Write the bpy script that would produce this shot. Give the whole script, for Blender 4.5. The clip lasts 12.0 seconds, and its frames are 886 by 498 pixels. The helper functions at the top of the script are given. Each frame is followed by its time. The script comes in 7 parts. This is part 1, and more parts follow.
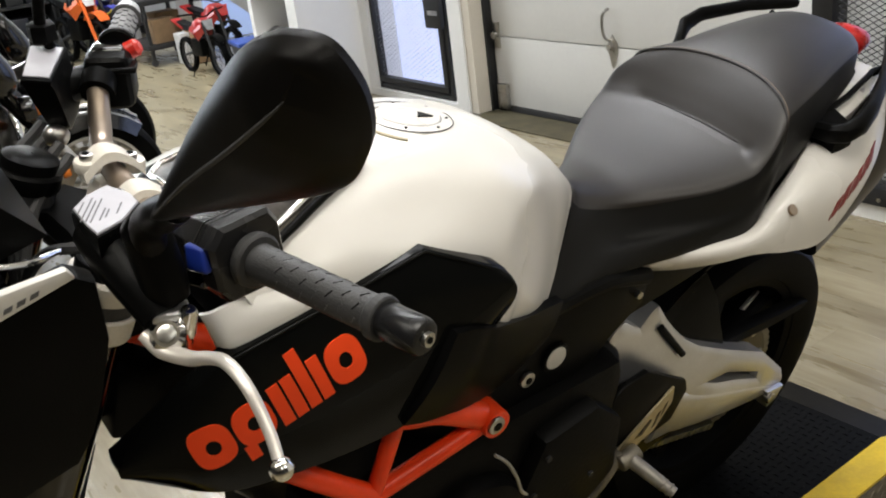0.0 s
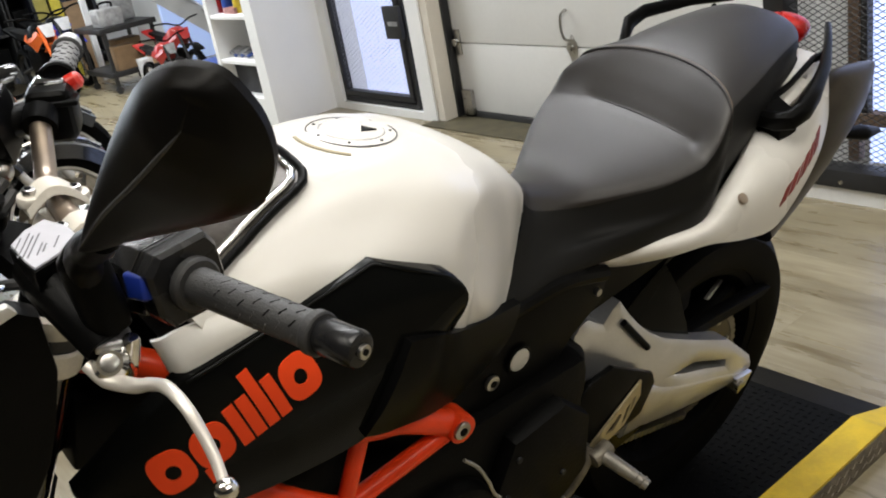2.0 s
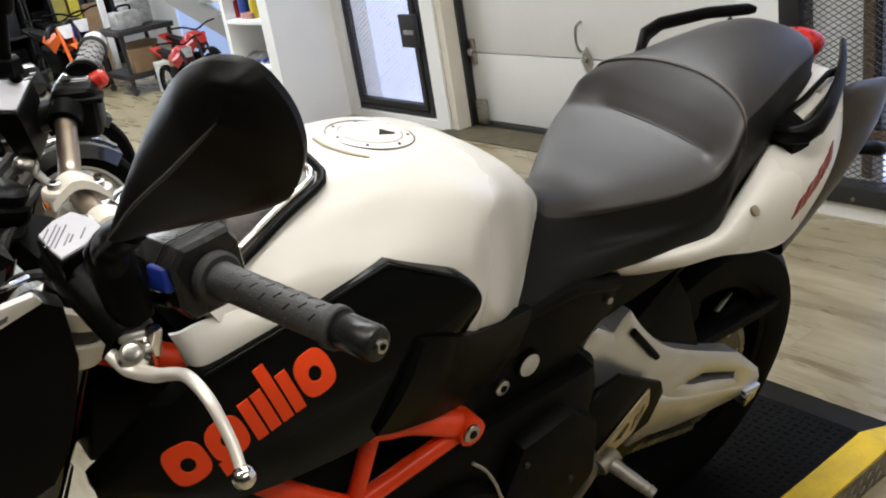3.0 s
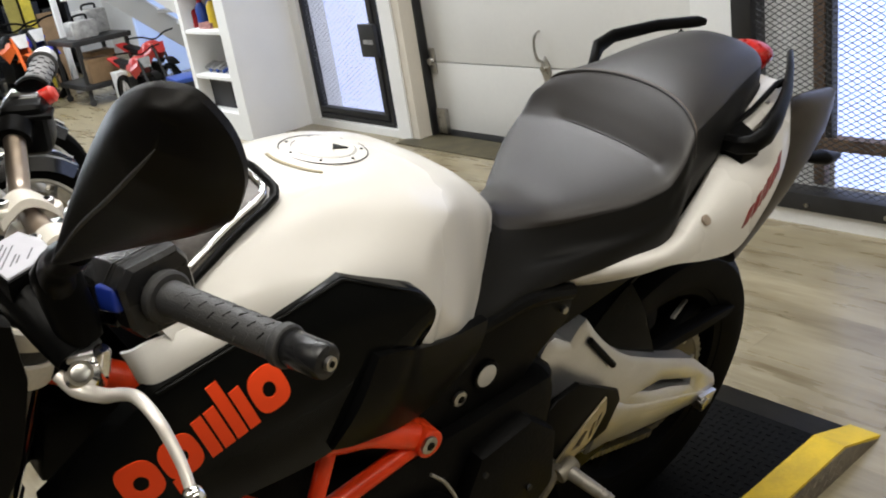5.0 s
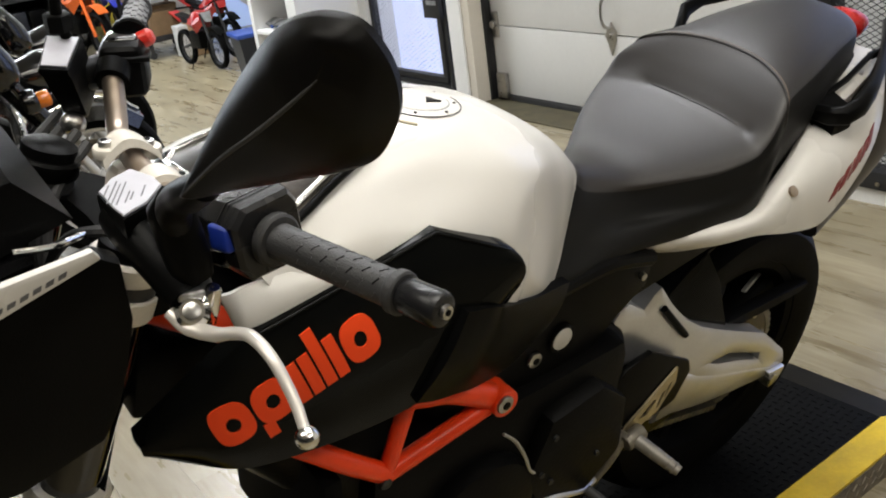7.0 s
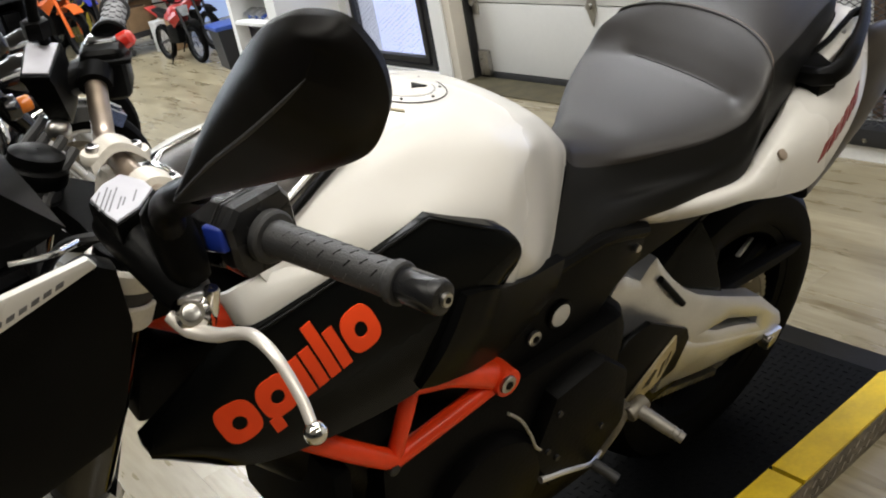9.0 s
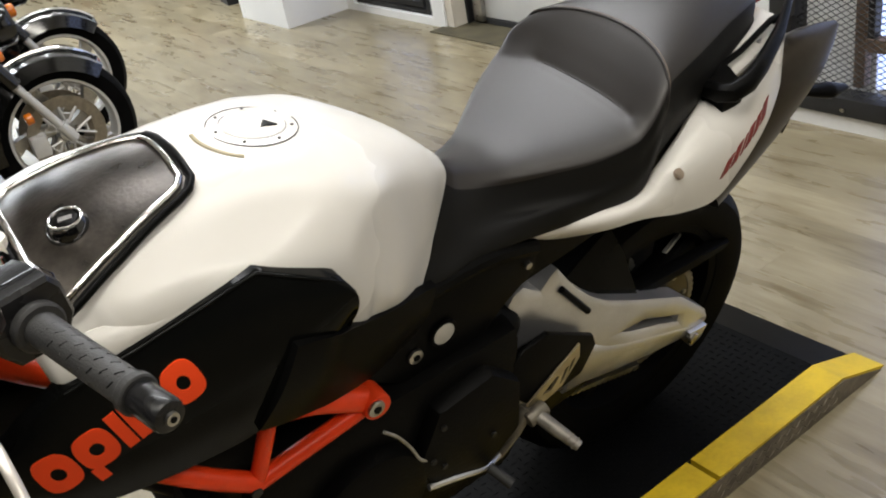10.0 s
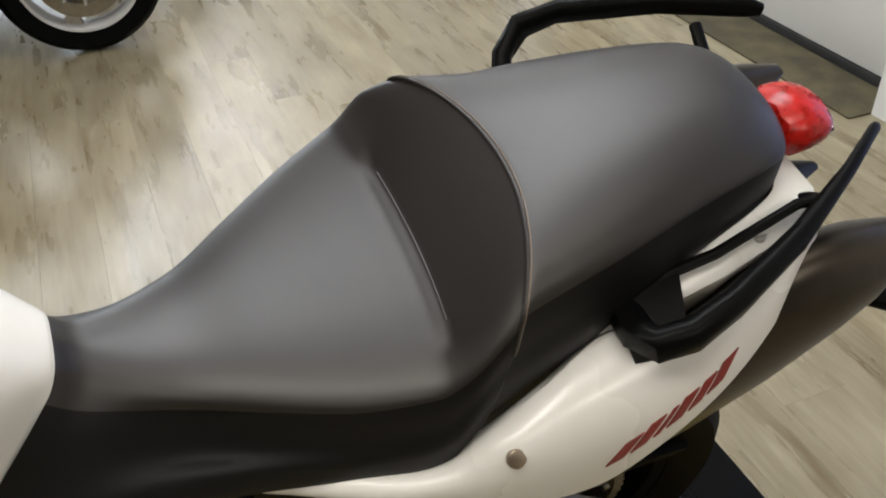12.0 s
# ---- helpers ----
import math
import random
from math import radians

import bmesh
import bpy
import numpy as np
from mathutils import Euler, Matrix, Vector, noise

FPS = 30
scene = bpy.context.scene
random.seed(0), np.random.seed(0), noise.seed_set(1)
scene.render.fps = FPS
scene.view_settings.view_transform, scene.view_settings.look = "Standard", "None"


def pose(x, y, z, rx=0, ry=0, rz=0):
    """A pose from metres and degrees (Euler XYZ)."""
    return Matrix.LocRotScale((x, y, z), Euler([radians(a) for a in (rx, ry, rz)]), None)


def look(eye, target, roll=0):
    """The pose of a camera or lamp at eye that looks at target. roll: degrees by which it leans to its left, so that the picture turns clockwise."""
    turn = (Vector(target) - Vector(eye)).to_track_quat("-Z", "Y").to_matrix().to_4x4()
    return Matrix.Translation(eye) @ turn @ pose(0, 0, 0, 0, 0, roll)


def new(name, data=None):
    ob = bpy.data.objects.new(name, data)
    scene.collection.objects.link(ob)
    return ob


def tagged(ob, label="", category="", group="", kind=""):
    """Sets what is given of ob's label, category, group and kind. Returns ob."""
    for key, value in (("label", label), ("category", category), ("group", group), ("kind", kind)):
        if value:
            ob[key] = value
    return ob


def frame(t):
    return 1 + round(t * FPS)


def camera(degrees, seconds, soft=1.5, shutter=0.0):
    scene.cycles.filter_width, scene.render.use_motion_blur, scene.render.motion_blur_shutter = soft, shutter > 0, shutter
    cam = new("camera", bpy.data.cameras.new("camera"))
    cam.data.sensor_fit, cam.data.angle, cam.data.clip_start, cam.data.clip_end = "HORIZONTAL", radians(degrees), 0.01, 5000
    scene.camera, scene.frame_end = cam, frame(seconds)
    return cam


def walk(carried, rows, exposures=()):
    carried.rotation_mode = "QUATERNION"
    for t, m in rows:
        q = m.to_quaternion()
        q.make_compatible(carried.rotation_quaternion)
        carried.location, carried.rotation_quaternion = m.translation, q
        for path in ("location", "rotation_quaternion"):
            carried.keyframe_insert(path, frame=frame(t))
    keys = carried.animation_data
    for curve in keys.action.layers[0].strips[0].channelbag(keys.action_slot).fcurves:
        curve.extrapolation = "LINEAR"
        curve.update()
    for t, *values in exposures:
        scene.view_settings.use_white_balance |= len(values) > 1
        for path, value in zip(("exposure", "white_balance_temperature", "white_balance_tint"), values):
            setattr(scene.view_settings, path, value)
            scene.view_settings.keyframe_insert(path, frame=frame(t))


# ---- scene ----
cam = camera(51.68, 12.0, soft=2.0)
PATH = [
    (0, (0.081, -1.096, 1.291), (1.104, 0.444, 0.53), -7.5),
    (0.5, (0.082, -1.096, 1.299), (1.109, 0.453, 0.56), -9.0),
    (1, (0.075, -1.091, 1.303), (1.083, 0.476, 0.576), -8.0),
    (1.5, (0.08, -1.108, 1.306), (1.096, 0.478, 0.634), -8.7),
    (2, (0.101, -1.123, 1.292), (1.163, 0.396, 0.54), -10.7),
    (2.5, (0.103, -1.135, 1.286), (1.203, 0.347, 0.517), -10.0),
    (2.7, (0.094, -1.132, 1.288), (1.154, 0.392, 0.542), -9.9),
    (4.3, (0.08, -1.13, 1.296), (1.152, 0.406, 0.594), -8.3),
    (4.5, (0.083, -1.136, 1.295), (1.162, 0.39, 0.583), -8.3),
    (5, (0.094, -1.142, 1.298), (1.213, 0.348, 0.572), -9.3),
    (5.5, (0.092, -1.144, 1.301), (1.217, 0.347, 0.587), -9.3),
    (6, (0.093, -1.14, 1.295), (1.222, 0.339, 0.562), -9.2),
    (6.5, (0.087, -1.13, 1.289), (1.177, 0.364, 0.529), -9.4),
    (7, (0.058, -1.108, 1.292), (1.077, 0.427, 0.512), -8.1),
    (7.5, (0.035, -1.101, 1.29), (1.079, 0.392, 0.465), -9.5),
    (7.7, (0.022, -1.099, 1.297), (1.105, 0.38, 0.497), -9.3),
    (9.3, (0.088, -1.111, 1.297), (1.094, 0.406, 0.468), -11.5),
    (9.5, (0.146, -1.121, 1.313), (1.079, 0.43, 0.463), -6.6),
    (9.6, (0.171, -1.13, 1.33), (1.052, 0.433, 0.447), -6.9),
    (9.8, (0.211, -1.155, 1.356), (1.042, 0.376, 0.373), -13.0),
    (10, (0.254, -1.185, 1.374), (1.169, 0.315, 0.419), -11.2),
    (10.4, (0.312, -1.142, 1.364), (1.27, 0.315, 0.385), -9.8),
    (10.5, (0.332, -1.118, 1.362), (1.328, 0.316, 0.386), -8.6),
    (10.8, (0.432, -1.032, 1.347), (1.429, 0.387, 0.35), -7.0),
    (11, (0.493, -0.962, 1.357), (1.505, 0.451, 0.366), -6.4),
    (11.2, (0.56, -0.91, 1.355), (1.594, 0.48, 0.356), -6.3),
    (11.5, (0.675, -0.863, 1.331), (1.613, 0.58, 0.314), -7.3),
    (11.8, (0.825, -0.825, 1.35), (1.615, 0.625, 0.221), -1.8),
    (12, (0.925, -0.809, 1.343), (1.523, 0.699, 0.173), -1.2),
]
walk(cam, [(t, look(eye, target, roll)) for t, eye, target, roll in PATH])
LEAN = 0.25537

# ---- world and lights ----
world = bpy.data.worlds.new("world")
scene.world = world
world.use_nodes = True
wn = world.node_tree.nodes
sky = wn.new("ShaderNodeTexSky")
sky.sky_type = "NISHITA"
sky.sun_disc = False
sky.sun_elevation = radians(40)
sky.sun_rotation = radians(60)
world.node_tree.links.new(sky.outputs[0], wn["Background"].inputs[0])
wn["Background"].inputs[1].default_value = 0.08
scene.view_settings.exposure = 0.0


def area_lamp(name, m, sx, sy, watts, colour):
    data = bpy.data.lights.new(name, "AREA")
    data.shape, data.size, data.size_y = "RECTANGLE", sx, sy
    data.energy, data.color = watts, colour
    ob = new(name, data)
    ob.matrix_world = m
    return ob


WARM, COOL = (1.0, 0.955, 0.862), (0.82, 0.91, 1.0)
# unseen overhead lamps, added and tuned for the brightness below
for x, y, w, sx, sy in ((0.15, -0.95, 29.5, 1.2, 0.5), (1.5, -0.95, 9, 1.2, 0.5), (-1.2, -0.4, 24, 1.2, 0.6), (0.1, -3.1, 27, 1.2, 0.3), (1.6, -3.1, 32, 1.2, 0.3), (2.2, 2.2, 21, 1.2, 0.3), (2.0, 4.7, 66, 1.2, 0.3), (1.9, 7.4, 50, 1.2, 0.3)):
    area_lamp("tube_light", pose(x, y, 2.96, 0, 0, 0), sx, sy, w, WARM if y < 2 else (0.97, 0.985, 1.0))
# added over the bike for the sheen on the seat top
area_lamp("panel_light", pose(1.45, 0.62, 2.96, 0, 0, 0), 1.8, 0.5, 52, (0.97, 0.98, 1.0))
# added cool fill before the far wall, which has no window
area_lamp("window_light", pose(0.3, 10.3, 1.6, -90, 0, 0), 3.4, 1.9, 110, COOL)
# source unseen; set where the cool glare on the floor mirrors the ceiling
area_lamp("skylight_panel", pose(0.35, 6.0, 2.95, 0, 0, 0), 1.3, 1.6, 130, (0.90, 0.95, 1.0))

# ---- materials ----
MATS = {}


def node_of(mat, kind):
    return mat.node_tree.nodes.new(kind)


def material(name, colour, rough=0.5, metal=0.0, vary=0.12, scale=8.0, bump=0.0, bump_scale=60.0, coat=0.0, stretch=(1, 1, 1), second=None, rand=0.0, rough_vary=0.08, spec=0.5):
    """A procedural surface: base colour with two scales of variation, uneven gloss and fine relief."""
    if name in MATS:
        return MATS[name]
    mat = bpy.data.materials.new(name)
    mat.use_nodes = True
    nt = mat.node_tree
    bsdf = nt.nodes["Principled BSDF"]
    tc, mp = node_of(mat, "ShaderNodeTexCoord"), node_of(mat, "ShaderNodeMapping")
    mp.inputs["Scale"].default_value = stretch
    nt.links.new(tc.outputs["Object"], mp.inputs["Vector"])
    big, fine = node_of(mat, "ShaderNodeTexNoise"), node_of(mat, "ShaderNodeTexNoise")
    big.inputs["Scale"].default_value, big.inputs["Detail"].default_value = scale, 4
    fine.inputs["Scale"].default_value, fine.inputs["Detail"].default_value = bump_scale, 3
    nt.links.new(mp.outputs[0], big.inputs["Vector"])
    nt.links.new(mp.outputs[0], fine.inputs["Vector"])
    ramp = node_of(mat, "ShaderNodeValToRGB")
    c2 = second or tuple(c * (1 - 2 * vary) for c in colour)
    ramp.color_ramp.elements[0].position, ramp.color_ramp.elements[1].position = 0.35, 0.68
    ramp.color_ramp.elements[0].color = (*c2, 1)
    ramp.color_ramp.elements[1].color = (*colour, 1)
    mixf = node_of(mat, "ShaderNodeMath")
    mixf.operation = "MULTIPLY_ADD"
    nt.links.new(fine.outputs["Fac"], mixf.inputs[0])
    mixf.inputs[1].default_value = 0.35
    sub = node_of(mat, "ShaderNodeMath")
    sub.operation = "SUBTRACT"
    nt.links.new(big.outputs["Fac"], sub.inputs[0])
    sub.inputs[1].default_value = 0.17
    nt.links.new(sub.outputs[0], mixf.inputs[2])
    nt.links.new(mixf.outputs[0], ramp.inputs[0])
    out = ramp.outputs[0]
    if rand:
        off, mul = node_of(mat, "ShaderNodeCombineXYZ"), node_of(mat, "ShaderNodeObjectInfo")
        for k, f in enumerate((17.0, 41.0, 5.0)):
            m1 = node_of(mat, "ShaderNodeMath")
            m1.operation, m1.inputs[1].default_value = "MULTIPLY", f
            nt.links.new(mul.outputs["Random"], m1.inputs[0])
            nt.links.new(m1.outputs[0], off.inputs[k])
        nt.links.new(off.outputs[0], mp.inputs["Location"])
        info, hsv = node_of(mat, "ShaderNodeObjectInfo"), node_of(mat, "ShaderNodeHueSaturation")
        mr = node_of(mat, "ShaderNodeMapRange")
        mr.inputs[3].default_value, mr.inputs[4].default_value = 1 - rand, 1 + rand
        nt.links.new(info.outputs["Random"], mr.inputs[0])
        nt.links.new(mr.outputs[0], hsv.inputs["Value"])
        nt.links.new(out, hsv.inputs["Color"])
        out = hsv.outputs[0]
    nt.links.new(out, bsdf.inputs["Base Color"])
    rr = node_of(mat, "ShaderNodeMapRange")
    rr.inputs[3].default_value, rr.inputs[4].default_value = max(0.02, rough - rough_vary), min(1, rough + rough_vary)
    nt.links.new(big.outputs["Fac"], rr.inputs[0])
    nt.links.new(rr.outputs[0], bsdf.inputs["Roughness"])
    bsdf.inputs["Metallic"].default_value = metal
    bsdf.inputs["Coat Weight"].default_value = coat
    bsdf.inputs["Coat Roughness"].default_value = 0.05
    bsdf.inputs["Specular IOR Level"].default_value = spec
    if bump:
        bp = node_of(mat, "ShaderNodeBump")
        bp.inputs["Strength"].default_value, bp.inputs["Distance"].default_value = bump, 0.002
        nt.links.new(fine.outputs["Fac"], bp.inputs["Height"])
        nt.links.new(bp.outputs[0], bsdf.inputs["Normal"])
    MATS[name] = mat
    return mat


def glow(name, colour, strength):
    mat = bpy.data.materials.new(name)
    mat.use_nodes = True
    b = mat.node_tree.nodes["Principled BSDF"]
    b.inputs["Base Color"].default_value = (*colour, 1)
    b.inputs["Emission Color"].default_value = (*colour, 1)
    b.inputs["Emission Strength"].default_value = strength
    return mat


PEARL = material("pearl_white_paint", (0.665, 0.648, 0.618), 0.27, 0, 0.015, 3, coat=0.1, rough_vary=0.03)
GLOSS = material("gloss_black_paint", (0.0025, 0.0025, 0.0028), 0.12, 0, 0.1, 5, coat=0.5, rough_vary=0.05)
COWLB = material("black_cowl_paint", (0.0042, 0.0044, 0.0042), 0.14, 0, 0.1, 5, coat=0.0, rough_vary=0.04, spec=0.075)
SATIN = material("satin_black_plastic", (0.0034, 0.0034, 0.0034), 0.33, 0, 0.15, 12, spec=0.05, bump=0.12, bump_scale=500)
MIRRORBLK = material("mirror_shell_plastic", (0.0055, 0.0050, 0.0047), 0.34, 0, 0.12, 9, spec=0.08, bump=0.12, bump_scale=1500)
RUBBER = material("black_rubber", (0.03, 0.03, 0.031), 0.62, 0, 0.2, 14, bump=0.3, bump_scale=350)
GRIP = material("grip_rubber", (0.036, 0.036, 0.037), 0.5, 0, 0.15, 20, bump=0.3, bump_scale=600)
GRIPL = material("grey_grip_rubber", (0.20, 0.20, 0.205), 0.5, 0, 0.15, 20, bump=0.3, bump_scale=600)
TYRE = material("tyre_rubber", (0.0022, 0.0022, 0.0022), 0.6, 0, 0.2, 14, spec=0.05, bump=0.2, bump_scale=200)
# darker, duller copy of the seat vinyl; carries the shade on the flanks
SEATS = material("seat_vinyl_shaded", (0.0055, 0.0054, 0.0052), 0.55, 0, 0.10, 6, spec=0.16, bump=0.07, bump_scale=900, rough_vary=0.012)
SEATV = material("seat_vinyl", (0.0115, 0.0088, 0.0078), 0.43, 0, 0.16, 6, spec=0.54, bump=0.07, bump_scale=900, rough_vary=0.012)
DISCB = material("warm_disc_steel", (0.30, 0.26, 0.20), 0.4, 0.8, 0.12, 30)
GRIMY = material("grimy_alloy", (0.20, 0.18, 0.145), 0.45, 0.6, 0.2, 40, bump=0.2, bump_scale=300)
PEGM = material("worn_peg_alloy", (0.27, 0.25, 0.22), 0.45, 0.5, 0.15, 40, bump=0.2, bump_scale=300)
RADM = material("radiator_black", (0.004, 0.004, 0.004), 0.8, 0, 0.15, 20, spec=0.03, bump=0.3, bump_scale=300)
REDF = material("red_frame_paint", (0.90, 0.062, 0.012), 0.32, 0, 0.1, 9, spec=0.25, coat=0.1)
REDD = material("orange_red_decal", (0.95, 0.075, 0.014), 0.45, 0, 0.04, 9, spec=0.2)
DARKRED = material("dark_red_decal", (0.20, 0.010, 0.010), 0.4, 0, 0.1, 30)
ALU = material("cast_aluminium", (0.68, 0.68, 0.695), 0.34, 0.85, 0.08, 10, bump=0.2, bump_scale=300)
SILVERP = material("silver_painted_metal", (0.60, 0.59, 0.57), 0.38, 0.35, 0.06, 8, bump=0.1, bump_scale=300)
LEVERS = material("polished_lever_metal", (0.72, 0.68, 0.63), 0.36, 0.45, 0.05, 8)
CHROME = material("chrome", (0.78, 0.77, 0.75), 0.12, 1.0, 0.05, 6, rough_vary=0.05)
STEEL = material("bolt_steel", (0.5, 0.49, 0.47), 0.3, 1.0, 0.1, 30)
BRONZE = material("bronze_bar_anodised", (0.42, 0.34, 0.27), 0.3, 0.9, 0.08, 12)
GOLDA = material("worn_gold_alloy", (0.55, 0.47, 0.30), 0.38, 0.8, 0.1, 30)
ENGINE = material("black_engine_casting", (0.0042, 0.0041, 0.0040), 0.42, 0.0, 0.2, 14, spec=0.06, bump=0.3, bump_scale=160)
EXHM = material("dark_exhaust_steel", (0.055, 0.046, 0.036), 0.33, 0.85, 0.15, 7)
BLUEP = material("blue_switch_plastic", (0.008, 0.025, 0.22), 0.35, 0, 0.06, 20)
REDP = material("red_switch_plastic", (0.6, 0.03, 0.02), 0.35, 0, 0.06, 20)
CLAMPW = material("cream_cast_metal", (0.74, 0.70, 0.63), 0.36, 0.1, 0.08, 14, bump=0.15, bump_scale=300)
BAREND = material("bar_end_anodised", (0.012, 0.012, 0.013), 0.26, 0, 0.1, 30, spec=0.28)
LABEL = material("printed_label", (0.44, 0.44, 0.49), 0.4, 0, 0.05, 40)
INK = material("grey_print", (0.12, 0.12, 0.13), 0.5, 0, 0.1, 40)
REDLENS = material("red_lens", (0.42, 0.010, 0.006), 0.28, 0, 0.25, 90, spec=0.3)
STITCH = material("seat_stitching", (0.16, 0.12, 0.09), 0.7, 0, 0.1, 60)
WALLW = material("white_wall_paint", (0.82, 0.82, 0.81), 0.65, 0, 0.03, 2.5, bump=0.12, bump_scale=120)
CREAM = material("cream_jamb_paint", (0.66, 0.61, 0.52), 0.6, 0, 0.05, 3, bump=0.1, bump_scale=120)
DOORP = material("garage_door_paint", (0.66, 0.655, 0.63), 0.5, 0, 0.03, 2, bump=0.25, bump_scale=40)
DKSTEEL = material("dark_steel_frame", (0.035, 0.035, 0.036), 0.5, 0.5, 0.15, 10, bump=0.2, bump_scale=150)
RUSTY = material("rusty_steel", (0.24, 0.16, 0.11), 0.7, 0.4, 0.2, 12)
BASEW = material("white_base_board", (0.82, 0.82, 0.81), 0.5, 0, 0.05, 5)
DARKWALL = material("unseen_dark_wall", (0.045, 0.044, 0.042), 0.7, 0, 0.2, 2)
CEILM = material("ceiling_paint", (0.7, 0.69, 0.67), 0.7, 0, 0.03, 2)
YELLOW = material("worn_yellow_paint", (0.62, 0.43, 0.012), 0.5, 0, 0.12, 14, bump=0.2, bump_scale=100)
MATBLK = material("black_deck_rubber", (0.004, 0.0042, 0.0044), 0.42, 0, 0.15, 9, spec=0.048, bump=0.2, bump_scale=200)
PLATEG = material("worn_tread_plate", (0.2, 0.17, 0.13), 0.5, 0.5, 0.25, 30, bump=0.3, bump_scale=150)
OILMAT = material("brown_floor_mat", (0.10, 0.085, 0.045), 0.85, 0, 0.25, 9, bump=0.5, bump_scale=200)
# emission stands in for daylight through the blinds, in three strengths
BLIND = glow("blind_daylight_glow", (0.50, 0.60, 0.95), 1.9)
BLINDF = glow("bright_blind_glow", (0.52, 0.60, 0.90), 2.6)
BLINDD = glow("dim_blind_glow", (0.52, 0.58, 0.80), 1.1)
CARD = material("cardboard", (0.30, 0.19, 0.10), 0.8, 0, 0.12, 9)
YFORK = material("yellow_cloth", (0.62, 0.5, 0.05), 0.7, 0, 0.15, 9)
REDPL = material("red_bodywork", (0.42, 0.014, 0.012), 0.3, 0, 0.08, 9, coat=0.3)
ORANGE = material("orange_bodywork", (0.75, 0.13, 0.015), 0.35, 0, 0.08, 9)
BLUEBIN = material("dark_blue_bin", (0.006, 0.007, 0.012), 0.5, 0, 0.1, 9)
GREYM = material("grey_machine", (0.33, 0.33, 0.33), 0.5, 0.2, 0.2, 15)
DASHP = material("dark_brushed_dash", (0.060, 0.052, 0.045), 0.30, 0.7, 0.25, 30, bump=0.15, bump_scale=220)
AMBER = material("amber_lens", (0.60, 0.15, 0.008), 0.2, 0, 0.1, 30, coat=0.5)


def wood_floor():
    """Grey oak vinyl: short fine grain along y, soft blotches, a tone of its own for each plank."""
    mat = bpy.data.materials.new("grey_oak_vinyl")
    mat.use_nodes = True
    nt = mat.node_tree
    bsdf = nt.nodes["Principled BSDF"]
    tc, info = node_of(mat, "ShaderNodeTexCoord"), node_of(mat, "ShaderNodeObjectInfo")
    off = node_of(mat, "ShaderNodeVectorMath")
    off.operation = "MULTIPLY_ADD"
    nt.links.new(tc.outputs["Object"], off.inputs[2])
    nt.links.new(info.outputs["Random"], off.inputs[0])
    off.inputs[1].default_value = (23.0, 51.0, 7.0)

    def grain(scale, detail, rough):
        mp, no = node_of(mat, "ShaderNodeMapping"), node_of(mat, "ShaderNodeTexNoise")
        mp.inputs["Scale"].default_value = scale
        no.inputs["Scale"].default_value, no.inputs["Detail"].default_value, no.inputs["Roughness"].default_value = 1.0, detail, rough
        nt.links.new(off.outputs[0], mp.inputs["Vector"])
        nt.links.new(mp.outputs[0], no.inputs["Vector"])
        return no.outputs["Fac"]

    def mix(a, b, f):
        m = node_of(mat, "ShaderNodeMix")
        m.inputs[0].default_value = f
        nt.links.new(a, m.inputs[2])
        nt.links.new(b, m.inputs[3])
        return m.outputs[0]

    fine, mid, blotch = grain((62, 5.5, 1), 4, 0.6), grain((20, 3.2, 1), 3, 0.55), grain((7, 2.4, 1), 3, 0.6)
    val = mix(mix(fine, mid, 0.55), blotch, 0.38)
    ramp = node_of(mat, "ShaderNodeValToRGB")
    el = ramp.color_ramp.elements
    el[0].position, el[0].color = 0.365, (0.150, 0.115, 0.061, 1)
    el[1].position, el[1].color = 0.635, (0.336, 0.290, 0.191, 1)
    e = el.new(0.49)
    e.color = (0.245, 0.207, 0.130, 1)
    nt.links.new(val, ramp.inputs[0])
    hsv, mr = node_of(mat, "ShaderNodeHueSaturation"), node_of(mat, "ShaderNodeMapRange")
    mr.inputs[3].default_value, mr.inputs[4].default_value = 0.85, 1.11
    nt.links.new(info.outputs["Random"], mr.inputs[0])
    nt.links.new(mr.outputs[0], hsv.inputs["Value"])
    nt.links.new(ramp.outputs[0], hsv.inputs["Color"])
    nt.links.new(hsv.outputs[0], bsdf.inputs["Base Color"])
    rr = node_of(mat, "ShaderNodeMapRange")
    rr.inputs[3].default_value, rr.inputs[4].default_value = 0.20, 0.38
    bsdf.inputs["Specular IOR Level"].default_value = 0.7
    nt.links.new(mid, rr.inputs[0])
    nt.links.new(rr.outputs[0], bsdf.inputs["Roughness"])
    bump = node_of(mat, "ShaderNodeBump")
    bump.inputs["Strength"].default_value, bump.inputs["Distance"].default_value = 0.12, 0.002
    nt.links.new(fine, bump.inputs["Height"])
    nt.links.new(bump.outputs[0], bsdf.inputs["Normal"])
    return mat


WOOD = wood_floor()

# ---- mesh helpers ----
BASE = Vector((0.9, 0.0, 0.06))


def finish(bm, mat, angle=34):
    bm.normal_update()
    lim = radians(angle)
    for f in bm.faces:
        f.smooth = True
    for e in bm.edges:
        if len(e.link_faces) == 2 and e.calc_face_angle(0.0) > lim:
            e.smooth = False
    me = bpy.data.meshes.new("mesh")
    bm.to_mesh(me)
    bm.free()
    me.materials.append(mat)
    return me


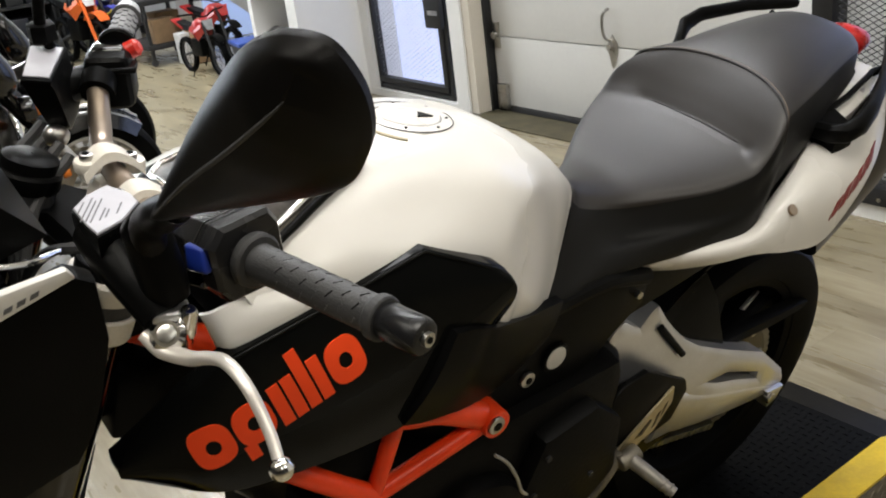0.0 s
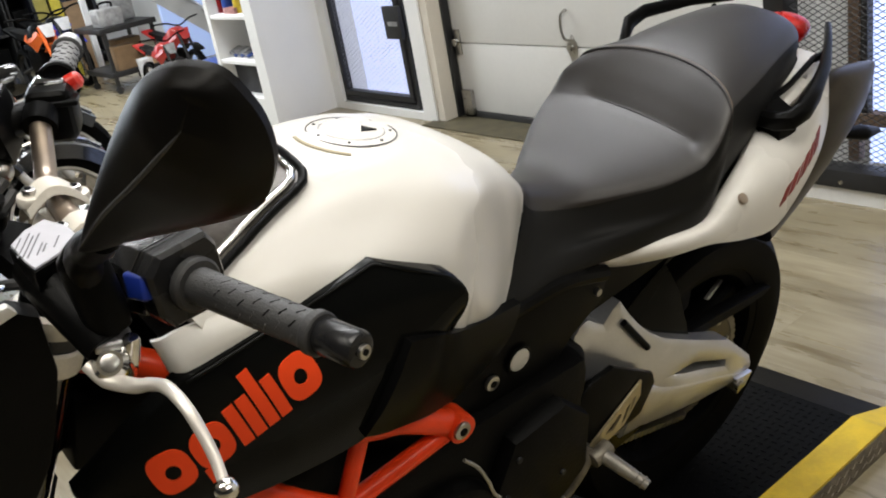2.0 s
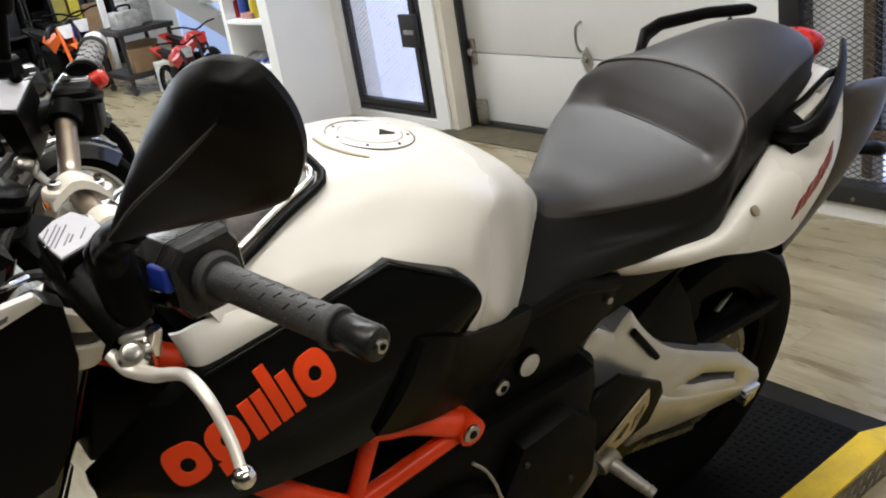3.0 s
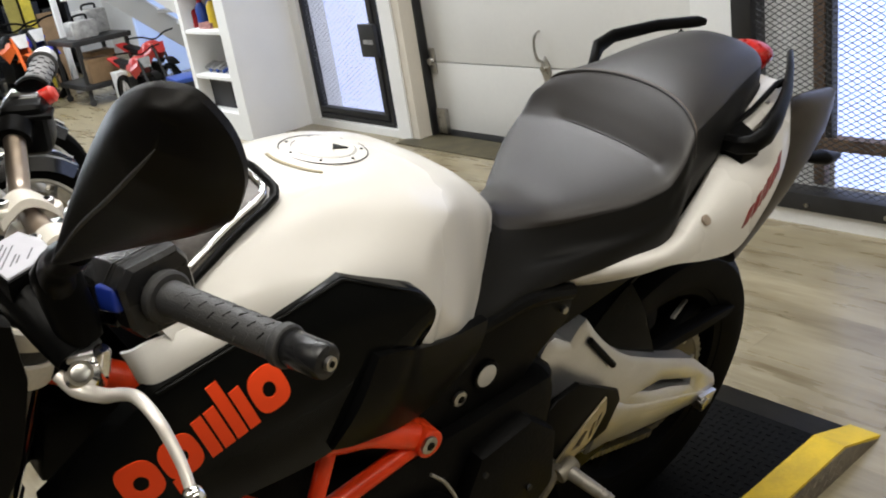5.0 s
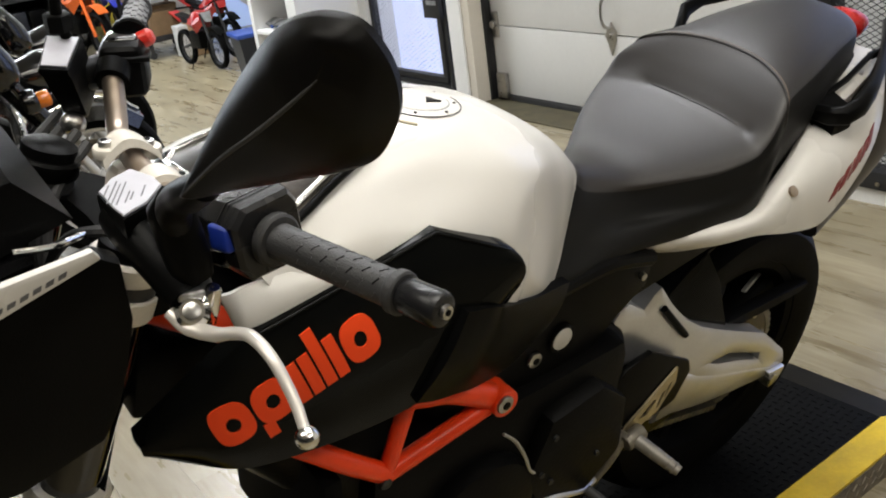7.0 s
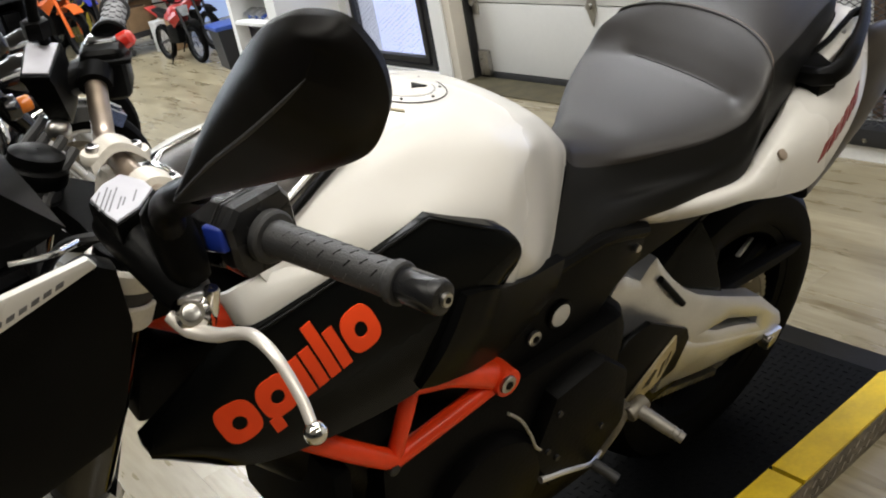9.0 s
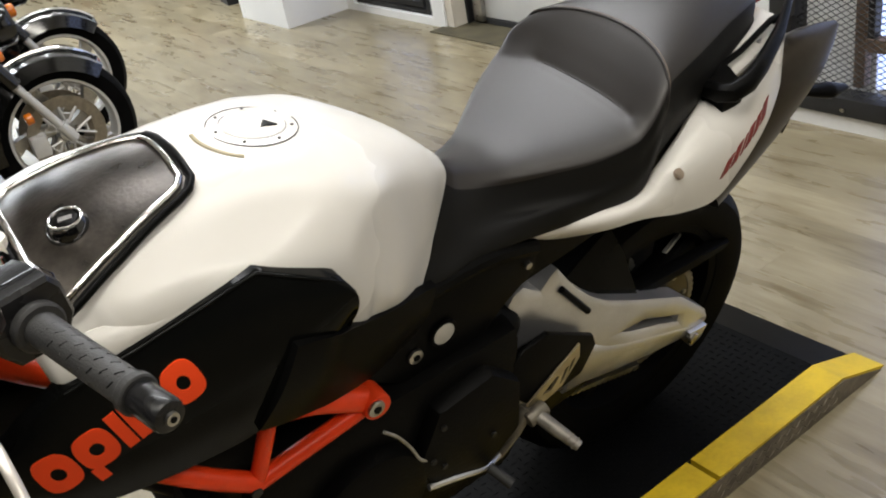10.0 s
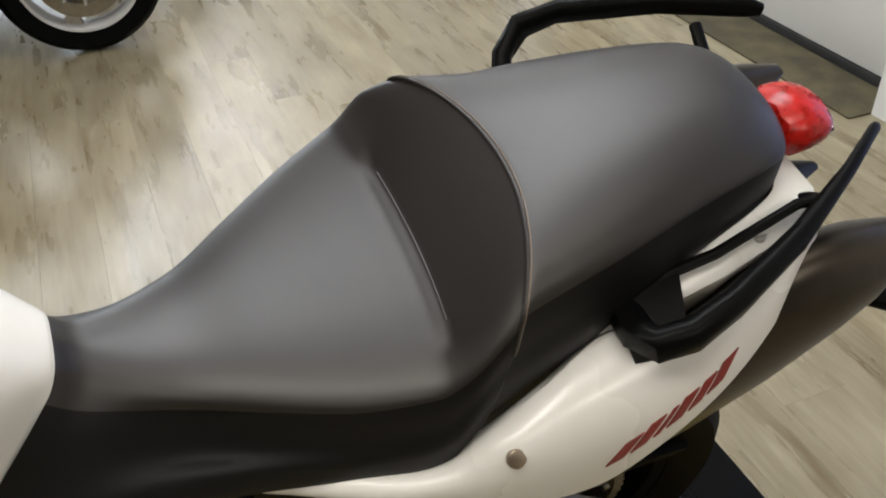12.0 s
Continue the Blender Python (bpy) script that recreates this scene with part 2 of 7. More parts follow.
def part(name, bm, mat, parent=None, label="", shift=None, sub=0, angle=34):
    """One mesh object from a bmesh, under a thing or a part."""
    if shift is not None:
        for v in bm.verts:
            v.co -= shift
    ob = new(name, finish(bm, mat, angle))
    ob.parent = parent
    if label:
        tagged(ob, label)
    if sub:
        m = ob.modifiers.new("smooth", "SUBSURF")
        m.levels = m.render_levels = sub
    return ob


def add_box(bm, x0, y0, z0, x1, y1, z1, bevel=0.0):
    g = bmesh.ops.create_cube(bm, size=1)
    c, s = Vector(((x0 + x1) / 2, (y0 + y1) / 2, (z0 + z1) / 2)), Vector((abs(x1 - x0), abs(y1 - y0), abs(z1 - z0)))
    for v in g["verts"]:
        v.co = Vector((v.co.x * s.x, v.co.y * s.y, v.co.z * s.z)) + c
    if bevel:
        es = list({e for v in g["verts"] for e in v.link_edges})
        bmesh.ops.bevel(bm, geom=es, offset=bevel, segments=2, profile=0.6, affect="EDGES")
    return bm


def box(x0, y0, z0, x1, y1, z1, bevel=0.0):
    return add_box(bmesh.new(), x0, y0, z0, x1, y1, z1, bevel)


def smooth_path(pts, per=6):
    """A Catmull-Rom line through the points."""
    pts = [Vector(p) for p in pts]
    if len(pts) < 3:
        return pts
    ext = [2 * pts[0] - pts[1], *pts, 2 * pts[-1] - pts[-2]]
    out = []
    for i in range(1, len(ext) - 2):
        a, b, c, d = ext[i - 1 : i + 3]
        for k in range(per):
            t = k / per
            out.append(0.5 * (2 * b + (c - a) * t + (2 * a - 5 * b + 4 * c - d) * t * t + (3 * b - a - 3 * c + d) * t**3))
    out.append(pts[-1])
    return out


def add_tube(bm, pts, radius, seg=12, flat=1.0, smooth=True, caps=True):
    """A tube along points; radius is one number or one for each point; flat squeezes it across."""
    n0 = len(pts)
    rad = [radius] * n0 if isinstance(radius, (int, float)) else list(radius)
    if smooth and n0 > 2:
        line = smooth_path(pts)
        per = (len(line) - 1) // (n0 - 1)
        rad = [rad[min(i // per, n0 - 1)] * (1 - (i % per) / per) + rad[min(i // per + 1, n0 - 1)] * ((i % per) / per) for i in range(len(line))]
    else:
        line = [Vector(p) for p in pts]
    rings, ref = [], None
    for i, p in enumerate(line):
        d = (line[min(i + 1, len(line) - 1)] - line[max(i - 1, 0)]).normalized()
        if ref is None:
            ref = d.orthogonal() if abs(d.z) > 0.9 else d.cross(Vector((0, 0, 1)))
        u = (ref - d * ref.dot(d)).normalized()
        ref, v = u, d.cross(u).normalized()
        rings.append([bm.verts.new(p + rad[i] * (math.cos(a) * u + flat * math.sin(a) * v)) for a in [2 * math.pi * k / seg for k in range(seg)]])
    for a, b in zip(rings, rings[1:]):
        for k in range(seg):
            bm.faces.new((a[k], a[(k + 1) % seg], b[(k + 1) % seg], b[k]))
    if caps:
        bm.faces.new(rings[0][::-1])
        bm.faces.new(rings[-1])
    return bm


def tube(pts, radius, seg=12, flat=1.0, smooth=True, caps=True):
    return add_tube(bmesh.new(), pts, radius, seg, flat, smooth, caps)


def loft(rings, closed=True, caps=True):
    """Skin through rings of points of one count."""
    bm = bmesh.new()
    vs = [[bm.verts.new(p) for p in r] for r in rings]
    n = len(vs[0])
    for a, b in zip(vs, vs[1:]):
        for k in range(n if closed else n - 1):
            bm.faces.new((a[k], a[(k + 1) % n], b[(k + 1) % n], b[k]))
    if caps and closed:
        bm.faces.new(vs[0][::-1])
        bm.faces.new(vs[-1])
    bmesh.ops.recalc_face_normals(bm, faces=bm.faces)
    return bm


def dense(stations, per_u=5, per_v=4, bow=None, shift=None):
    """Rows of points on a smooth skin through mirrored half rings; bow pulls the flanks forward, shift moves a row sideways."""
    chains = []
    for k, half in enumerate(stations):
        full = [(x, -y, z) for x, y, z in half[:0:-1]] + list(half)
        line = smooth_path(full, per_v)
        b, s = (bow[k] if bow else 0.0), (shift[k] if shift else 0.0)
        chains.append([Vector((p.x - b * p.y * p.y, p.y + s, p.z)) for p in line])
    cols = [smooth_path([c[i] for c in chains], per_u) for i in range(len(chains[0]))]
    return [[c[j] for c in cols] for j in range(len(cols[0]))]


def plate(outline, y0, y1, bevel=0.0, holes=()):
    """A side plate: an outline in x and z, from y0 to y1."""
    bm = bmesh.new()
    edges = []
    for loop in (outline, *holes):
        vs = [bm.verts.new((x, y0, z)) for x, z in loop]
        edges += [bm.edges.new((vs[i], vs[(i + 1) % len(vs)])) for i in range(len(vs))]
    bmesh.ops.triangle_fill(bm, use_beauty=True, edges=edges)
    g = bmesh.ops.extrude_face_region(bm, geom=list(bm.faces))
    for v in [v for v in g["geom"] if isinstance(v, bmesh.types.BMVert)]:
        v.co.y = y1
    bmesh.ops.recalc_face_normals(bm, faces=bm.faces)
    if bevel:
        es = [e for e in bm.edges if len(e.link_faces) == 2 and e.calc_face_angle(0) > 0.9]
        bmesh.ops.bevel(bm, geom=es, offset=bevel, segments=2, profile=0.6, affect="EDGES")
    return bm


def disc(centre, axis, radius, depth, seg=24, bevel=0.0, bm=None):
    """A short cylinder on centre along axis."""
    bm = bm or bmesh.new()
    g = bmesh.ops.create_cone(bm, cap_ends=True, segments=seg, radius1=radius, radius2=radius, depth=depth)
    q = Vector((0, 0, 1)).rotation_difference(Vector(axis)).to_matrix()
    if bevel:
        es = [e for e in {e for v in g["verts"] for e in v.link_edges} if len(e.link_faces) == 2 and e.calc_face_angle(0) > 1.2]
        r = bmesh.ops.bevel(bm, geom=es, offset=bevel, segments=2, profile=0.5, affect="EDGES")
        vs = list({v for v in g["verts"] if v.is_valid} | set(r["verts"]))
    else:
        vs = g["verts"]
    for v in vs:
        v.co = q @ v.co + Vector(centre)
    return bm


def ring(centre, axis, radius, thick, seg=40, side=10, flat=1.0, bm=None):
    """A torus on centre round axis."""
    bm = bm or bmesh.new()
    q = Vector((0, 0, 1)).rotation_difference(Vector(axis)).to_matrix()
    rows = []
    for i in range(seg):
        a = 2 * math.pi * i / seg
        rows.append([])
        for k in range(side):
            b = 2 * math.pi * k / side
            r = radius + thick * math.cos(b)
            rows[-1].append(bm.verts.new(q @ Vector((r * math.cos(a), r * math.sin(a), flat * thick * math.sin(b))) + Vector(centre)))
    for i in range(seg):
        a, b = rows[i], rows[(i + 1) % seg]
        for k in range(side):
            bm.faces.new((a[k], b[k], b[(k + 1) % side], a[(k + 1) % side]))
    return bm


def spun(centre, axis, profile, seg=48, closed=True):
    """A solid of revolution: profile of (radius, along) round axis."""
    bm = bmesh.new()
    q = Vector((0, 0, 1)).rotation_difference(Vector(axis)).to_matrix()
    rows = [[bm.verts.new(q @ Vector((r * math.cos(a), r * math.sin(a), h)) + Vector(centre)) for r, h in profile] for a in [2 * math.pi * i / seg for i in range(seg)]]
    n = len(profile)
    for i in range(seg):
        a, b = rows[i], rows[(i + 1) % seg]
        for k in range(n if closed else n - 1):
            bm.faces.new((a[k], b[k], b[(k + 1) % n], a[(k + 1) % n]))
    bmesh.ops.recalc_face_normals(bm, faces=bm.faces)
    return bm


def thing(name, m, label, category, group=""):
    ob = new(name)
    ob.matrix_world = m
    ob.empty_display_size = 0.1
    return tagged(ob, label, category, group)


def setting(name, bm, mat, label="", angle=34):
    ob = part(name, bm, mat, None, "", angle=angle)
    return tagged(ob, label, "", "", "structure")


def obox(c, u, v, w, bevel=0.0):
    """A rounded block on centre c with the half extents u, v, w."""
    bm = bmesh.new()
    bmesh.ops.create_cube(bm, size=2)
    if bevel:
        d = [Vector(q).length for q in (u, v, w)]
        for p in bm.verts:
            p.co = Vector((p.co.x * d[0], p.co.y * d[1], p.co.z * d[2]))
        bmesh.ops.bevel(bm, geom=list(bm.edges), offset=bevel, segments=3, profile=0.5, affect="EDGES")
        for p in bm.verts:
            p.co = Vector((p.co.x / d[0], p.co.y / d[1], p.co.z / d[2]))
    for p in bm.verts:
        p.co = Vector(c) + p.co.x * Vector(u) + p.co.y * Vector(v) + p.co.z * Vector(w)
    bmesh.ops.recalc_face_normals(bm, faces=bm.faces)
    return bm


def frame_of(axis, near=(0, 0, 1)):
    """Three unit vectors, the first along axis, the third as near to the given one as can be."""
    a = Vector(axis).normalized()
    b = Vector(near).cross(a).normalized()
    return a, b, a.cross(b).normalized()


def on_skin(rows, a, b, ia, ib, ic, high=True):
    """The height ic of a skin of point rows at the place a, b along the axes ia, ib; None off the skin."""
    best = None
    for r, q in zip(rows, rows[1:]):
        for k in range(len(r) - 1):
            for t in ((r[k], r[k + 1], q[k]), (r[k + 1], q[k + 1], q[k])):
                xs, ys = [p[ia] for p in t], [p[ib] for p in t]
                if a < min(xs) or a > max(xs) or b < min(ys) or b > max(ys):
                    continue
                det = (ys[1] - ys[2]) * (xs[0] - xs[2]) + (xs[2] - xs[1]) * (ys[0] - ys[2])
                if abs(det) < 1e-12:
                    continue
                u = ((ys[1] - ys[2]) * (a - xs[2]) + (xs[2] - xs[1]) * (b - ys[2])) / det
                v = ((ys[2] - ys[0]) * (a - xs[2]) + (xs[0] - xs[2]) * (b - ys[2])) / det
                if u < -1e-6 or v < -1e-6 or u + v > 1 + 1e-6:
                    continue
                h = u * t[0][ic] + v * t[1][ic] + (1 - u - v) * t[2][ic]
                if best is None or (h > best if high else h < best):
                    best = h
    return best

# ---- the hall ----
setting("floor", box(-5, -5, -0.12, 5.0, 10.6, -0.006), WOOD, "grey oak vinyl plank floor")
setting("ceiling", box(-5, -5, 3.0, 5.0, 10.6, 3.12), CEILM, "plain white ceiling")
# west and south walls are unseen, darkened so black parts reflect little
setting("wall_west", box(-5.2, -5, 0, -5.0, 10.6, 3.0), DARKWALL, "unseen wall, made dark to keep reflections low")
setting("wall_south", box(-5.2, -5.2, 0, 5.0, -5.0, 3.0), DARKWALL, "unseen wall, made dark to keep reflections low")
setting("wall_far_east", box(4.3, 4.861, 0, 4.5, 10.6, 3.0), WALLW, "white wall behind the stair")
setting("wall_stub", box(3.341, 4.861, 0, 4.3, 4.95, 3.0), WALLW, "white wall behind the shelf unit")
setting("wall_north", box(-5.2, 10.6, 0, 5.2, 10.8, 3.0), WALLW, "white wall at the end of the hall")

DOOR_X, WALL_X = 3.25, 2.95
DOOR_Y0, DOOR_Y1 = 1.06, 2.90


def garage_wall():
    # lintel over the sectional door, and the return beside it
    setting("wall_east", box(WALL_X, -5, 0, WALL_X + 0.2, -0.62, 3.0), WALLW, "white wall beside the mesh window")
    setting("wall_over_mesh", box(WALL_X, -0.62, 2.3, WALL_X + 0.2, 0.74, 3.0), WALLW, "white wall over the mesh window")
    setting("wall_over_door", box(DOOR_X - 0.06, 0.74, 2.35, DOOR_X + 0.2, 2.98, 3.0), WALLW, "white wall over the garage door")
    setting("wall_door_return", box(3.10, 0.742, 0, 3.32, 1.05, 2.35), WALLW, "narrow white wall beside the garage door")
    setting("pillar", box(3.10, 2.985, 0, 3.34, 3.10, 3.0), WALLW, "white pillar edge between door and grille")
    setting("jamb", box(3.112, 2.92, 0, 3.34, 2.984, 2.35), CREAM, "cream painted door jamb")
    setting("wall_grille_low", box(3.10, 3.101, 0, 3.34, 4.05, 0.045), WALLW, "low white wall under the steel grille")
    setting("wall_grille_over", box(3.10, 3.101, 2.05, 3.34, 4.05, 3.0), WALLW, "white wall over the steel grille")
    setting("wall_grille_side", box(3.10, 3.955, 0.046, 3.34, 4.05, 2.049), WALLW, "white wall beside the steel grille")
    setting("baseboard", box(WALL_X - 0.03, -5, 0, WALL_X - 0.002, 0.74, 0.060), BASEW, "white base board under the mesh window")


garage_wall()


def garage_door():
    d = thing("garage_door", pose(DOOR_X, 2.0, 0), "off-white ribbed sectional garage door, closed", "garage door")
    hs = [0.035, 0.418, 0.88, 1.36, 1.82, 2.34]
    for z0, z1 in zip(hs, hs[1:]):
        bm = box(0, DOOR_Y0 - 2.0, z0 + 0.003, 0.05, DOOR_Y1 - 2.0, z1 - 0.003, 0.004)
        part("door_panel", bm, DOORP, d)
    part("bottom_seal", box(-0.006, DOOR_Y0 - 2.0, 0.0, 0.045, DOOR_Y1 - 2.0, 0.034, 0.004), RUBBER, d, "black rubber seal")
    part("handle", tube([(-0.004, 0.02, 0.60), (-0.035, 0.025, 0.58), (-0.04, 0.03, 0.52), (-0.035, 0.02, 0.47), (-0.006, 0.01, 0.45)], 0.007, 8), STEEL, d, "grey steel lift handle")
    part("handle_plate", plate([(0, 0.32), (0.03, 0.40), (0.03, 0.435), (0, 0.48), (-0.03, 0.435), (-0.03, 0.40)], 0, 0.006), STEEL, d)
    hp = d.children[-1]
    hp.matrix_basis = pose(-0.002, 0.0, 0, 0, 0, 90)
    part("latch", disc((-0.012, 0.01, 0.418), (1, 0, 0), 0.016, 0.02, 12), STEEL, d)
    for y in (DOOR_Y1 - 2.0 - 0.06, DOOR_Y0 - 2.0 + 0.02):
        for z in (0.425, 0.88, 1.36):
            bm = box(-0.012, y, z - 0.07, -0.001, y + 0.05, z + 0.07, 0.003)
            disc((-0.02, y + 0.03, z), (1, 0, 0), 0.02, 0.02, 12, 0, bm)
            part("hinge", bm, STEEL, d, "grey steel roller hinge")
    part("roller_bracket", box(-0.03, DOOR_Y1 - 2.1, 0.02, -0.001, DOOR_Y1 - 2.02, 0.16, 0.005), STEEL, d)
    for y in (DOOR_Y1 - 2.0, DOOR_Y0 - 2.0 - 0.045):
        part("track", box(-0.05, y + 0.002, 0.0, 0.0, y + 0.018, 2.3, 0.002), DKSTEEL, d, "dark steel roller track")


garage_door()


def mesh_sheet(y0, y1, z0, z1, x, dy, dz, r):
    """Expanded metal: diagonal strands both ways, clipped to the opening."""
    bm = bmesh.new()

    def strand(p, q):
        d = (Vector(q) - Vector(p)).normalized()
        n = Vector((0, -d.z, d.y)) * r
        o = Vector((r, 0, 0))
        a = [bm.verts.new(Vector(p) + s) for s in (n, o, -n, -o)]
        b = [bm.verts.new(Vector(q) + s) for s in (n, o, -n, -o)]
        for k in range(4):
            bm.faces.new((a[k], a[(k + 1) % 4], b[(k + 1) % 4], b[k]))

    slope = dz / dy
    for s in (1, -1):
        c = z0 - slope * (y1 - y0) if s > 0 else z0
        top = z1 if s > 0 else z1 + slope * (y1 - y0)
        while c < top:
            # z = c + s * slope * (y - y0)
            ya, yb = y0, y1
            if s > 0:
                ya, yb = max(y0, y0 + (z0 - c) / slope), min(y1, y0 + (z1 - c) / slope)
            else:
                ya, yb = max(y0, y0 + (c - z1) / slope), min(y1, y0 + (c - z0) / slope)
            if yb - ya > 0.004:
                strand((x, ya, c + s * slope * (ya - y0)), (x, yb, c + s * slope * (yb - y0)))
            c += dz
    return bm


def mesh_window():
    w = thing("mesh_window", pose(WALL_X, 0.0, 0), "dark steel framed window covered with expanded metal mesh", "window")
    y0, y1, z1 = -0.6, 0.66, 2.25
    part("post", box(-0.05, y1, 0.061, 0.04, y1 + 0.078, 2.3, 0.004), DKSTEEL, w)
    part("post", box(-0.05, y0 - 0.06, 0.061, 0.04, y0, 2.3, 0.004), DKSTEEL, w)
    part("bottom_rail", box(-0.05, y0, 0.061, 0.04, y1, 0.125, 0.004), DKSTEEL, w, "black steel bottom rail with bolts")
    part("top_rail", box(-0.05, y0, z1, 0.04, y1, 2.3, 0.004), DKSTEEL, w)
    part("mesh", mesh_sheet(y0, y1, 0.126, z1, -0.02, 0.036, 0.0205, 0.0017), DKSTEEL, w, "expanded metal mesh")
    part("mullion", box(0.05, 0.45, 0.126, 0.09, 0.49, 2.25, 0.003), RUSTY, w, "rusty steel window mullion")
    part("window_sill", box(0.05, y0, 0.255, 0.10, 0.45, 0.30, 0.003), RUSTY, w, "rusty steel window sill bar")
    part("inner_frame", box(0.055, 0.425, 0.30, 0.095, 0.449, 2.25, 0.003), DKSTEEL, w)
    part("blind", box(0.13, y0, 0.10, 0.15, 0.449, 2.28), BLIND, w, "bluish blind behind the glass, glowing as if daylit")
    part("reveal_panel", box(0.12, 0.45, 0.06, 0.15, y1 + 0.08, 2.28), BASEW, w, "grey panel behind the mesh")
    for k in range(3):
        part("bolt", disc((-0.053, 0.46 - 0.28 * k, 0.085), (1, 0, 0), 0.008, 0.008, 8), STEEL, w)
    part("latch_box", box(-0.09, y1 - 0.04, 0.40, -0.052, y1 + 0.06, 0.52, 0.004), DKSTEEL, w, "dark steel latch box")


mesh_window()


def steel_grille():
    g = thing("steel_grille", pose(3.14, 3.55, 0), "black steel framed window grille with mesh and a lock box", "grille")
    y0, y1, z0, z1 = -0.40, 0.40, 0.05, 2.04
    part("outer_frame", box(-0.02, y1 - 0.03, z0, 0.03, y1, z1, 0.003), DKSTEEL, g)
    part("outer_frame", box(-0.02, y0, z0, 0.03, y0 + 0.03, z1, 0.003), DKSTEEL, g)
    part("bottom_bar", box(-0.02, y0 + 0.03, z0, 0.03, y1 - 0.03, z0 + 0.03, 0.003), DKSTEEL, g)
    part("gate_bar", box(-0.03, y0 + 0.04, z0 + 0.04, 0.02, y1 - 0.031, z0 + 0.075, 0.003), DKSTEEL, g)
    part("gate_bar", box(-0.03, y0 + 0.035, z0 + 0.076, 0.02, y0 + 0.075, z1, 0.003), DKSTEEL, g)
    part("mesh", mesh_sheet(y0 + 0.076, y1 - 0.03, z0 + 0.076, z1, 0.0, 0.05, 0.026, 0.0011), GREYM, g, "fine expanded metal mesh")
    part("window_mullion", box(0.09, -0.22, z0, 0.13, -0.155, z1, 0.003), GREYM, g, "weathered timber window post")
    part("window_sill", box(0.09, y0, z0 + 0.1, 0.13, -0.221, z0 + 0.135, 0.003), RUSTY, g)
    # one blind in two parts, with a brighter and a dimmer glow
    part("blind", box(0.16, y0, z0, 0.18, -0.19, z1), BLINDF, g, "bluish blind behind the glass, glowing as if daylit")
    part("blind", box(0.161, -0.189, z0, 0.18, y1, z1), BLINDD, g, "bluish blind behind the mesh, glowing more dimly")
    part("lock_box", box(-0.06, y0 + 0.0, 0.47, -0.031, y0 + 0.15, 0.655, 0.004), DKSTEEL, g, "dark steel lock box")
    part("lock_label", box(-0.064, y0 + 0.02, 0.545, -0.0605, y0 + 0.11, 0.57), GREYM, g, "grey maker's plate")


steel_grille()


def platform():
    h, x1, x2, xa = 0.06, 1.705, 1.85, -0.9
    y0, y1, b = -0.311, 0.311, 0.075
    p = thing("bike_platform", pose(0.9, 0, 0), "low black rubber topped platform with worn yellow edges", "platform")
    sh = Vector((0.9, 0, 0))

    def slab(ya, yb, xs, xe, za, zb, mat, name, label=""):
        ring_a = [(xs, ya, 0.0), (xe, ya, 0.0), (xe, ya, zb), (xs, ya, za)]
        ring_b = [(x, yb, z) for x, _, z in ring_a]
        return part(name, loft([ring_a, ring_b]), mat, p, label, sh)

    slab(y0 + b + 0.002, y1 - b - 0.002, xa, x1, h, h, MATBLK, "deck", "black rubber deck")
    slab(y0 + b + 0.002, y1 - b - 0.002, x1 + 0.001, x2, h, 0.004, MATBLK, "ramp", "black ramped end")
    for s in (1, -1):
        ya, yb = (y0 + 0.003, y0 + b) if s > 0 else (y1 - b, y1 - 0.003)
        cuts = [xa, 0.30, 1.298]
        for c0, c1 in zip(cuts, cuts[1:] + [x1]):
            slab(ya, yb, c0 + 0.006, c1 - (0.006 if c1 != x1 else 0), h + 0.001, h + 0.001, YELLOW, "yellow_edge", "worn yellow painted edge")
        slab(ya, yb, x1, x2 + 0.015, h + 0.001, 0.003, YELLOW, "yellow_edge", "worn yellow painted edge, sloping down")
        yo = y0 if s > 0 else y1 - 0.0025
        slab(yo, yo + 0.0025, xa, x1, h - 0.004, h - 0.004, PLATEG, "side_plate", "worn tread plate side")
        slab(yo, yo + 0.0025, x1, x2, h - 0.004, 0.001, PLATEG, "side_plate", "worn tread plate side")
    # raised tread bars on the deck, in pairs turned against each other
    bm = bmesh.new()
    for i in range(66):
        for j in range(23):
            x, y = 0.40 + 0.0198 * i, -0.219 + 0.0198 * j
            sx, sy = (0.0075, 0.0016) if (i + j) % 2 else (0.0016, 0.0075)
            vs = [bm.verts.new((x + a * sx, y + c * sy, h + z)) for z, k in ((0, 1), (0.0015, 0.6)) for a, c in ((-k, -k), (k, -k), (k, k), (-k, k))]
            for q in ((4, 5, 6, 7), (0, 1, 5, 4), (1, 2, 6, 5), (2, 3, 7, 6), (3, 0, 4, 7)):
                bm.faces.new([vs[v] for v in q])
    tagged(part("tread_pattern", bm, MATBLK, p, "raised tread bars", sh), kind="stuff")
    bm = bmesh.new()
    for i in range(64):
        for j in range(2):
            x, z, t = 0.70 + 0.0155 * i + 0.008 * j, 0.017 + 0.022 * j, 1 if (i + j) % 2 else -1
            top = [bm.verts.new((x + u, y0 - o, z + t * u * 0.9 + w)) for o, u, w in ((0.0002, -0.0075, -0.0015), (0.0002, 0.0075, -0.0015), (0.0002, 0.0075, 0.0015), (0.0002, -0.0075, 0.0015), (0.0018, -0.004, 0), (0.0018, 0.004, 0))]
            for q in ((0, 1, 5, 4), (2, 3, 4, 5), (1, 2, 5), (3, 0, 4)):
                bm.faces.new([top[v] for v in q])
    bmesh.ops.recalc_face_normals(bm, faces=bm.faces)
    tagged(part("side_tread", bm, PLATEG, p, "raised diamonds of the tread plate", sh), kind="stuff")


platform()


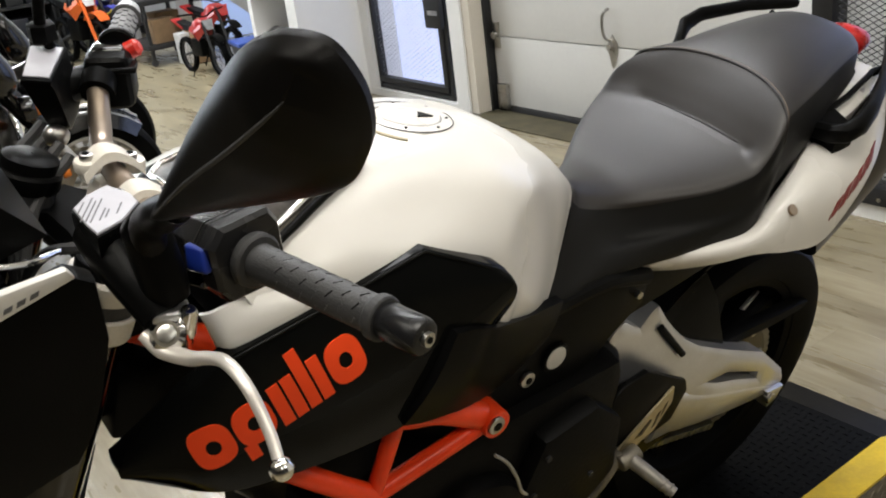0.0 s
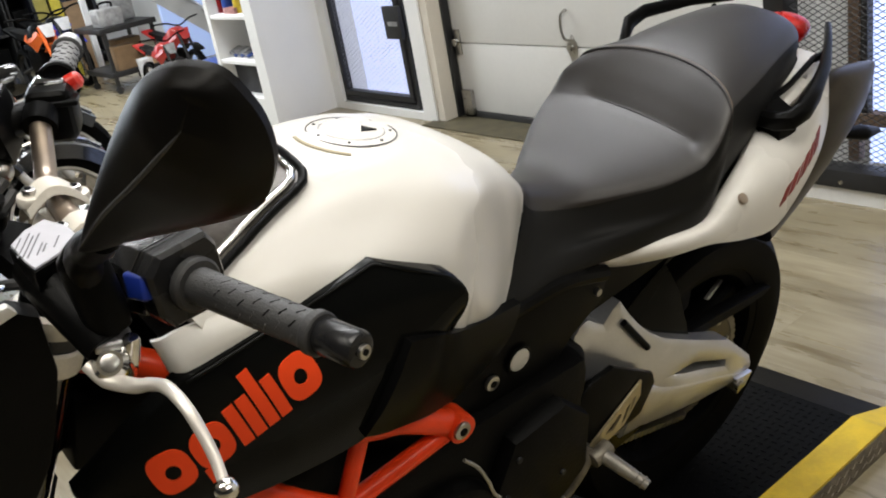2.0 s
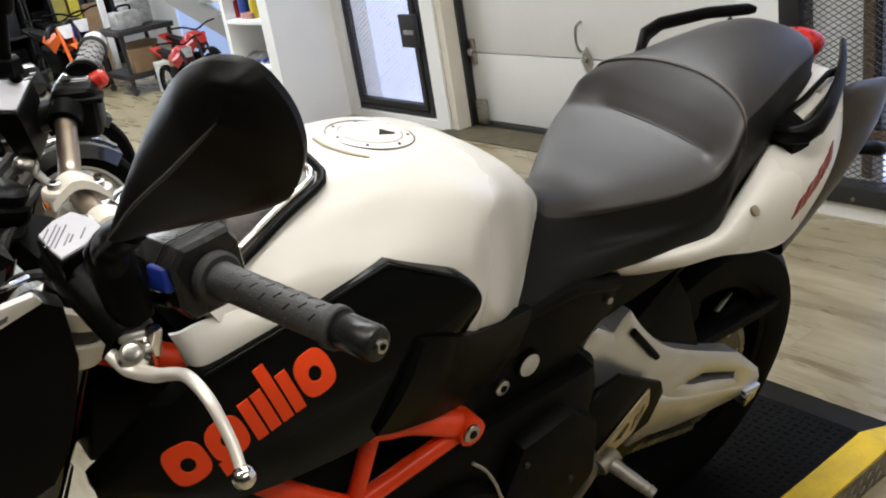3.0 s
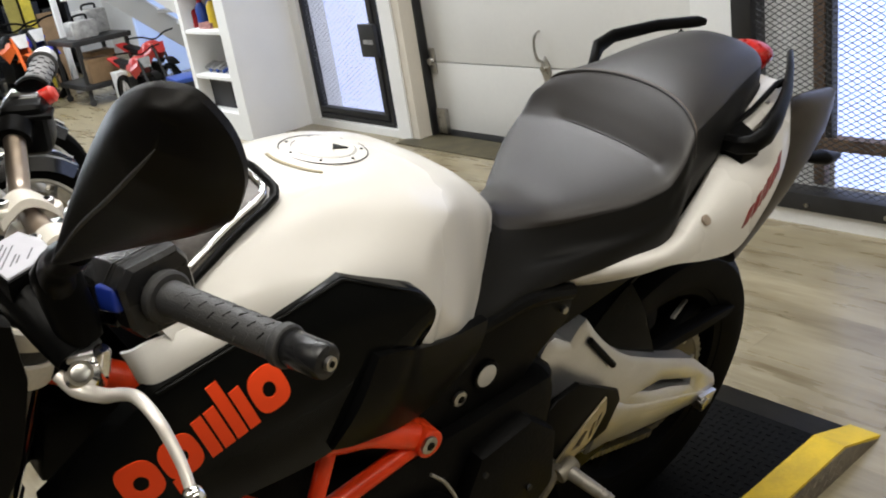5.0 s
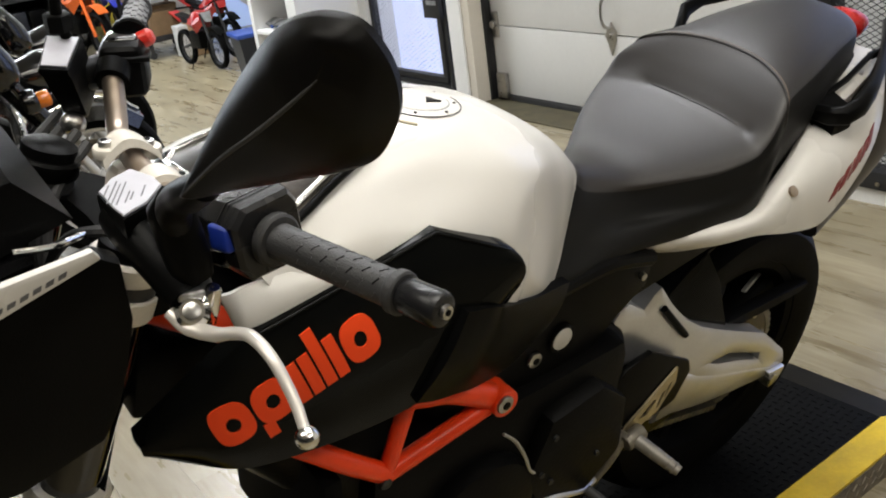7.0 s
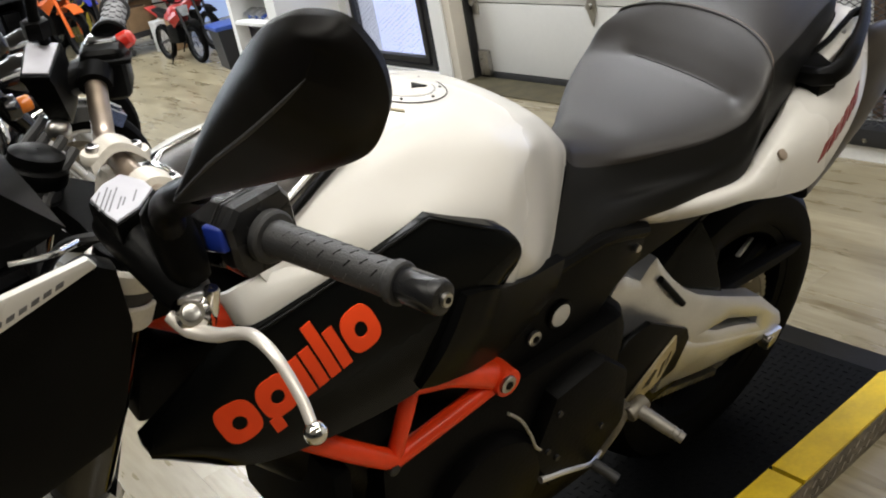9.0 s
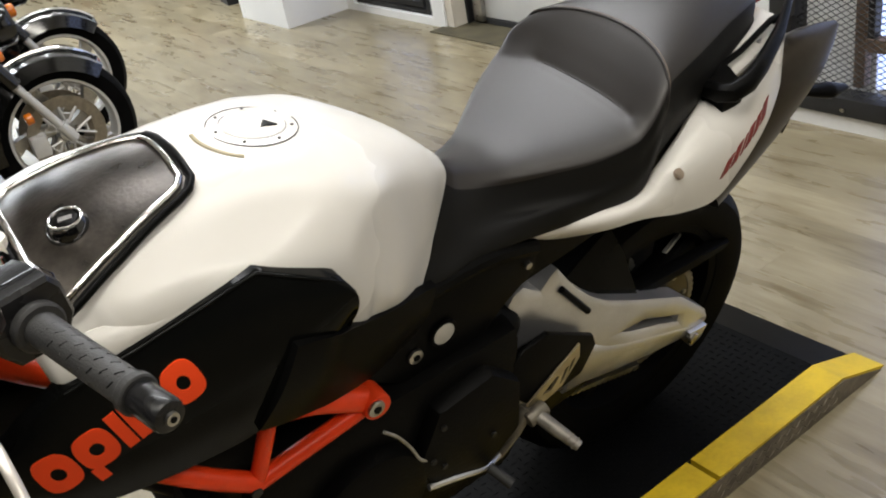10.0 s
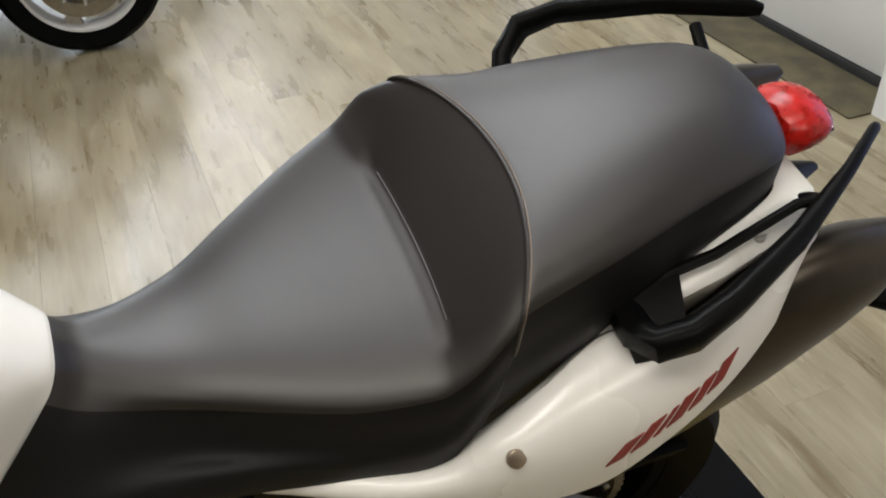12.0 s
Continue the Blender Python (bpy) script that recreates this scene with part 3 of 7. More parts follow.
def floor_mat():
    m = thing("floor_mat", pose(3.1, 2.0, 0), "thin brown floor mat before the garage door", "mat")
    part("mat_sheet", box(-0.09, -0.95, 0.0, 0.14, 1.02, 0.007, 0.003), OILMAT, m)


floor_mat()

# ---- the motorcycle ----
BIKE = thing("motorcycle", pose(0, 0, 0, math.degrees(LEAN)) @ Matrix.Translation(BASE), "white and black naked motorcycle with red trellis frame, on platform", "motorcycle")


def bp(name, bm, mat, label="", parent=None, sub=0, angle=34):
    """A part of the motorcycle, given in the upright bike's own metres."""
    ob = part(name, bm, mat, parent or BIKE, label, BASE, sub, angle)
    return ob


TANK_ROWS = []


def tank_drop(x):
    """How much the far shoulder is lowered to fit the tank's outline from the camera."""
    return max(0.0, min(0.29, 0.29 * (0.76 - x) / 0.26))


def tank_z(x, y):
    """The tank's upper surface at x, y."""
    z = on_skin(TANK_ROWS, x, y, 0, 1, 2)
    if z is not None:
        return z
    near = sorted((Vector((q.x - x, q.y - y)).length, q.z) for r in TANK_ROWS for q in r if q.z > 0.99)[:4]
    w = [1 / (d + 0.001) for d, _ in near]
    return sum(a * z for a, (_, z) in zip(w, near)) / sum(w)


def ease(t):
    """A smooth step from 0 to 1."""
    t = max(0.0, min(1.0, t))
    return t * t * (3 - 2 * t)


def tank():
    st = [
        [(0.322, 0, 1.066), (0.322, 0.08, 1.069), (0.327, 0.145, 1.062), (0.342, 0.174, 1.036), (0.358, 0.176, 1.00), (0.36, 0.12, 0.98)],
        [(0.36, 0, 1.083), (0.36, 0.085, 1.085), (0.365, 0.152, 1.076), (0.375, 0.185, 1.045), (0.38, 0.185, 0.995), (0.38, 0.125, 0.965)],
        [(0.42, 0, 1.096), (0.42, 0.09, 1.096), (0.42, 0.155, 1.083), (0.42, 0.192, 1.048), (0.43, 0.192, 0.98), (0.43, 0.13, 0.95)],
        [(0.52, 0, 1.102), (0.52, 0.09, 1.097), (0.52, 0.150, 1.074), (0.525, 0.193, 1.030), (0.53, 0.190, 0.95), (0.53, 0.13, 0.92)],
        [(0.61, 0, 1.093), (0.61, 0.085, 1.086), (0.615, 0.143, 1.058), (0.615, 0.179, 0.990), (0.61, 0.170, 0.888), (0.61, 0.12, 0.865)],
        [(0.665, 0, 1.075), (0.66, 0.084, 1.067), (0.66, 0.139, 1.037), (0.653, 0.163, 0.968), (0.635, 0.154, 0.872), (0.635, 0.112, 0.852)],
        [(0.71, 0, 1.054), (0.705, 0.080, 1.046), (0.699, 0.134, 1.012), (0.683, 0.162, 0.946), (0.660, 0.141, 0.860), (0.660, 0.106, 0.840)],
        [(0.79, 0, 0.998), (0.785, 0.056, 0.990), (0.772, 0.098, 0.961), (0.745, 0.121, 0.90), (0.712, 0.127, 0.842), (0.71, 0.1, 0.830)],
        [(0.838, 0, 0.950), (0.835, 0.034, 0.943), (0.822, 0.055, 0.927), (0.788, 0.086, 0.893), (0.749, 0.113, 0.836), (0.748, 0.09, 0.826)],
        [(0.846, 0, 0.940), (0.843, 0.031, 0.933), (0.830, 0.051, 0.918), (0.794, 0.081, 0.886), (0.753, 0.109, 0.832), (0.752, 0.088, 0.824)],
    ]
    rows = dense(st, 24, 20)
    GROOVE = (Vector((0.622, 0.105, 1.077)), Vector((0.563, 0.135, 1.072)), Vector((0.50, 0.165, 1.058)), Vector((0.46, 0.18, 1.045)), Vector((0.38, 0.205, 1.01)))
    for row in rows:
        for p in row:
            # shallow pinch down each flank
            m = Vector((p.x, abs(p.y), p.z))
            d = 1.0
            for a, b in zip(GROOVE, GROOVE[1:]):
                t = max(0.0, min(1.0, (m - a).dot(b - a) / (b - a).length_squared))
                d = min(d, (m - a.lerp(b, t)).length)
            k = 0.0013 * math.exp(-((d / 0.022) ** 2))
            p.y -= math.copysign(k * 0.75, p.y)
            p.z -= k * 0.65
            # the camera-side shoulder is drawn in behind the cowl to fit the view
            if p.y < -0.03:
                w = ease((p.x - 0.30) / 0.06) * ease((0.69 - p.x) / 0.26) * ease((-p.y - 0.03) / 0.15)
                p.y += 0.034 * w
                p.z -= 0.010 * w
            # flat panel behind the fold, facing the rider's knee
            flat, a = 0.604 - 0.5137 * p.x - 0.1196 * p.z, abs(p.y)
            soft = 0.0040 + 0.022 * ease((p.x - 0.67) / 0.09)
            cut = (a + flat - math.sqrt((a - flat) ** 2 + soft**2)) / 2
            p.y = math.copysign(a + (cut - a) * ease(a / 0.06), p.y)
            if p.y > 0.02:
                p.y += 0.10 * (p.y - 0.02) * ease((p.x - 0.60) / 0.1)
            if p.y > 0:
                p.z -= tank_drop(p.x) * p.y
    TANK_ROWS.extend(rows)
    return bp("fuel_tank", loft([[p.copy() for p in r] for r in rows]), PEARL, "pearl white fuel tank", angle=60)


TANK = tank()


def tank_cap():
    n = Vector(((tank_z(0.555, -0.01) - tank_z(0.639, -0.01)) / 0.084, (tank_z(0.597, -0.052) - tank_z(0.597, 0.032)) / 0.084, 1)).normalized()
    c = Vector((0.597, -0.010, tank_z(0.597, -0.010) - 0.0028))
    cap = bp("filler_cap", spun(c, n, [(0.0001, 0.0016), (0.034, 0.0016), (0.0352, 0.0006), (0.0358, -0.012), (0.0001, -0.012)], 48), PEARL, "white filler cap with bolts", TANK)
    bp("cap_ring", ring(c - 0.0013 * n, n, 0.0493, 0.0006, 56, 8), SATIN, "thin black ring", TANK)
    bp("cap_ring", ring(c + 0.0004 * n, n, 0.0361, 0.0005, 56, 8), INK, "", TANK)
    bp("cap_collar", spun(c, n, [(0.0365, -0.01), (0.0365, 0.0006), (0.043, -0.0003), (0.0485, -0.0014), (0.049, -0.012)], 56), PEARL, "", TANK)
    u = n.cross(Vector((0, 1, 0))).normalized()
    v = n.cross(u).normalized()
    for k in range(7):
        a = 2 * math.pi * k / 7
        bp("cap_bolt", disc(c + 0.0425 * (math.cos(a) * u + math.sin(a) * v) + 0.0001 * n, n, 0.0018, 0.0016, 10), DKSTEEL, "", TANK)
    tri = bmesh.new()
    pts = [c + 0.0032 * n + q for q in (0.010 * u - 0.009 * v, 0.010 * u + 0.009 * v, 0.027 * u)]
    lo, hi = [tri.verts.new(p - 0.002 * n) for p in pts], [tri.verts.new(p) for p in pts]
    tri.faces.new(hi)
    for k in range(3):
        tri.faces.new((lo[k], lo[(k + 1) % 3], hi[(k + 1) % 3], hi[k]))
    bmesh.ops.recalc_face_normals(tri, faces=tri.faces)
    tri.transform(Matrix.Translation(c) @ Matrix.Rotation(radians(145), 4, n) @ Matrix.Translation(-c))
    bp("keyhole_flap", tri, SATIN, "black keyhole flap", TANK)
    return cap


tank_cap()


def tank_strip():
    pts = [Vector((0.597 - 0.066 * math.cos(a), -0.010 - 0.066 * math.sin(a), 0)) for a in [radians(d) for d in range(-8, 62, 7)]]
    pts = [Vector((p.x, p.y, tank_z(p.x, p.y) + 0.0008)) for p in pts]
    bp("tape_scrap", tube(pts, 0.0025, 8, 0.4), material("tape_scrap", (0.34, 0.3, 0.2), 0.7), "scuffed strip before the cap", TANK)


tank_strip()


def dash_recess():
    """The dark glossy panel sunk into the front of the tank, with its bright rim."""
    plan = [(0.498, 0.042), (0.478, 0.058), (0.42, 0.080), (0.350, 0.102), (0.328, 0.07), (0.322, -0.07), (0.338, -0.134), (0.40, -0.116), (0.474, -0.089), (0.489, -0.081), (0.4975, -0.068), (0.5015, -0.02), (0.5015, 0.022)]
    inside = [(0.41 + (x - 0.41) * k, -0.012 + (y + 0.012) * k) for x, y in plan for k in (1.0, 0.7, 0.4)]
    fit = np.linalg.lstsq(np.array([[1, x, y, x * x, x * y, y * y] for x, y in inside]), np.array([tank_z(x, y) for x, y in inside]), rcond=None)[0]

    def dash_z(x, y):
        return float(np.dot(fit, (1, x, y, x * x, x * y, y * y)))

    edge = [Vector((*p, 0)).lerp(Vector((*q, 0)), k / 4) for p, q in zip(plan, plan[1:] + plan[:1]) for k in range(4)]
    rim = [(p.x, p.y, dash_z(p.x, p.y) + 0.003) for p in edge]
    bp("recess_trim", tube(rim + [rim[0]], 0.0065, 10, 0.7, smooth=False), SATIN, "black rubber trim", TANK, angle=60)
    inner = [(0.41 + (x - 0.41) * 0.90, -0.012 + (y + 0.012) * 0.90, dash_z(0.41 + (x - 0.41) * 0.9, -0.012 + (y + 0.012) * 0.9) + 0.005) for x, y, z in rim]
    bp("recess_rim", tube(inner + [inner[0]], 0.0042, 10, smooth=False), CHROME, "bright metal rim", TANK, angle=60)
    ring_at = []
    for k in (0.98, 0.90, 0.75, 0.6, 0.45, 0.3, 0.15, 0.02):
        ring_at.append([(0.41 + (p.x - 0.41) * k, -0.012 + (p.y + 0.012) * k, dash_z(0.41 + (p.x - 0.41) * k, -0.012 + (p.y + 0.012) * k) + 0.0045) for p in edge])
    bm = loft(ring_at)
    bp("dash_panel", bm, DASHP, "dark brushed panel", TANK, angle=60)
    ig = Vector((0.377, -0.055, dash_z(0.377, -0.055) + 0.006))
    bp("ignition_collar", spun(ig, (-0.1, 0, 1), [(0.021, -0.006), (0.020, 0.004), (0.017, 0.008), (0.0145, 0.008), (0.0145, -0.006)], 36), GLOSS, "black ignition collar", TANK)
    bp("ignition_ring", ring(ig + Vector((0, 0, 0.009)), (-0.1, 0, 1), 0.0152, 0.0016, 32, 8), CHROME, "chrome ignition ring", TANK)
    bp("ignition_barrel", disc(ig + Vector((0, 0, 0.004)), (-0.1, 0, 1), 0.0125, 0.010, 20, 0.001), SATIN, "", TANK)
    bp("key_slot", obox(ig + Vector((0, 0, 0.0093)), (0.001, 0.003, 0), (0.006, -0.002, 0.0006), (0, 0, 0.0005)), STEEL, "", TANK)


dash_recess()

# side cowl, stations from its point to the knee: top, middle, bottom
COWL = [
    [(0.204, -0.124, 0.905), (0.203, -0.130, 0.894), (0.206, -0.124, 0.884)],
    [(0.232, -0.140, 0.938), (0.231, -0.152, 0.905), (0.240, -0.148, 0.873)],
    [(0.265, -0.154, 0.974), (0.263, -0.172, 0.918), (0.272, -0.168, 0.863)],
    [(0.308, -0.162, 1.006), (0.310, -0.181, 0.935), (0.315, -0.176, 0.853)],
    [(0.400, -0.164, 1.0225), (0.397, -0.190, 0.942), (0.400, -0.184, 0.847)],
    [(0.506, -0.166, 1.043), (0.488, -0.198, 0.952), (0.480, -0.188, 0.852)],
    [(0.552, -0.184, 1.022), (0.545, -0.203, 0.956), (0.545, -0.180, 0.885)],
    [(0.584, -0.194, 1.006), (0.588, -0.205, 0.975), (0.590, -0.170, 0.908)],
    [(0.592, -0.199, 0.992), (0.595, -0.203, 0.968), (0.598, -0.165, 0.902)],
]


def cowl_grid(side):
    rows = []
    mids, bots = [smooth_path([s[k] for s in COWL], 4) for k in (1, 2)]
    tp = [Vector(s[0]) for s in COWL]
    tops = [p.lerp(q, k / 4) for p, q in zip(tp, tp[1:]) for k in range(4)] + [tp[-1]]
    for a, b, c in zip(tops, mids, bots):
        row = []
        for k in range(9):
            t = k / 8
            q = a * (1 - t) ** 2 + (2 * b - 0.5 * a - 0.5 * c) * 2 * t * (1 - t) + c * t * t
            row.append(Vector((q.x, side * -q.y * (0.86 if side > 0 else 1.0), q.z - (0.045 if side > 0 else 0.0))))
        rows.append(row)
    return rows


COWL_ROWS = cowl_grid(-1)


def cowl_y(x, z):
    """The cowl's outer face at x, z on the camera's side."""
    y = on_skin(COWL_ROWS, x, z, 0, 2, 1, False)
    if y is not None:
        return y
    near = sorted((Vector((q.x - x, q.z - z)).length, q.y) for r in COWL_ROWS for q in r)[:4]
    w = [1 / (d + 0.002) for d, _ in near]
    return sum(a * y for a, (_, y) in zip(w, near)) / sum(w)


def side_cowl(side):
    outer = cowl_grid(side)
    inner = [[Vector((q.x, q.y - side * 0.02, q.z)) for q in r] for r in outer]
    rings = [o + i[::-1] for o, i in zip(outer, inner)]
    return bp("side_cowl", loft(rings), COWLB, "glossy black side cowl with an orange-red maker's mark" if side < 0 else "glossy black side cowl", angle=45)


COWL_L = side_cowl(-1)


def cowl_rim():
    """The raised glossy border along the cowl's upper and rear edge."""
    top = [Vector(q[0]) for q in COWL[3:]]
    rear = [Vector((0.596, -0.196, 0.965)), Vector((0.598, -0.180, 0.930)), Vector((0.597, -0.168, 0.906))]
    line = [p + Vector((0, -0.001, -0.003)) for p in top] + [p + Vector((-0.003, -0.002, 0)) for p in rear]
    bp("cowl_rim", tube(line, 0.0026, 10, 0.8, smooth=False), COWLB, "glossy raised border", COWL_L, angle=60)


cowl_rim()


def cowl_wing():
    """The satin plate behind the cowl, from the notch under the knee panel back along the tank."""
    top = smooth_path([(0.517, -0.210, 0.964), (0.540, -0.209, 0.958), (0.564, -0.205, 0.946), (0.602, -0.180, 0.914), (0.66, -0.154, 0.880), (0.757, -0.121, 0.843)], 5)
    low = smooth_path([(0.463, -0.198, 0.862), (0.492, -0.192, 0.845), (0.530, -0.182, 0.826), (0.575, -0.165, 0.800), (0.640, -0.142, 0.776), (0.720, -0.118, 0.775)], 5)
    rows = []
    for a, b in zip(top, low):
        out = [a.lerp(b, t) - Vector((0, 0.007 * math.sin(math.pi * t), 0)) for t in (0, 0.03, 0.1, 0.3, 0.5, 0.7, 0.9, 0.97, 1.0)]
        rows.append(out + [p + Vector((0, 0.014, 0)) for p in out[::-1]])
    bp("cowl_wing", loft(rows), SATIN, "satin black plate behind the cowl", COWL_L, angle=40)


cowl_wing()
side_cowl(1)


def tank_panel():
    """The white panel that carries the tank's flank forward over the cowl's upper edge."""
    low = smooth_path([(0.304, -0.140, 0.998), (0.309, -0.153, 1.002), (0.320, -0.1575, 1.0045), (0.35, -0.1590, 1.0115), (0.40, -0.1605, 1.0205), (0.44, -0.1605, 1.027)], 4)
    top = smooth_path([(0.300, -0.118, 1.024), (0.306, -0.131, 1.032), (0.318, -0.137, 1.038), (0.35, -0.143, 1.041), (0.40, -0.147, 1.038), (0.44, -0.148, 1.032)], 4)
    rows = []
    for a, b in zip(low, top):
        out = [a.lerp(b, t) + Vector((0, -0.004, 0.002)) * math.sin(math.pi * t) for t in (0, 0.2, 0.4, 0.6, 0.8, 1.0)]
        rows.append(out + [p + Vector((0.002, 0.006, -0.002)) for p in out[::-1]])
    bp("tank_panel", loft(rows), PEARL, "white front panel of the tank", TANK, angle=50)


tank_panel()


def brand_mark():
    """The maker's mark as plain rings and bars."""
    o, e = Vector((0.2640, 0.8970)), Vector((0.1630, 0.0560)).normalized()
    up = Vector((-0.28, 0.96)).normalized()

    def sheet(grid, closed):
        bm = bmesh.new()
        rows = []
        for row in grid:
            pts = [o + e * s + up * h for s, h in row]
            rows.append([bm.verts.new((p.x, cowl_y(p.x, p.y) - 0.0012, p.y)) for p in pts])
        n = len(rows[0])
        for r, q in zip(rows, rows[1:]):
            for k in range(n if closed else n - 1):
                bm.faces.new((r[k], r[(k + 1) % n], q[(k + 1) % n], q[k]))
        g = bmesh.ops.extrude_face_region(bm, geom=list(bm.faces))
        for v in [v for v in g["geom"] if isinstance(v, bmesh.types.BMVert)]:
            v.co.y += 0.004
        bmesh.ops.recalc_face_normals(bm, faces=bm.faces)
        bp("mark_shape", bm, REDD, "orange-red decal shape", COWL_L)

    def block(s, w, h, slit):
        turn = [2 * math.pi * k / 32 for k in range(32)]

        def sq(t, k):
            cx, sy = math.cos(t), math.sin(t)
            return (s + w / 2 + k * w / 2 * math.copysign(abs(cx) ** 0.7, cx), h / 2 + k * h / 2 * math.copysign(abs(sy) ** 0.7, sy))

        inner = [(s + w / 2 + slit * w / 2 * math.cos(t), h / 2 + slit * h / 2 * math.sin(t)) for t in turn]
        outer = [sq(t, 1.0) for t in turn]
        sheet([[(p[0] + (q[0] - p[0]) * f, p[1] + (q[1] - p[1]) * f) for p, q in zip(outer, inner)] for f in (0, 0.35, 0.7, 1.0)], True)

    def bar(s, w, lo, hi):
        sheet([[(s + w * k / 3, lo + (hi - lo) * i / 8) for k in range(4)] for i in range(9)], False)

    block(0.0, 0.037, 0.046, 0.36)
    block(0.0400, 0.037, 0.046, 0.36)
    bar(0.0400, 0.0115, -0.016, 0.004)
    bar(0.0805, 0.0115, 0.0, 0.046)
    bar(0.0945, 0.0115, 0.0, 0.046)
    bar(0.1085, 0.0115, 0.0, 0.063)
    bar(0.1225, 0.0115, 0.0, 0.046)
    block(0.1375, 0.037, 0.046, 0.36)


brand_mark()


def trellis():
    y = -0.128
    for s in (1, -1):
        bp("frame_tube", tube([(0.642, s * y, 0.717), (0.562, s * y, 0.770), (0.514, s * y, 0.790), (0.44, s * y, 0.83), (0.36, s * y * 0.95, 0.88)], [0.018, 0.016, 0.0155, 0.016, 0.016], 16), REDF, "red painted frame tube")
        bp("frame_tube", tube([(0.640, s * y, 0.712), (0.469, s * y, 0.688)], 0.0125, 14), REDF)
        bp("frame_tube", tube([(0.469, s * y, 0.686), (0.503, s * y, 0.790)], 0.0105, 14), REDF)
        bp("frame_tube", tube([(0.470, s * y, 0.687), (0.40, s * y * 0.97, 0.756), (0.29, s * y * 0.7, 0.86)], 0.0135, 14), REDF)
        bp("frame_boss", disc((0.638, s * (y - 0.004), 0.721), (0, 1, 0), 0.020, 0.036, 24, 0.003), REDF, "red bolt boss")
        bp("frame_bolt", disc((0.633, s * (y - 0.024), 0.726), (0, 1, 0), 0.0125, 0.006, 24, 0.002), STEEL, "steel frame bolt")
        bp("bolt_socket", disc((0.633, s * (y - 0.0275), 0.726), (0, 1, 0), 0.006, 0.002, 6), SATIN, "dark hex socket")
        bp("frame_bolt", disc((0.462, s * (y - 0.010), 0.686), (0, 1, 0), 0.008, 0.01, 20, 0.002), DKSTEEL, "dark frame bolt")
        bp("frame_neck", tube([(0.262, s * 0.045, 0.985), (0.32, s * 0.092, 0.962), (0.40, s * 0.125, 0.93)], 0.018, 14), REDF, "red painted frame neck")
    bp("steering_head", tube([(0.285, 0, 1.03), (0.20, 0, 0.88)], 0.032, 20), SATIN, "black steering head")
    bp("frame_gusset", plate([(0.24, 0.94), (0.36, 0.91), (0.36, 0.82), (0.22, 0.86)], -0.05, 0.05, 0.006), SATIN, "black frame gusset")


trellis()


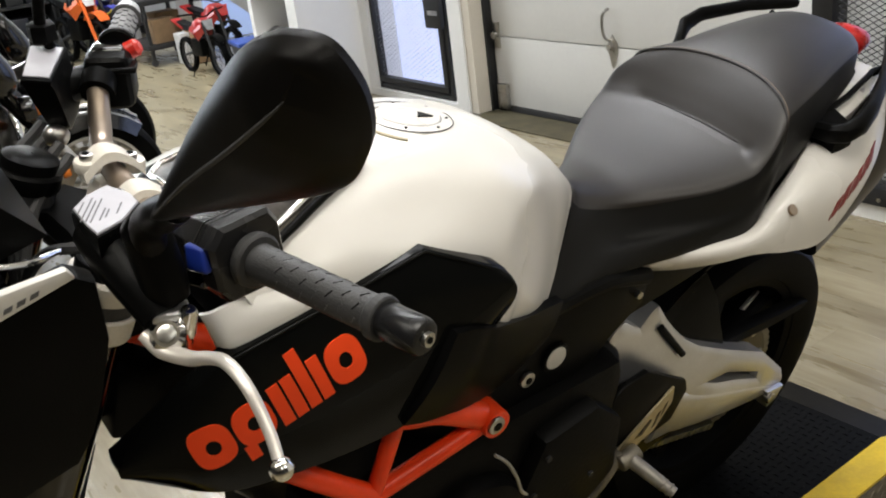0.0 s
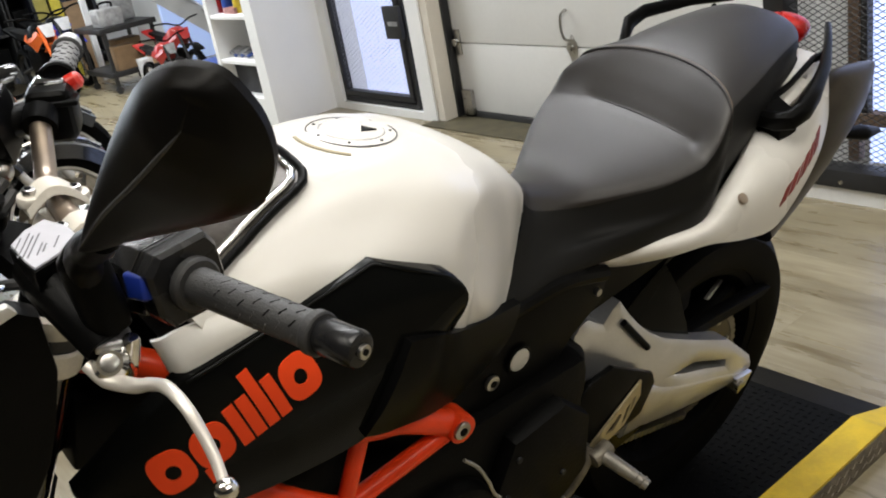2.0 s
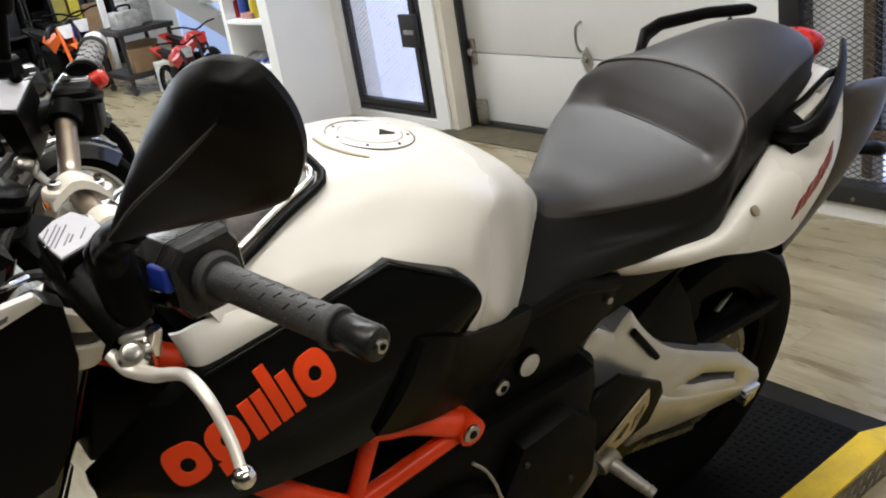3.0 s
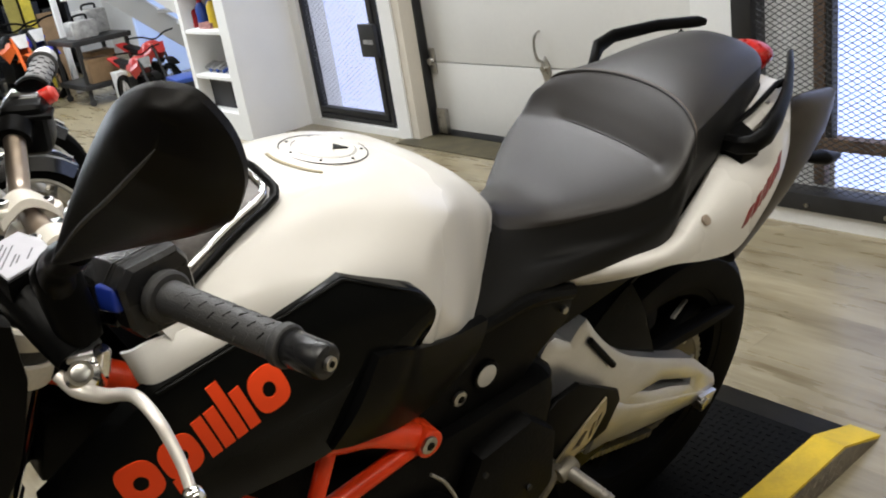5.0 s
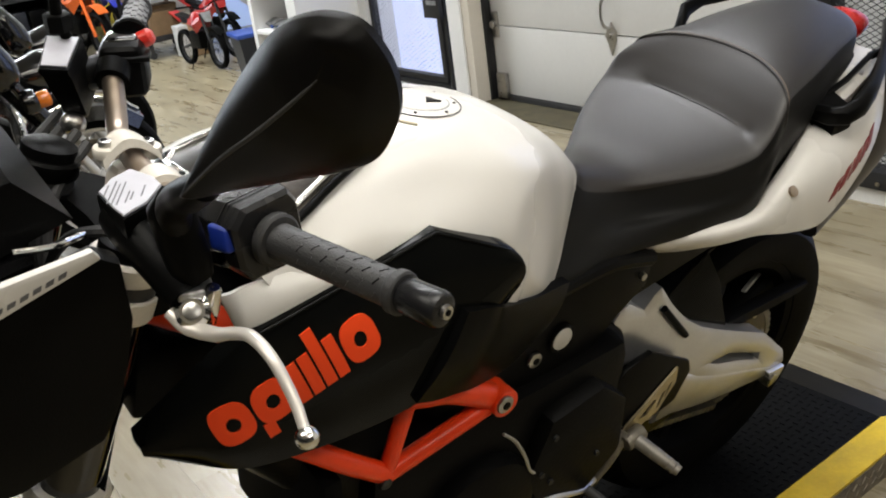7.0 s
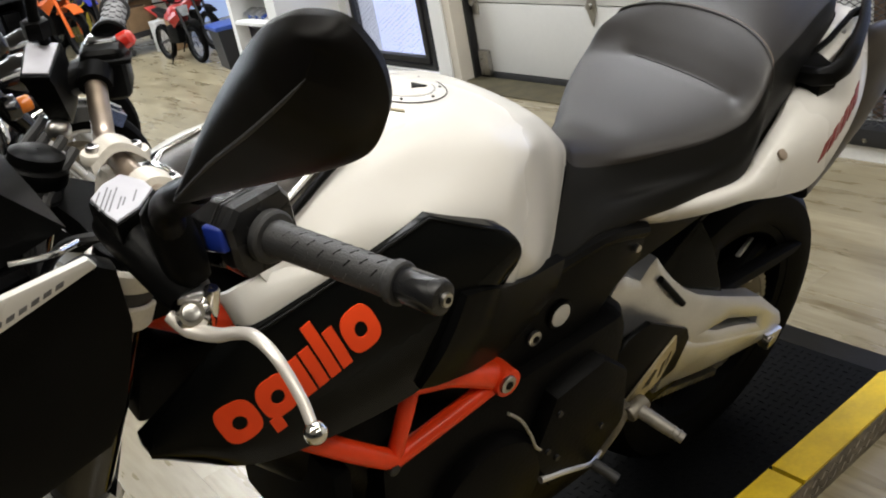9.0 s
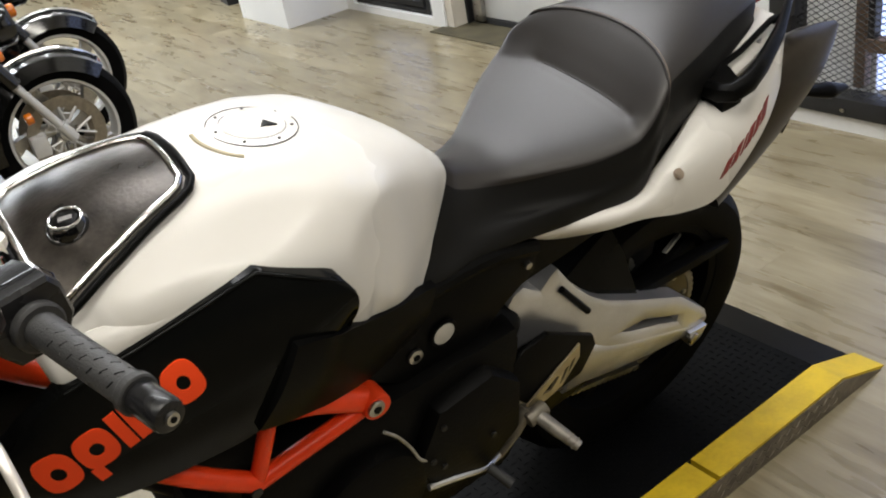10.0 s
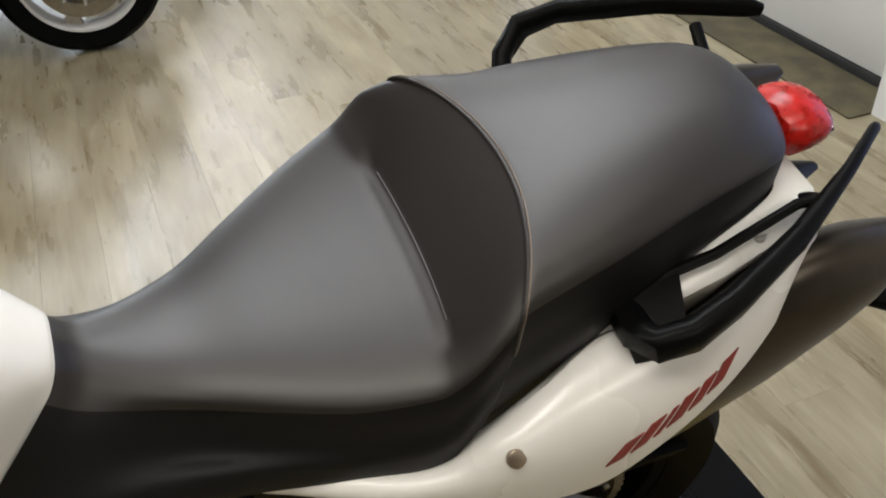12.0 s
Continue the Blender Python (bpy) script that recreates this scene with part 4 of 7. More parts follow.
def mid_section():
    side = [(0.600, 0.900), (0.66, 0.862), (0.757, 0.832), (0.83, 0.836), (0.90, 0.815), (0.96, 0.775), (0.955, 0.735), (0.90, 0.70), (0.86, 0.665), (0.80, 0.65), (0.72, 0.655), (0.66, 0.70), (0.655, 0.755), (0.60, 0.80), (0.555, 0.84), (0.575, 0.90)]
    for s in (-1, 1):
        a, b = (-0.092, -0.06) if s < 0 else (0.06, 0.092)
        fp = bp("frame_plate", plate(side, a, b, 0.005), SATIN, "black cast frame side plate", angle=40)
        y = s * 0.0955
        bp("pivot_cap", disc((0.784, y, 0.719), (0, 1, 0), 0.018, 0.006, 28, 0.002), SILVERP, "round silver pivot cap", fp)
        bp("pivot_ring", ring((0.784, y, 0.719), (0, 1, 0), 0.020, 0.003, 28, 8), SATIN, "", fp)
        bp("plate_bolt", disc((0.735, y, 0.705), (0, 1, 0), 0.0120, 0.007, 24, 0.002), STEEL, "steel plate bolt", fp)
        bp("bolt_socket", disc((0.735, y + s * 0.0038, 0.705), (0, 1, 0), 0.0055, 0.002, 6), SATIN, "", fp)
        bp("plug", disc((0.938, s * 0.094, 0.758), (0, 1, 0), 0.006, 0.01, 14, 0.001), STEEL, "", fp)
        bp("under_tank_rail", tube([(0.585, s * 0.165, 0.895), (0.66, s * 0.135, 0.85), (0.757, s * 0.105, 0.822), (0.86, s * 0.098, 0.815), (0.95, s * 0.092, 0.785)], 0.013, 10), SATIN, "black trim rail under tank and seat")
    # engine: crankcase, covers, cylinders
    eng = bp("engine_block", box(0.46, -0.115, 0.34, 0.92, 0.115, 0.665, 0.03), ENGINE, "black engine block")
    bp("cylinder", tube([(0.50, 0, 0.60), (0.36, 0, 0.80)], 0.085, 20), ENGINE, "black front cylinder", eng)
    bp("cylinder", tube([(0.62, 0, 0.62), (0.66, 0, 0.84)], 0.085, 20), ENGINE, "black rear cylinder", eng)
    bp("clutch_cover", disc((0.62, -0.118, 0.50), (0, 1, 0), 0.10, 0.05, 40, 0.014), ENGINE, "round black engine cover", eng)
    bp("sprocket_cover", plate([(0.74, 0.62), (0.84, 0.635), (0.895, 0.58), (0.90, 0.47), (0.83, 0.42), (0.74, 0.43), (0.70, 0.52)], -0.142, -0.10, 0.012), ENGINE, "black sprocket cover", eng)
    for x, z in ((0.725, 0.527), (0.745, 0.59), (0.84, 0.50), (0.745, 0.50)):
        bp("cover_bolt", disc((x, -0.143, z), (0, 1, 0), 0.005, 0.006, 10), DKSTEEL, "", eng)
    bp("airbox", loft([[(0.325, -0.085, 0.985), (0.325, 0.085, 0.985), (0.335, 0.085, 0.90), (0.335, -0.085, 0.90)], [(0.42, -0.135, 1.01), (0.42, 0.135, 1.01), (0.42, 0.135, 0.86), (0.42, -0.135, 0.86)], [(0.60, -0.14, 0.98), (0.60, 0.14, 0.98), (0.60, 0.13, 0.80), (0.60, -0.13, 0.80)]]), SATIN, "black airbox under the tank")
    bp("radiator", box(0.385, -0.13, 0.48, 0.41, 0.13, 0.72, 0.006), RADM, "matt black radiator")
    bp("belly_pan", loft([[(0.34, -0.10, 0.40), (0.34, 0.10, 0.40), (0.34, 0.07, 0.30), (0.34, -0.07, 0.30)], [(0.85, -0.10, 0.38), (0.85, 0.10, 0.38), (0.85, 0.06, 0.27), (0.85, -0.06, 0.27)]]), SATIN, "black lower engine cover")
    bp("hose", tube([(0.649, -0.138, 0.652), (0.669, -0.142, 0.628), (0.689, -0.142, 0.587), (0.704, -0.140, 0.548), (0.722, -0.138, 0.529)], 0.0026, 8), material("clear_hose", (0.35, 0.33, 0.28), 0.35), "short clear drain hose")
    bp("side_bracket", plate([(0.262, 0.745), (0.268, 0.770), (0.296, 0.774), (0.304, 0.732), (0.272, 0.715)], -0.148, -0.14, 0.003), SILVERP, "silver mounting bracket")
    bp("shock_body", tube([(0.850, -0.050, 0.660), (0.86, -0.050, 0.654), (0.925, -0.050, 0.612), (0.934, -0.050, 0.606)], [0.030, 0.038, 0.038, 0.030], 24), SATIN, "black shock absorber body")
    bp("shock_fitting", obox((0.898, -0.056, 0.596), (0.011, 0, -0.005), (0, 0.006, 0), (0.006, 0, 0.013), 0.003), GOLDA, "gold shock fitting in shade")
    bp("shock_bolt", disc((0.889, -0.070, 0.572), (0, 1, 0), 0.007, 0.012, 12, 0.001), STEEL)
    # seat rail and undertail filling the dark middle
    bp("undertail", loft([[(0.93, -0.075, 0.80), (0.93, 0.075, 0.80), (0.93, 0.075, 0.70), (0.93, -0.075, 0.70)], [(1.15, -0.10, 0.83), (1.15, 0.10, 0.83), (1.15, 0.085, 0.74), (1.15, -0.085, 0.74)], [(1.40, -0.07, 0.90), (1.40, 0.07, 0.90), (1.40, 0.06, 0.82), (1.40, -0.06, 0.82)]]), SATIN, "black undertail tray")


mid_section()


def seat():
    def sec(x, zt, w, ze, ws, zb, wb, xb=None):
        xb = x if xb is None else xb
        d = zt - ze
        return [(x, 0, zt), (x, w * 0.42, zt - 0.06 * d), (x, w * 0.76, zt - 0.30 * d), (x, w * 0.95, zt - 0.70 * d), (x * 0.97 + xb * 0.03, w * 1.01, ze - 0.008), (x * 0.88 + xb * 0.12, w + (ws - w) * 0.5, ze - 0.034), (x * 0.55 + xb * 0.45, ws, ze * 0.40 + zb * 0.60), (xb, wb, zb), (xb, wb * 0.6, zb - 0.006)]

    st = [
        [(0.846, 0, 0.939), (0.845, 0.013, 0.937), (0.844, 0.024, 0.934), (0.840, 0.034, 0.927), (0.822, 0.053, 0.915), (0.798, 0.071, 0.895), (0.766, 0.090, 0.864), (0.738, 0.108, 0.833), (0.736, 0.086, 0.822)],
        [(0.868, 0, 0.922), (0.867, 0.015, 0.920), (0.866, 0.027, 0.916), (0.862, 0.037, 0.909), (0.853, 0.054, 0.894), (0.842, 0.068, 0.878), (0.815, 0.090, 0.853), (0.785, 0.108, 0.829), (0.785, 0.085, 0.818)],
        sec(0.93, 0.907, 0.062, 0.886, 0.092, 0.824, 0.102, 0.85),
        sec(0.99, 0.910, 0.092, 0.890, 0.112, 0.812, 0.108, 0.95),
        sec(1.05, 0.917, 0.121, 0.897, 0.134, 0.806, 0.124, 1.03),
        sec(1.105, 0.928, 0.138, 0.911, 0.149, 0.806, 0.138, 1.09),
        sec(1.130, 0.938, 0.141, 0.922, 0.151, 0.816, 0.142, 1.125),
        sec(1.165, 0.974, 0.141, 0.946, 0.149, 0.834, 0.142, 1.155),
        sec(1.195, 1.003, 0.135, 0.969, 0.144, 0.852, 0.138, 1.18),
        sec(1.210, 1.012, 0.129, 0.978, 0.141, 0.862, 0.134, 1.19),
        sec(1.27, 1.026, 0.116, 0.992, 0.128, 0.888, 0.118, 1.25),
        sec(1.34, 1.034, 0.099, 1.000, 0.107, 0.910, 0.094, 1.33),
        sec(1.405, 1.034, 0.084, 1.000, 0.090, 0.930, 0.074, 1.40),
        sec(1.440, 1.022, 0.069, 0.995, 0.075, 0.945, 0.060, 1.432),
        sec(1.452, 1.000, 0.052, 0.984, 0.056, 0.955, 0.044, 1.442),
    ]
    bow = [0.0, 0.1, 0.3, 0.2, 0.2, 0.4, 0.6, 1.4, 2.0, 2.2, 1.2, 0.6, 0.4, 0.6, 0.8]
    shift = [0.0, 0.0, 0.002, 0.006, 0.01, 0.012, 0.012, 0.012, 0.012, 0.012, 0.014, 0.018, 0.021, 0.021, 0.021]
    per = 8
    rows = dense(st, per, 6, bow, shift)
    for r in rows:
        for p in r:
            if p.y > 0.02:
                p.y += 0.24 * (p.y - 0.02) * max(0.0, min(1.0, (p.x - 0.86) / 0.06)) * max(0.0, min(1.0, (1.22 - p.x) / 0.08))
    a, b = 6 * per, 8 * per + 3
    n = len(rows[0])
    cut, high = 4 * 6 - 2, 4 * 6 + 3
    low_near = rows[0][0].y < 0
    # the step dies away towards the flanks
    for _ in range(24):
        for k in range(n):
            z = [r[k].z for r in rows]
            for i in range(a - 12, b + 6):
                w = 0.5 * ease((abs(rows[i][k].y - 0.012) - 0.094) / 0.035)
                rows[i][k].z += w * ((z[i - 1] + z[i + 1]) / 2 - z[i])
    # the far flank hangs straight down from the edge
    for r in rows:
        far = r[:cut] if r[0].y > 0 else r[n - cut :]
        edge = r[cut].y if r[0].y > 0 else r[n - cut - 1].y
        for p in far:
            p.y = min(p.y, edge)
    # the pressed seam between rider and step: a crease that runs out towards the flanks
    for k in range(a - 4, a + 5):
        for p in rows[k]:
            if p.z > 0.88:
                fade = max(0.0, min(1.0, (0.108 - abs(p.y - 0.012)) / 0.03))
                p.z -= 0.0020 * fade * math.exp(-(((k - a) / 1.3) ** 2))
    for end in (-1, 1):
        q = min((p for p in rows[a] if p.z > 0.9), key=lambda p: abs(p.y - 0.012 - end * 0.097)).copy()
        for r in rows[a - 5 : a + 6]:
            for p in r:
                p.z -= 0.0030 * math.exp(-(((p - q).length / 0.008) ** 2))
    lo_cut, hi_cut = (high, n - cut) if low_near else (cut, n - high)
    rider = bp("rider_seat", loft([r[lo_cut:hi_cut] for r in rows[: b + 1]], False), SEATV, "grey-black vinyl rider seat with a pressed seam", angle=75)
    pas = bp("passenger_seat", loft([r[lo_cut:hi_cut] for r in rows[b:]], False), SEATV, "grey-black vinyl passenger seat", angle=75)
    # shaded strips, begun higher on the camera's side, where the sheen ends
    bp("seat_side", loft([r[: lo_cut + 1] for r in rows], False), SEATS, "black vinyl seat side, its shade put into the colour", angle=75)
    bp("seat_side", loft([r[hi_cut - 1 :] for r in rows], False), SEATS, "black vinyl seat side, its shade put into the colour", angle=75)
    lo, hi = int(n * 0.20), int(n * 0.81)
    bp("seat_welt", tube([p + Vector((0, 0, 0.0002)) for p in rows[b][lo:hi]], 0.0018, 8, smooth=False), SEATV, "vinyl welt", pas)
    bp("seat_stitching", tube([p + Vector((0.002, 0, 0.0010)) for p in rows[b + 1][lo:hi]], 0.0007, 6, smooth=False), STITCH, "brown stitching", pas)
    seam = [p + Vector((0, 0, 0.0006)) for p in rows[a] if abs(p.y - 0.012) < 0.090 and p.z > 0.9]
    bp("seam_stitching", tube(seam, 0.0007, 6, smooth=False), SEATV, "pressed seam", rider)


seat()


def tail():
    for s in (-1, 1):
        # inner edge, shoulder, lower edge
        ribs = [
            [(0.934, 0.087, 0.813), (0.935, 0.090, 0.808), (0.936, 0.087, 0.803)],
            [(0.972, 0.097, 0.817), (0.978, 0.106, 0.802), (0.990, 0.095, 0.779)],
            [(1.040, 0.114, 0.820), (1.044, 0.138, 0.816), (1.046, 0.136, 0.792)],
            [(1.104, 0.129, 0.823), (1.106, 0.156, 0.830), (1.100, 0.159, 0.800)],
            [(1.143, 0.136, 0.859), (1.154, 0.168, 0.860), (1.164, 0.177, 0.791)],
            [(1.195, 0.129, 0.892), (1.214, 0.172, 0.872), (1.236, 0.181, 0.783)],
            [(1.256, 0.111, 0.911), (1.282, 0.163, 0.896), (1.290, 0.181, 0.824)],
            [(1.318, 0.136, 0.926), (1.335, 0.157, 0.918), (1.346, 0.170, 0.868)],
            [(1.390, 0.118, 0.948), (1.396, 0.132, 0.943), (1.402, 0.143, 0.908)],
            [(1.442, 0.095, 0.970), (1.446, 0.100, 0.968), (1.450, 0.104, 0.952)],
        ]
        cols = [smooth_path([Vector((r[k][0], s * r[k][1], r[k][2])) for r in ribs], 6) for k in range(3)]

        def on_fairing(u, v):
            """A place on the fairing: u counts ribs from the point, v runs from the inner to the lower edge."""
            k = min(int(u * 6), len(cols[0]) - 2)
            a, b, d = [c[k].lerp(c[k + 1], u * 6 - k) for c in cols]
            c = 2 * b - 0.5 * (a + d)
            return a.lerp(c, v).lerp(c.lerp(d, v), v)

        skin = []
        for k in range(len(cols[0])):
            u = k / 6
            face = [on_fairing(u, v) for v in (0, 0.03, 0.12, 0.25, 0.38, 0.5, 0.62, 0.75, 0.88, 0.97, 1.0)]
            lip = face[-1] + Vector((-0.002, -s * 0.014, -0.008 if u > 0.5 else 0.0))
            skin.append([face[0] + Vector((0, -s * 0.008, -0.010))] + face + [lip, face[6] - Vector((0, s * 0.012, 0.004))])
        f = bp("tail_fairing", loft(skin), PEARL, "white tail side fairing", angle=32)
        bp("fairing_screw", disc((1.1535, s * 0.1670, 0.8605), (0, s * 0.75, 0.66), 0.0085, 0.005, 16, 0.001), BRONZE, "brownish fairing screw", f)
        # model lettering shown as dark red bars along the flank
        out = Vector((0, s * 0.95, 0.3))
        u = 5.10
        for wide, high in ((0.24, 0.6), (0.22, 0.7), (0.09, 0.7), (0.24, 0.8), (0.22, 0.85), (0.28, 1.0)):
            bm = bmesh.new()
            vs = [[bm.verts.new(on_fairing(u + wide * i / 3 + 0.14 * m, 0.84 - 0.085 * high * m) + out * 0.0010) for i in range(4)] for m in range(3)]
            for m in range(2):
                for i in range(3):
                    bm.faces.new((vs[m][i], vs[m][i + 1], vs[m + 1][i + 1], vs[m + 1][i]))
            g = bmesh.ops.extrude_face_region(bm, geom=list(bm.faces))
            for v in [v for v in g["geom"] if isinstance(v, bmesh.types.BMVert)]:
                v.co -= out * 0.004
            bmesh.ops.recalc_face_normals(bm, faces=bm.faces)
            bp("decal_bar", bm, DARKRED, "dark red decal bar", f)
            u += wide + 0.10
    centre = [(1.25, 0.112, 0.914, 0.87), (1.31, 0.110, 0.934, 0.88), (1.36, 0.108, 0.950, 0.89), (1.41, 0.098, 0.960, 0.90), (1.47, 0.076, 0.966, 0.93)]
    bp("tail_centre", loft([[(x, -y, a - 0.012), (x, -y + 0.012, a), (x, y - 0.012, a), (x, y, a - 0.012), (x, y - 0.006, b), (x, -y + 0.006, b)] for x, y, a, b in centre]), PEARL, "white tail centre under the rails", angle=50)
    lens = [
        [(1.452, 0, 1.012), (1.452, 0.036, 1.008), (1.452, 0.048, 0.995), (1.448, 0.044, 0.968), (1.450, 0.0, 0.958)],
        [(1.478, 0, 1.018), (1.478, 0.036, 1.013), (1.479, 0.047, 0.997), (1.480, 0.044, 0.972), (1.482, 0.0, 0.962)],
        [(1.500, 0, 1.011), (1.500, 0.032, 1.006), (1.502, 0.040, 0.995), (1.504, 0.034, 0.976), (1.505, 0.0, 0.968)],
        [(1.512, 0, 1.004), (1.512, 0.022, 1.000), (1.514, 0.028, 0.991), (1.514, 0.023, 0.981), (1.514, 0.0, 0.976)],
    ]
    rings = [[(x, 0.84 * -y, z) for x, y, z in r[:0:-1] if y > 0] + [(x, 0.84 * y, z) for x, y, z in r] for r in lens]
    tl = bp("tail_light", loft(rings), REDLENS, "red tail light lens", sub=1, angle=60)
    for k, (y, z) in enumerate(((-0.02, 0.99), (0.0, 0.98), (-0.012, 0.972), (0.014, 0.995))):
        bp("lens_reflector", disc((1.509, y, z - 0.002), (1, 0, 0.6), 0.006, 0.004, 10), CHROME, "", tl)
    # grab rails: flat angular blades
    def blade(rows):
        path = [Vector(r[:3]) for r in rows]
        secs = []
        for k, r in enumerate(rows):
            t = (path[min(k + 1, len(path) - 1)] - path[max(k - 1, 0)]).normalized()
            side_ = t.cross(Vector((0, 0, 1))).normalized()
            upw = side_.cross(t)
            h, wd = r[3], r[4]
            secs.append([path[k] + x * wd * side_ + z * h * upw for x, z in ((-1, -0.7), (-0.6, -1), (0.6, -1), (1, -0.7), (1, 0.6), (0.4, 1), (-0.4, 1), (-1, 0.6))])
        return loft(secs)

    left = [(1.266, -0.098, 0.930, 0.011, 0.012), (1.262, -0.134, 0.936, 0.013, 0.012), (1.268, -0.152, 0.943, 0.014, 0.011), (1.292, -0.157, 0.952, 0.015, 0.011), (1.335, -0.146, 0.961, 0.014, 0.010), (1.42, -0.110, 0.969, 0.011, 0.009), (1.50, -0.066, 0.980, 0.008, 0.006), (1.550, -0.034, 0.986, 0.006, 0.005), (1.556, -0.030, 0.987, 0.003, 0.003)]
    right = [(1.262, 0.112, 0.925, 0.014, 0.013), (1.272, 0.152, 0.945, 0.015, 0.011), (1.283, 0.180, 0.966, 0.016, 0.009), (1.300, 0.186, 0.992, 0.014, 0.008), (1.335, 0.184, 1.003, 0.011, 0.008), (1.44, 0.168, 1.004, 0.010, 0.007), (1.530, 0.146, 0.998, 0.010, 0.007), (1.545, 0.140, 0.996, 0.006, 0.005)]
    for rows in (left, right):
        s = -1 if rows is left else 1
        gr = bp("grab_rail", blade(rows), SATIN, "satin black grab rail", angle=50)
        foot = [(1.262, 0.094, 0.912), (1.262, 0.144, 0.904), (1.296, 0.150, 0.914), (1.318, 0.096, 0.920)]
        bp("rail_foot", loft([[(x, s * y, z) for x, y, z in foot], [(x, s * y, z + 0.026) for x, y, z in foot], [(x + 0.002, s * (y - 0.004), z + 0.029) for x, y, z in foot]]), SATIN, "black rail foot", gr, angle=30)
        bp("rail_bar", blade([(1.275, s * 0.094, 0.936, 0.004, 0.005), (1.35, s * 0.097, 0.958, 0.004, 0.004), (1.436, s * 0.082, 0.974, 0.004, 0.004), (1.462, s * 0.085, 0.976, 0.004, 0.004)]), SATIN, "", gr)
        bp("rail_stay", blade([(1.452, s * 0.060, 0.950, 0.006, 0.006), (1.458, s * 0.075, 0.966, 0.006, 0.006), (1.466, s * 0.088 + (0.05 if s > 0 else 0), 0.975 + (0.02 if s > 0 else 0), 0.005, 0.005)]), SATIN, "", gr)
        bp("rail_bolt", disc((1.40, s * 0.086, 0.952), (0, 0, 1), 0.009, 0.008, 14, 0.002), STEEL, "steel rail bolt", gr)
    # silencers under the tail: swept up, cut to a point
    for s in (-1, 1):
        rings = []
        for (bx, bz), (tx, tz), ry in (((1.325, 0.69), (1.25, 0.79), 0.038), ((1.372, 0.727), (1.305, 0.86), 0.045), ((1.443, 0.772), (1.372, 0.925), 0.045), ((1.500, 0.826), (1.442, 0.952), 0.041), ((1.530, 0.858), (1.492, 0.952), 0.034), ((1.556, 0.898), (1.535, 0.947), 0.022), ((1.573, 0.934), (1.571, 0.941), 0.008)):
            m, h = Vector(((bx + tx) / 2, 0, (bz + tz) / 2)), Vector(((tx - bx) / 2, 0, (tz - bz) / 2))
            rings.append([m + Vector((0, s * 0.112 + ry * math.cos(t), 0)) + h * math.sin(t) for t in [2 * math.pi * k / 32 for k in range(32)]])
        bp("silencer", loft(rings), EXHM, "dark steel slash-cut silencer under the tail", angle=50)
    bp("plate_holder", loft([[(1.46, -0.05, 0.90), (1.46, 0.05, 0.90), (1.46, 0.05, 0.86), (1.46, -0.05, 0.86)], [(1.60, -0.07, 0.74), (1.60, 0.07, 0.74), (1.58, 0.07, 0.70), (1.58, -0.07, 0.70)]]), SATIN, "black number plate holder")
    for s in (-1, 1):
        bp("turn_signal", tube([(1.56, s * 0.06, 0.79), (1.60, s * 0.082, 0.785), (1.645, s * 0.096, 0.778), (1.69, s * 0.104, 0.772)], [0.008, 0.011, 0.020, 0.007], 16, 0.7), SATIN, "black turn signal")


tail()


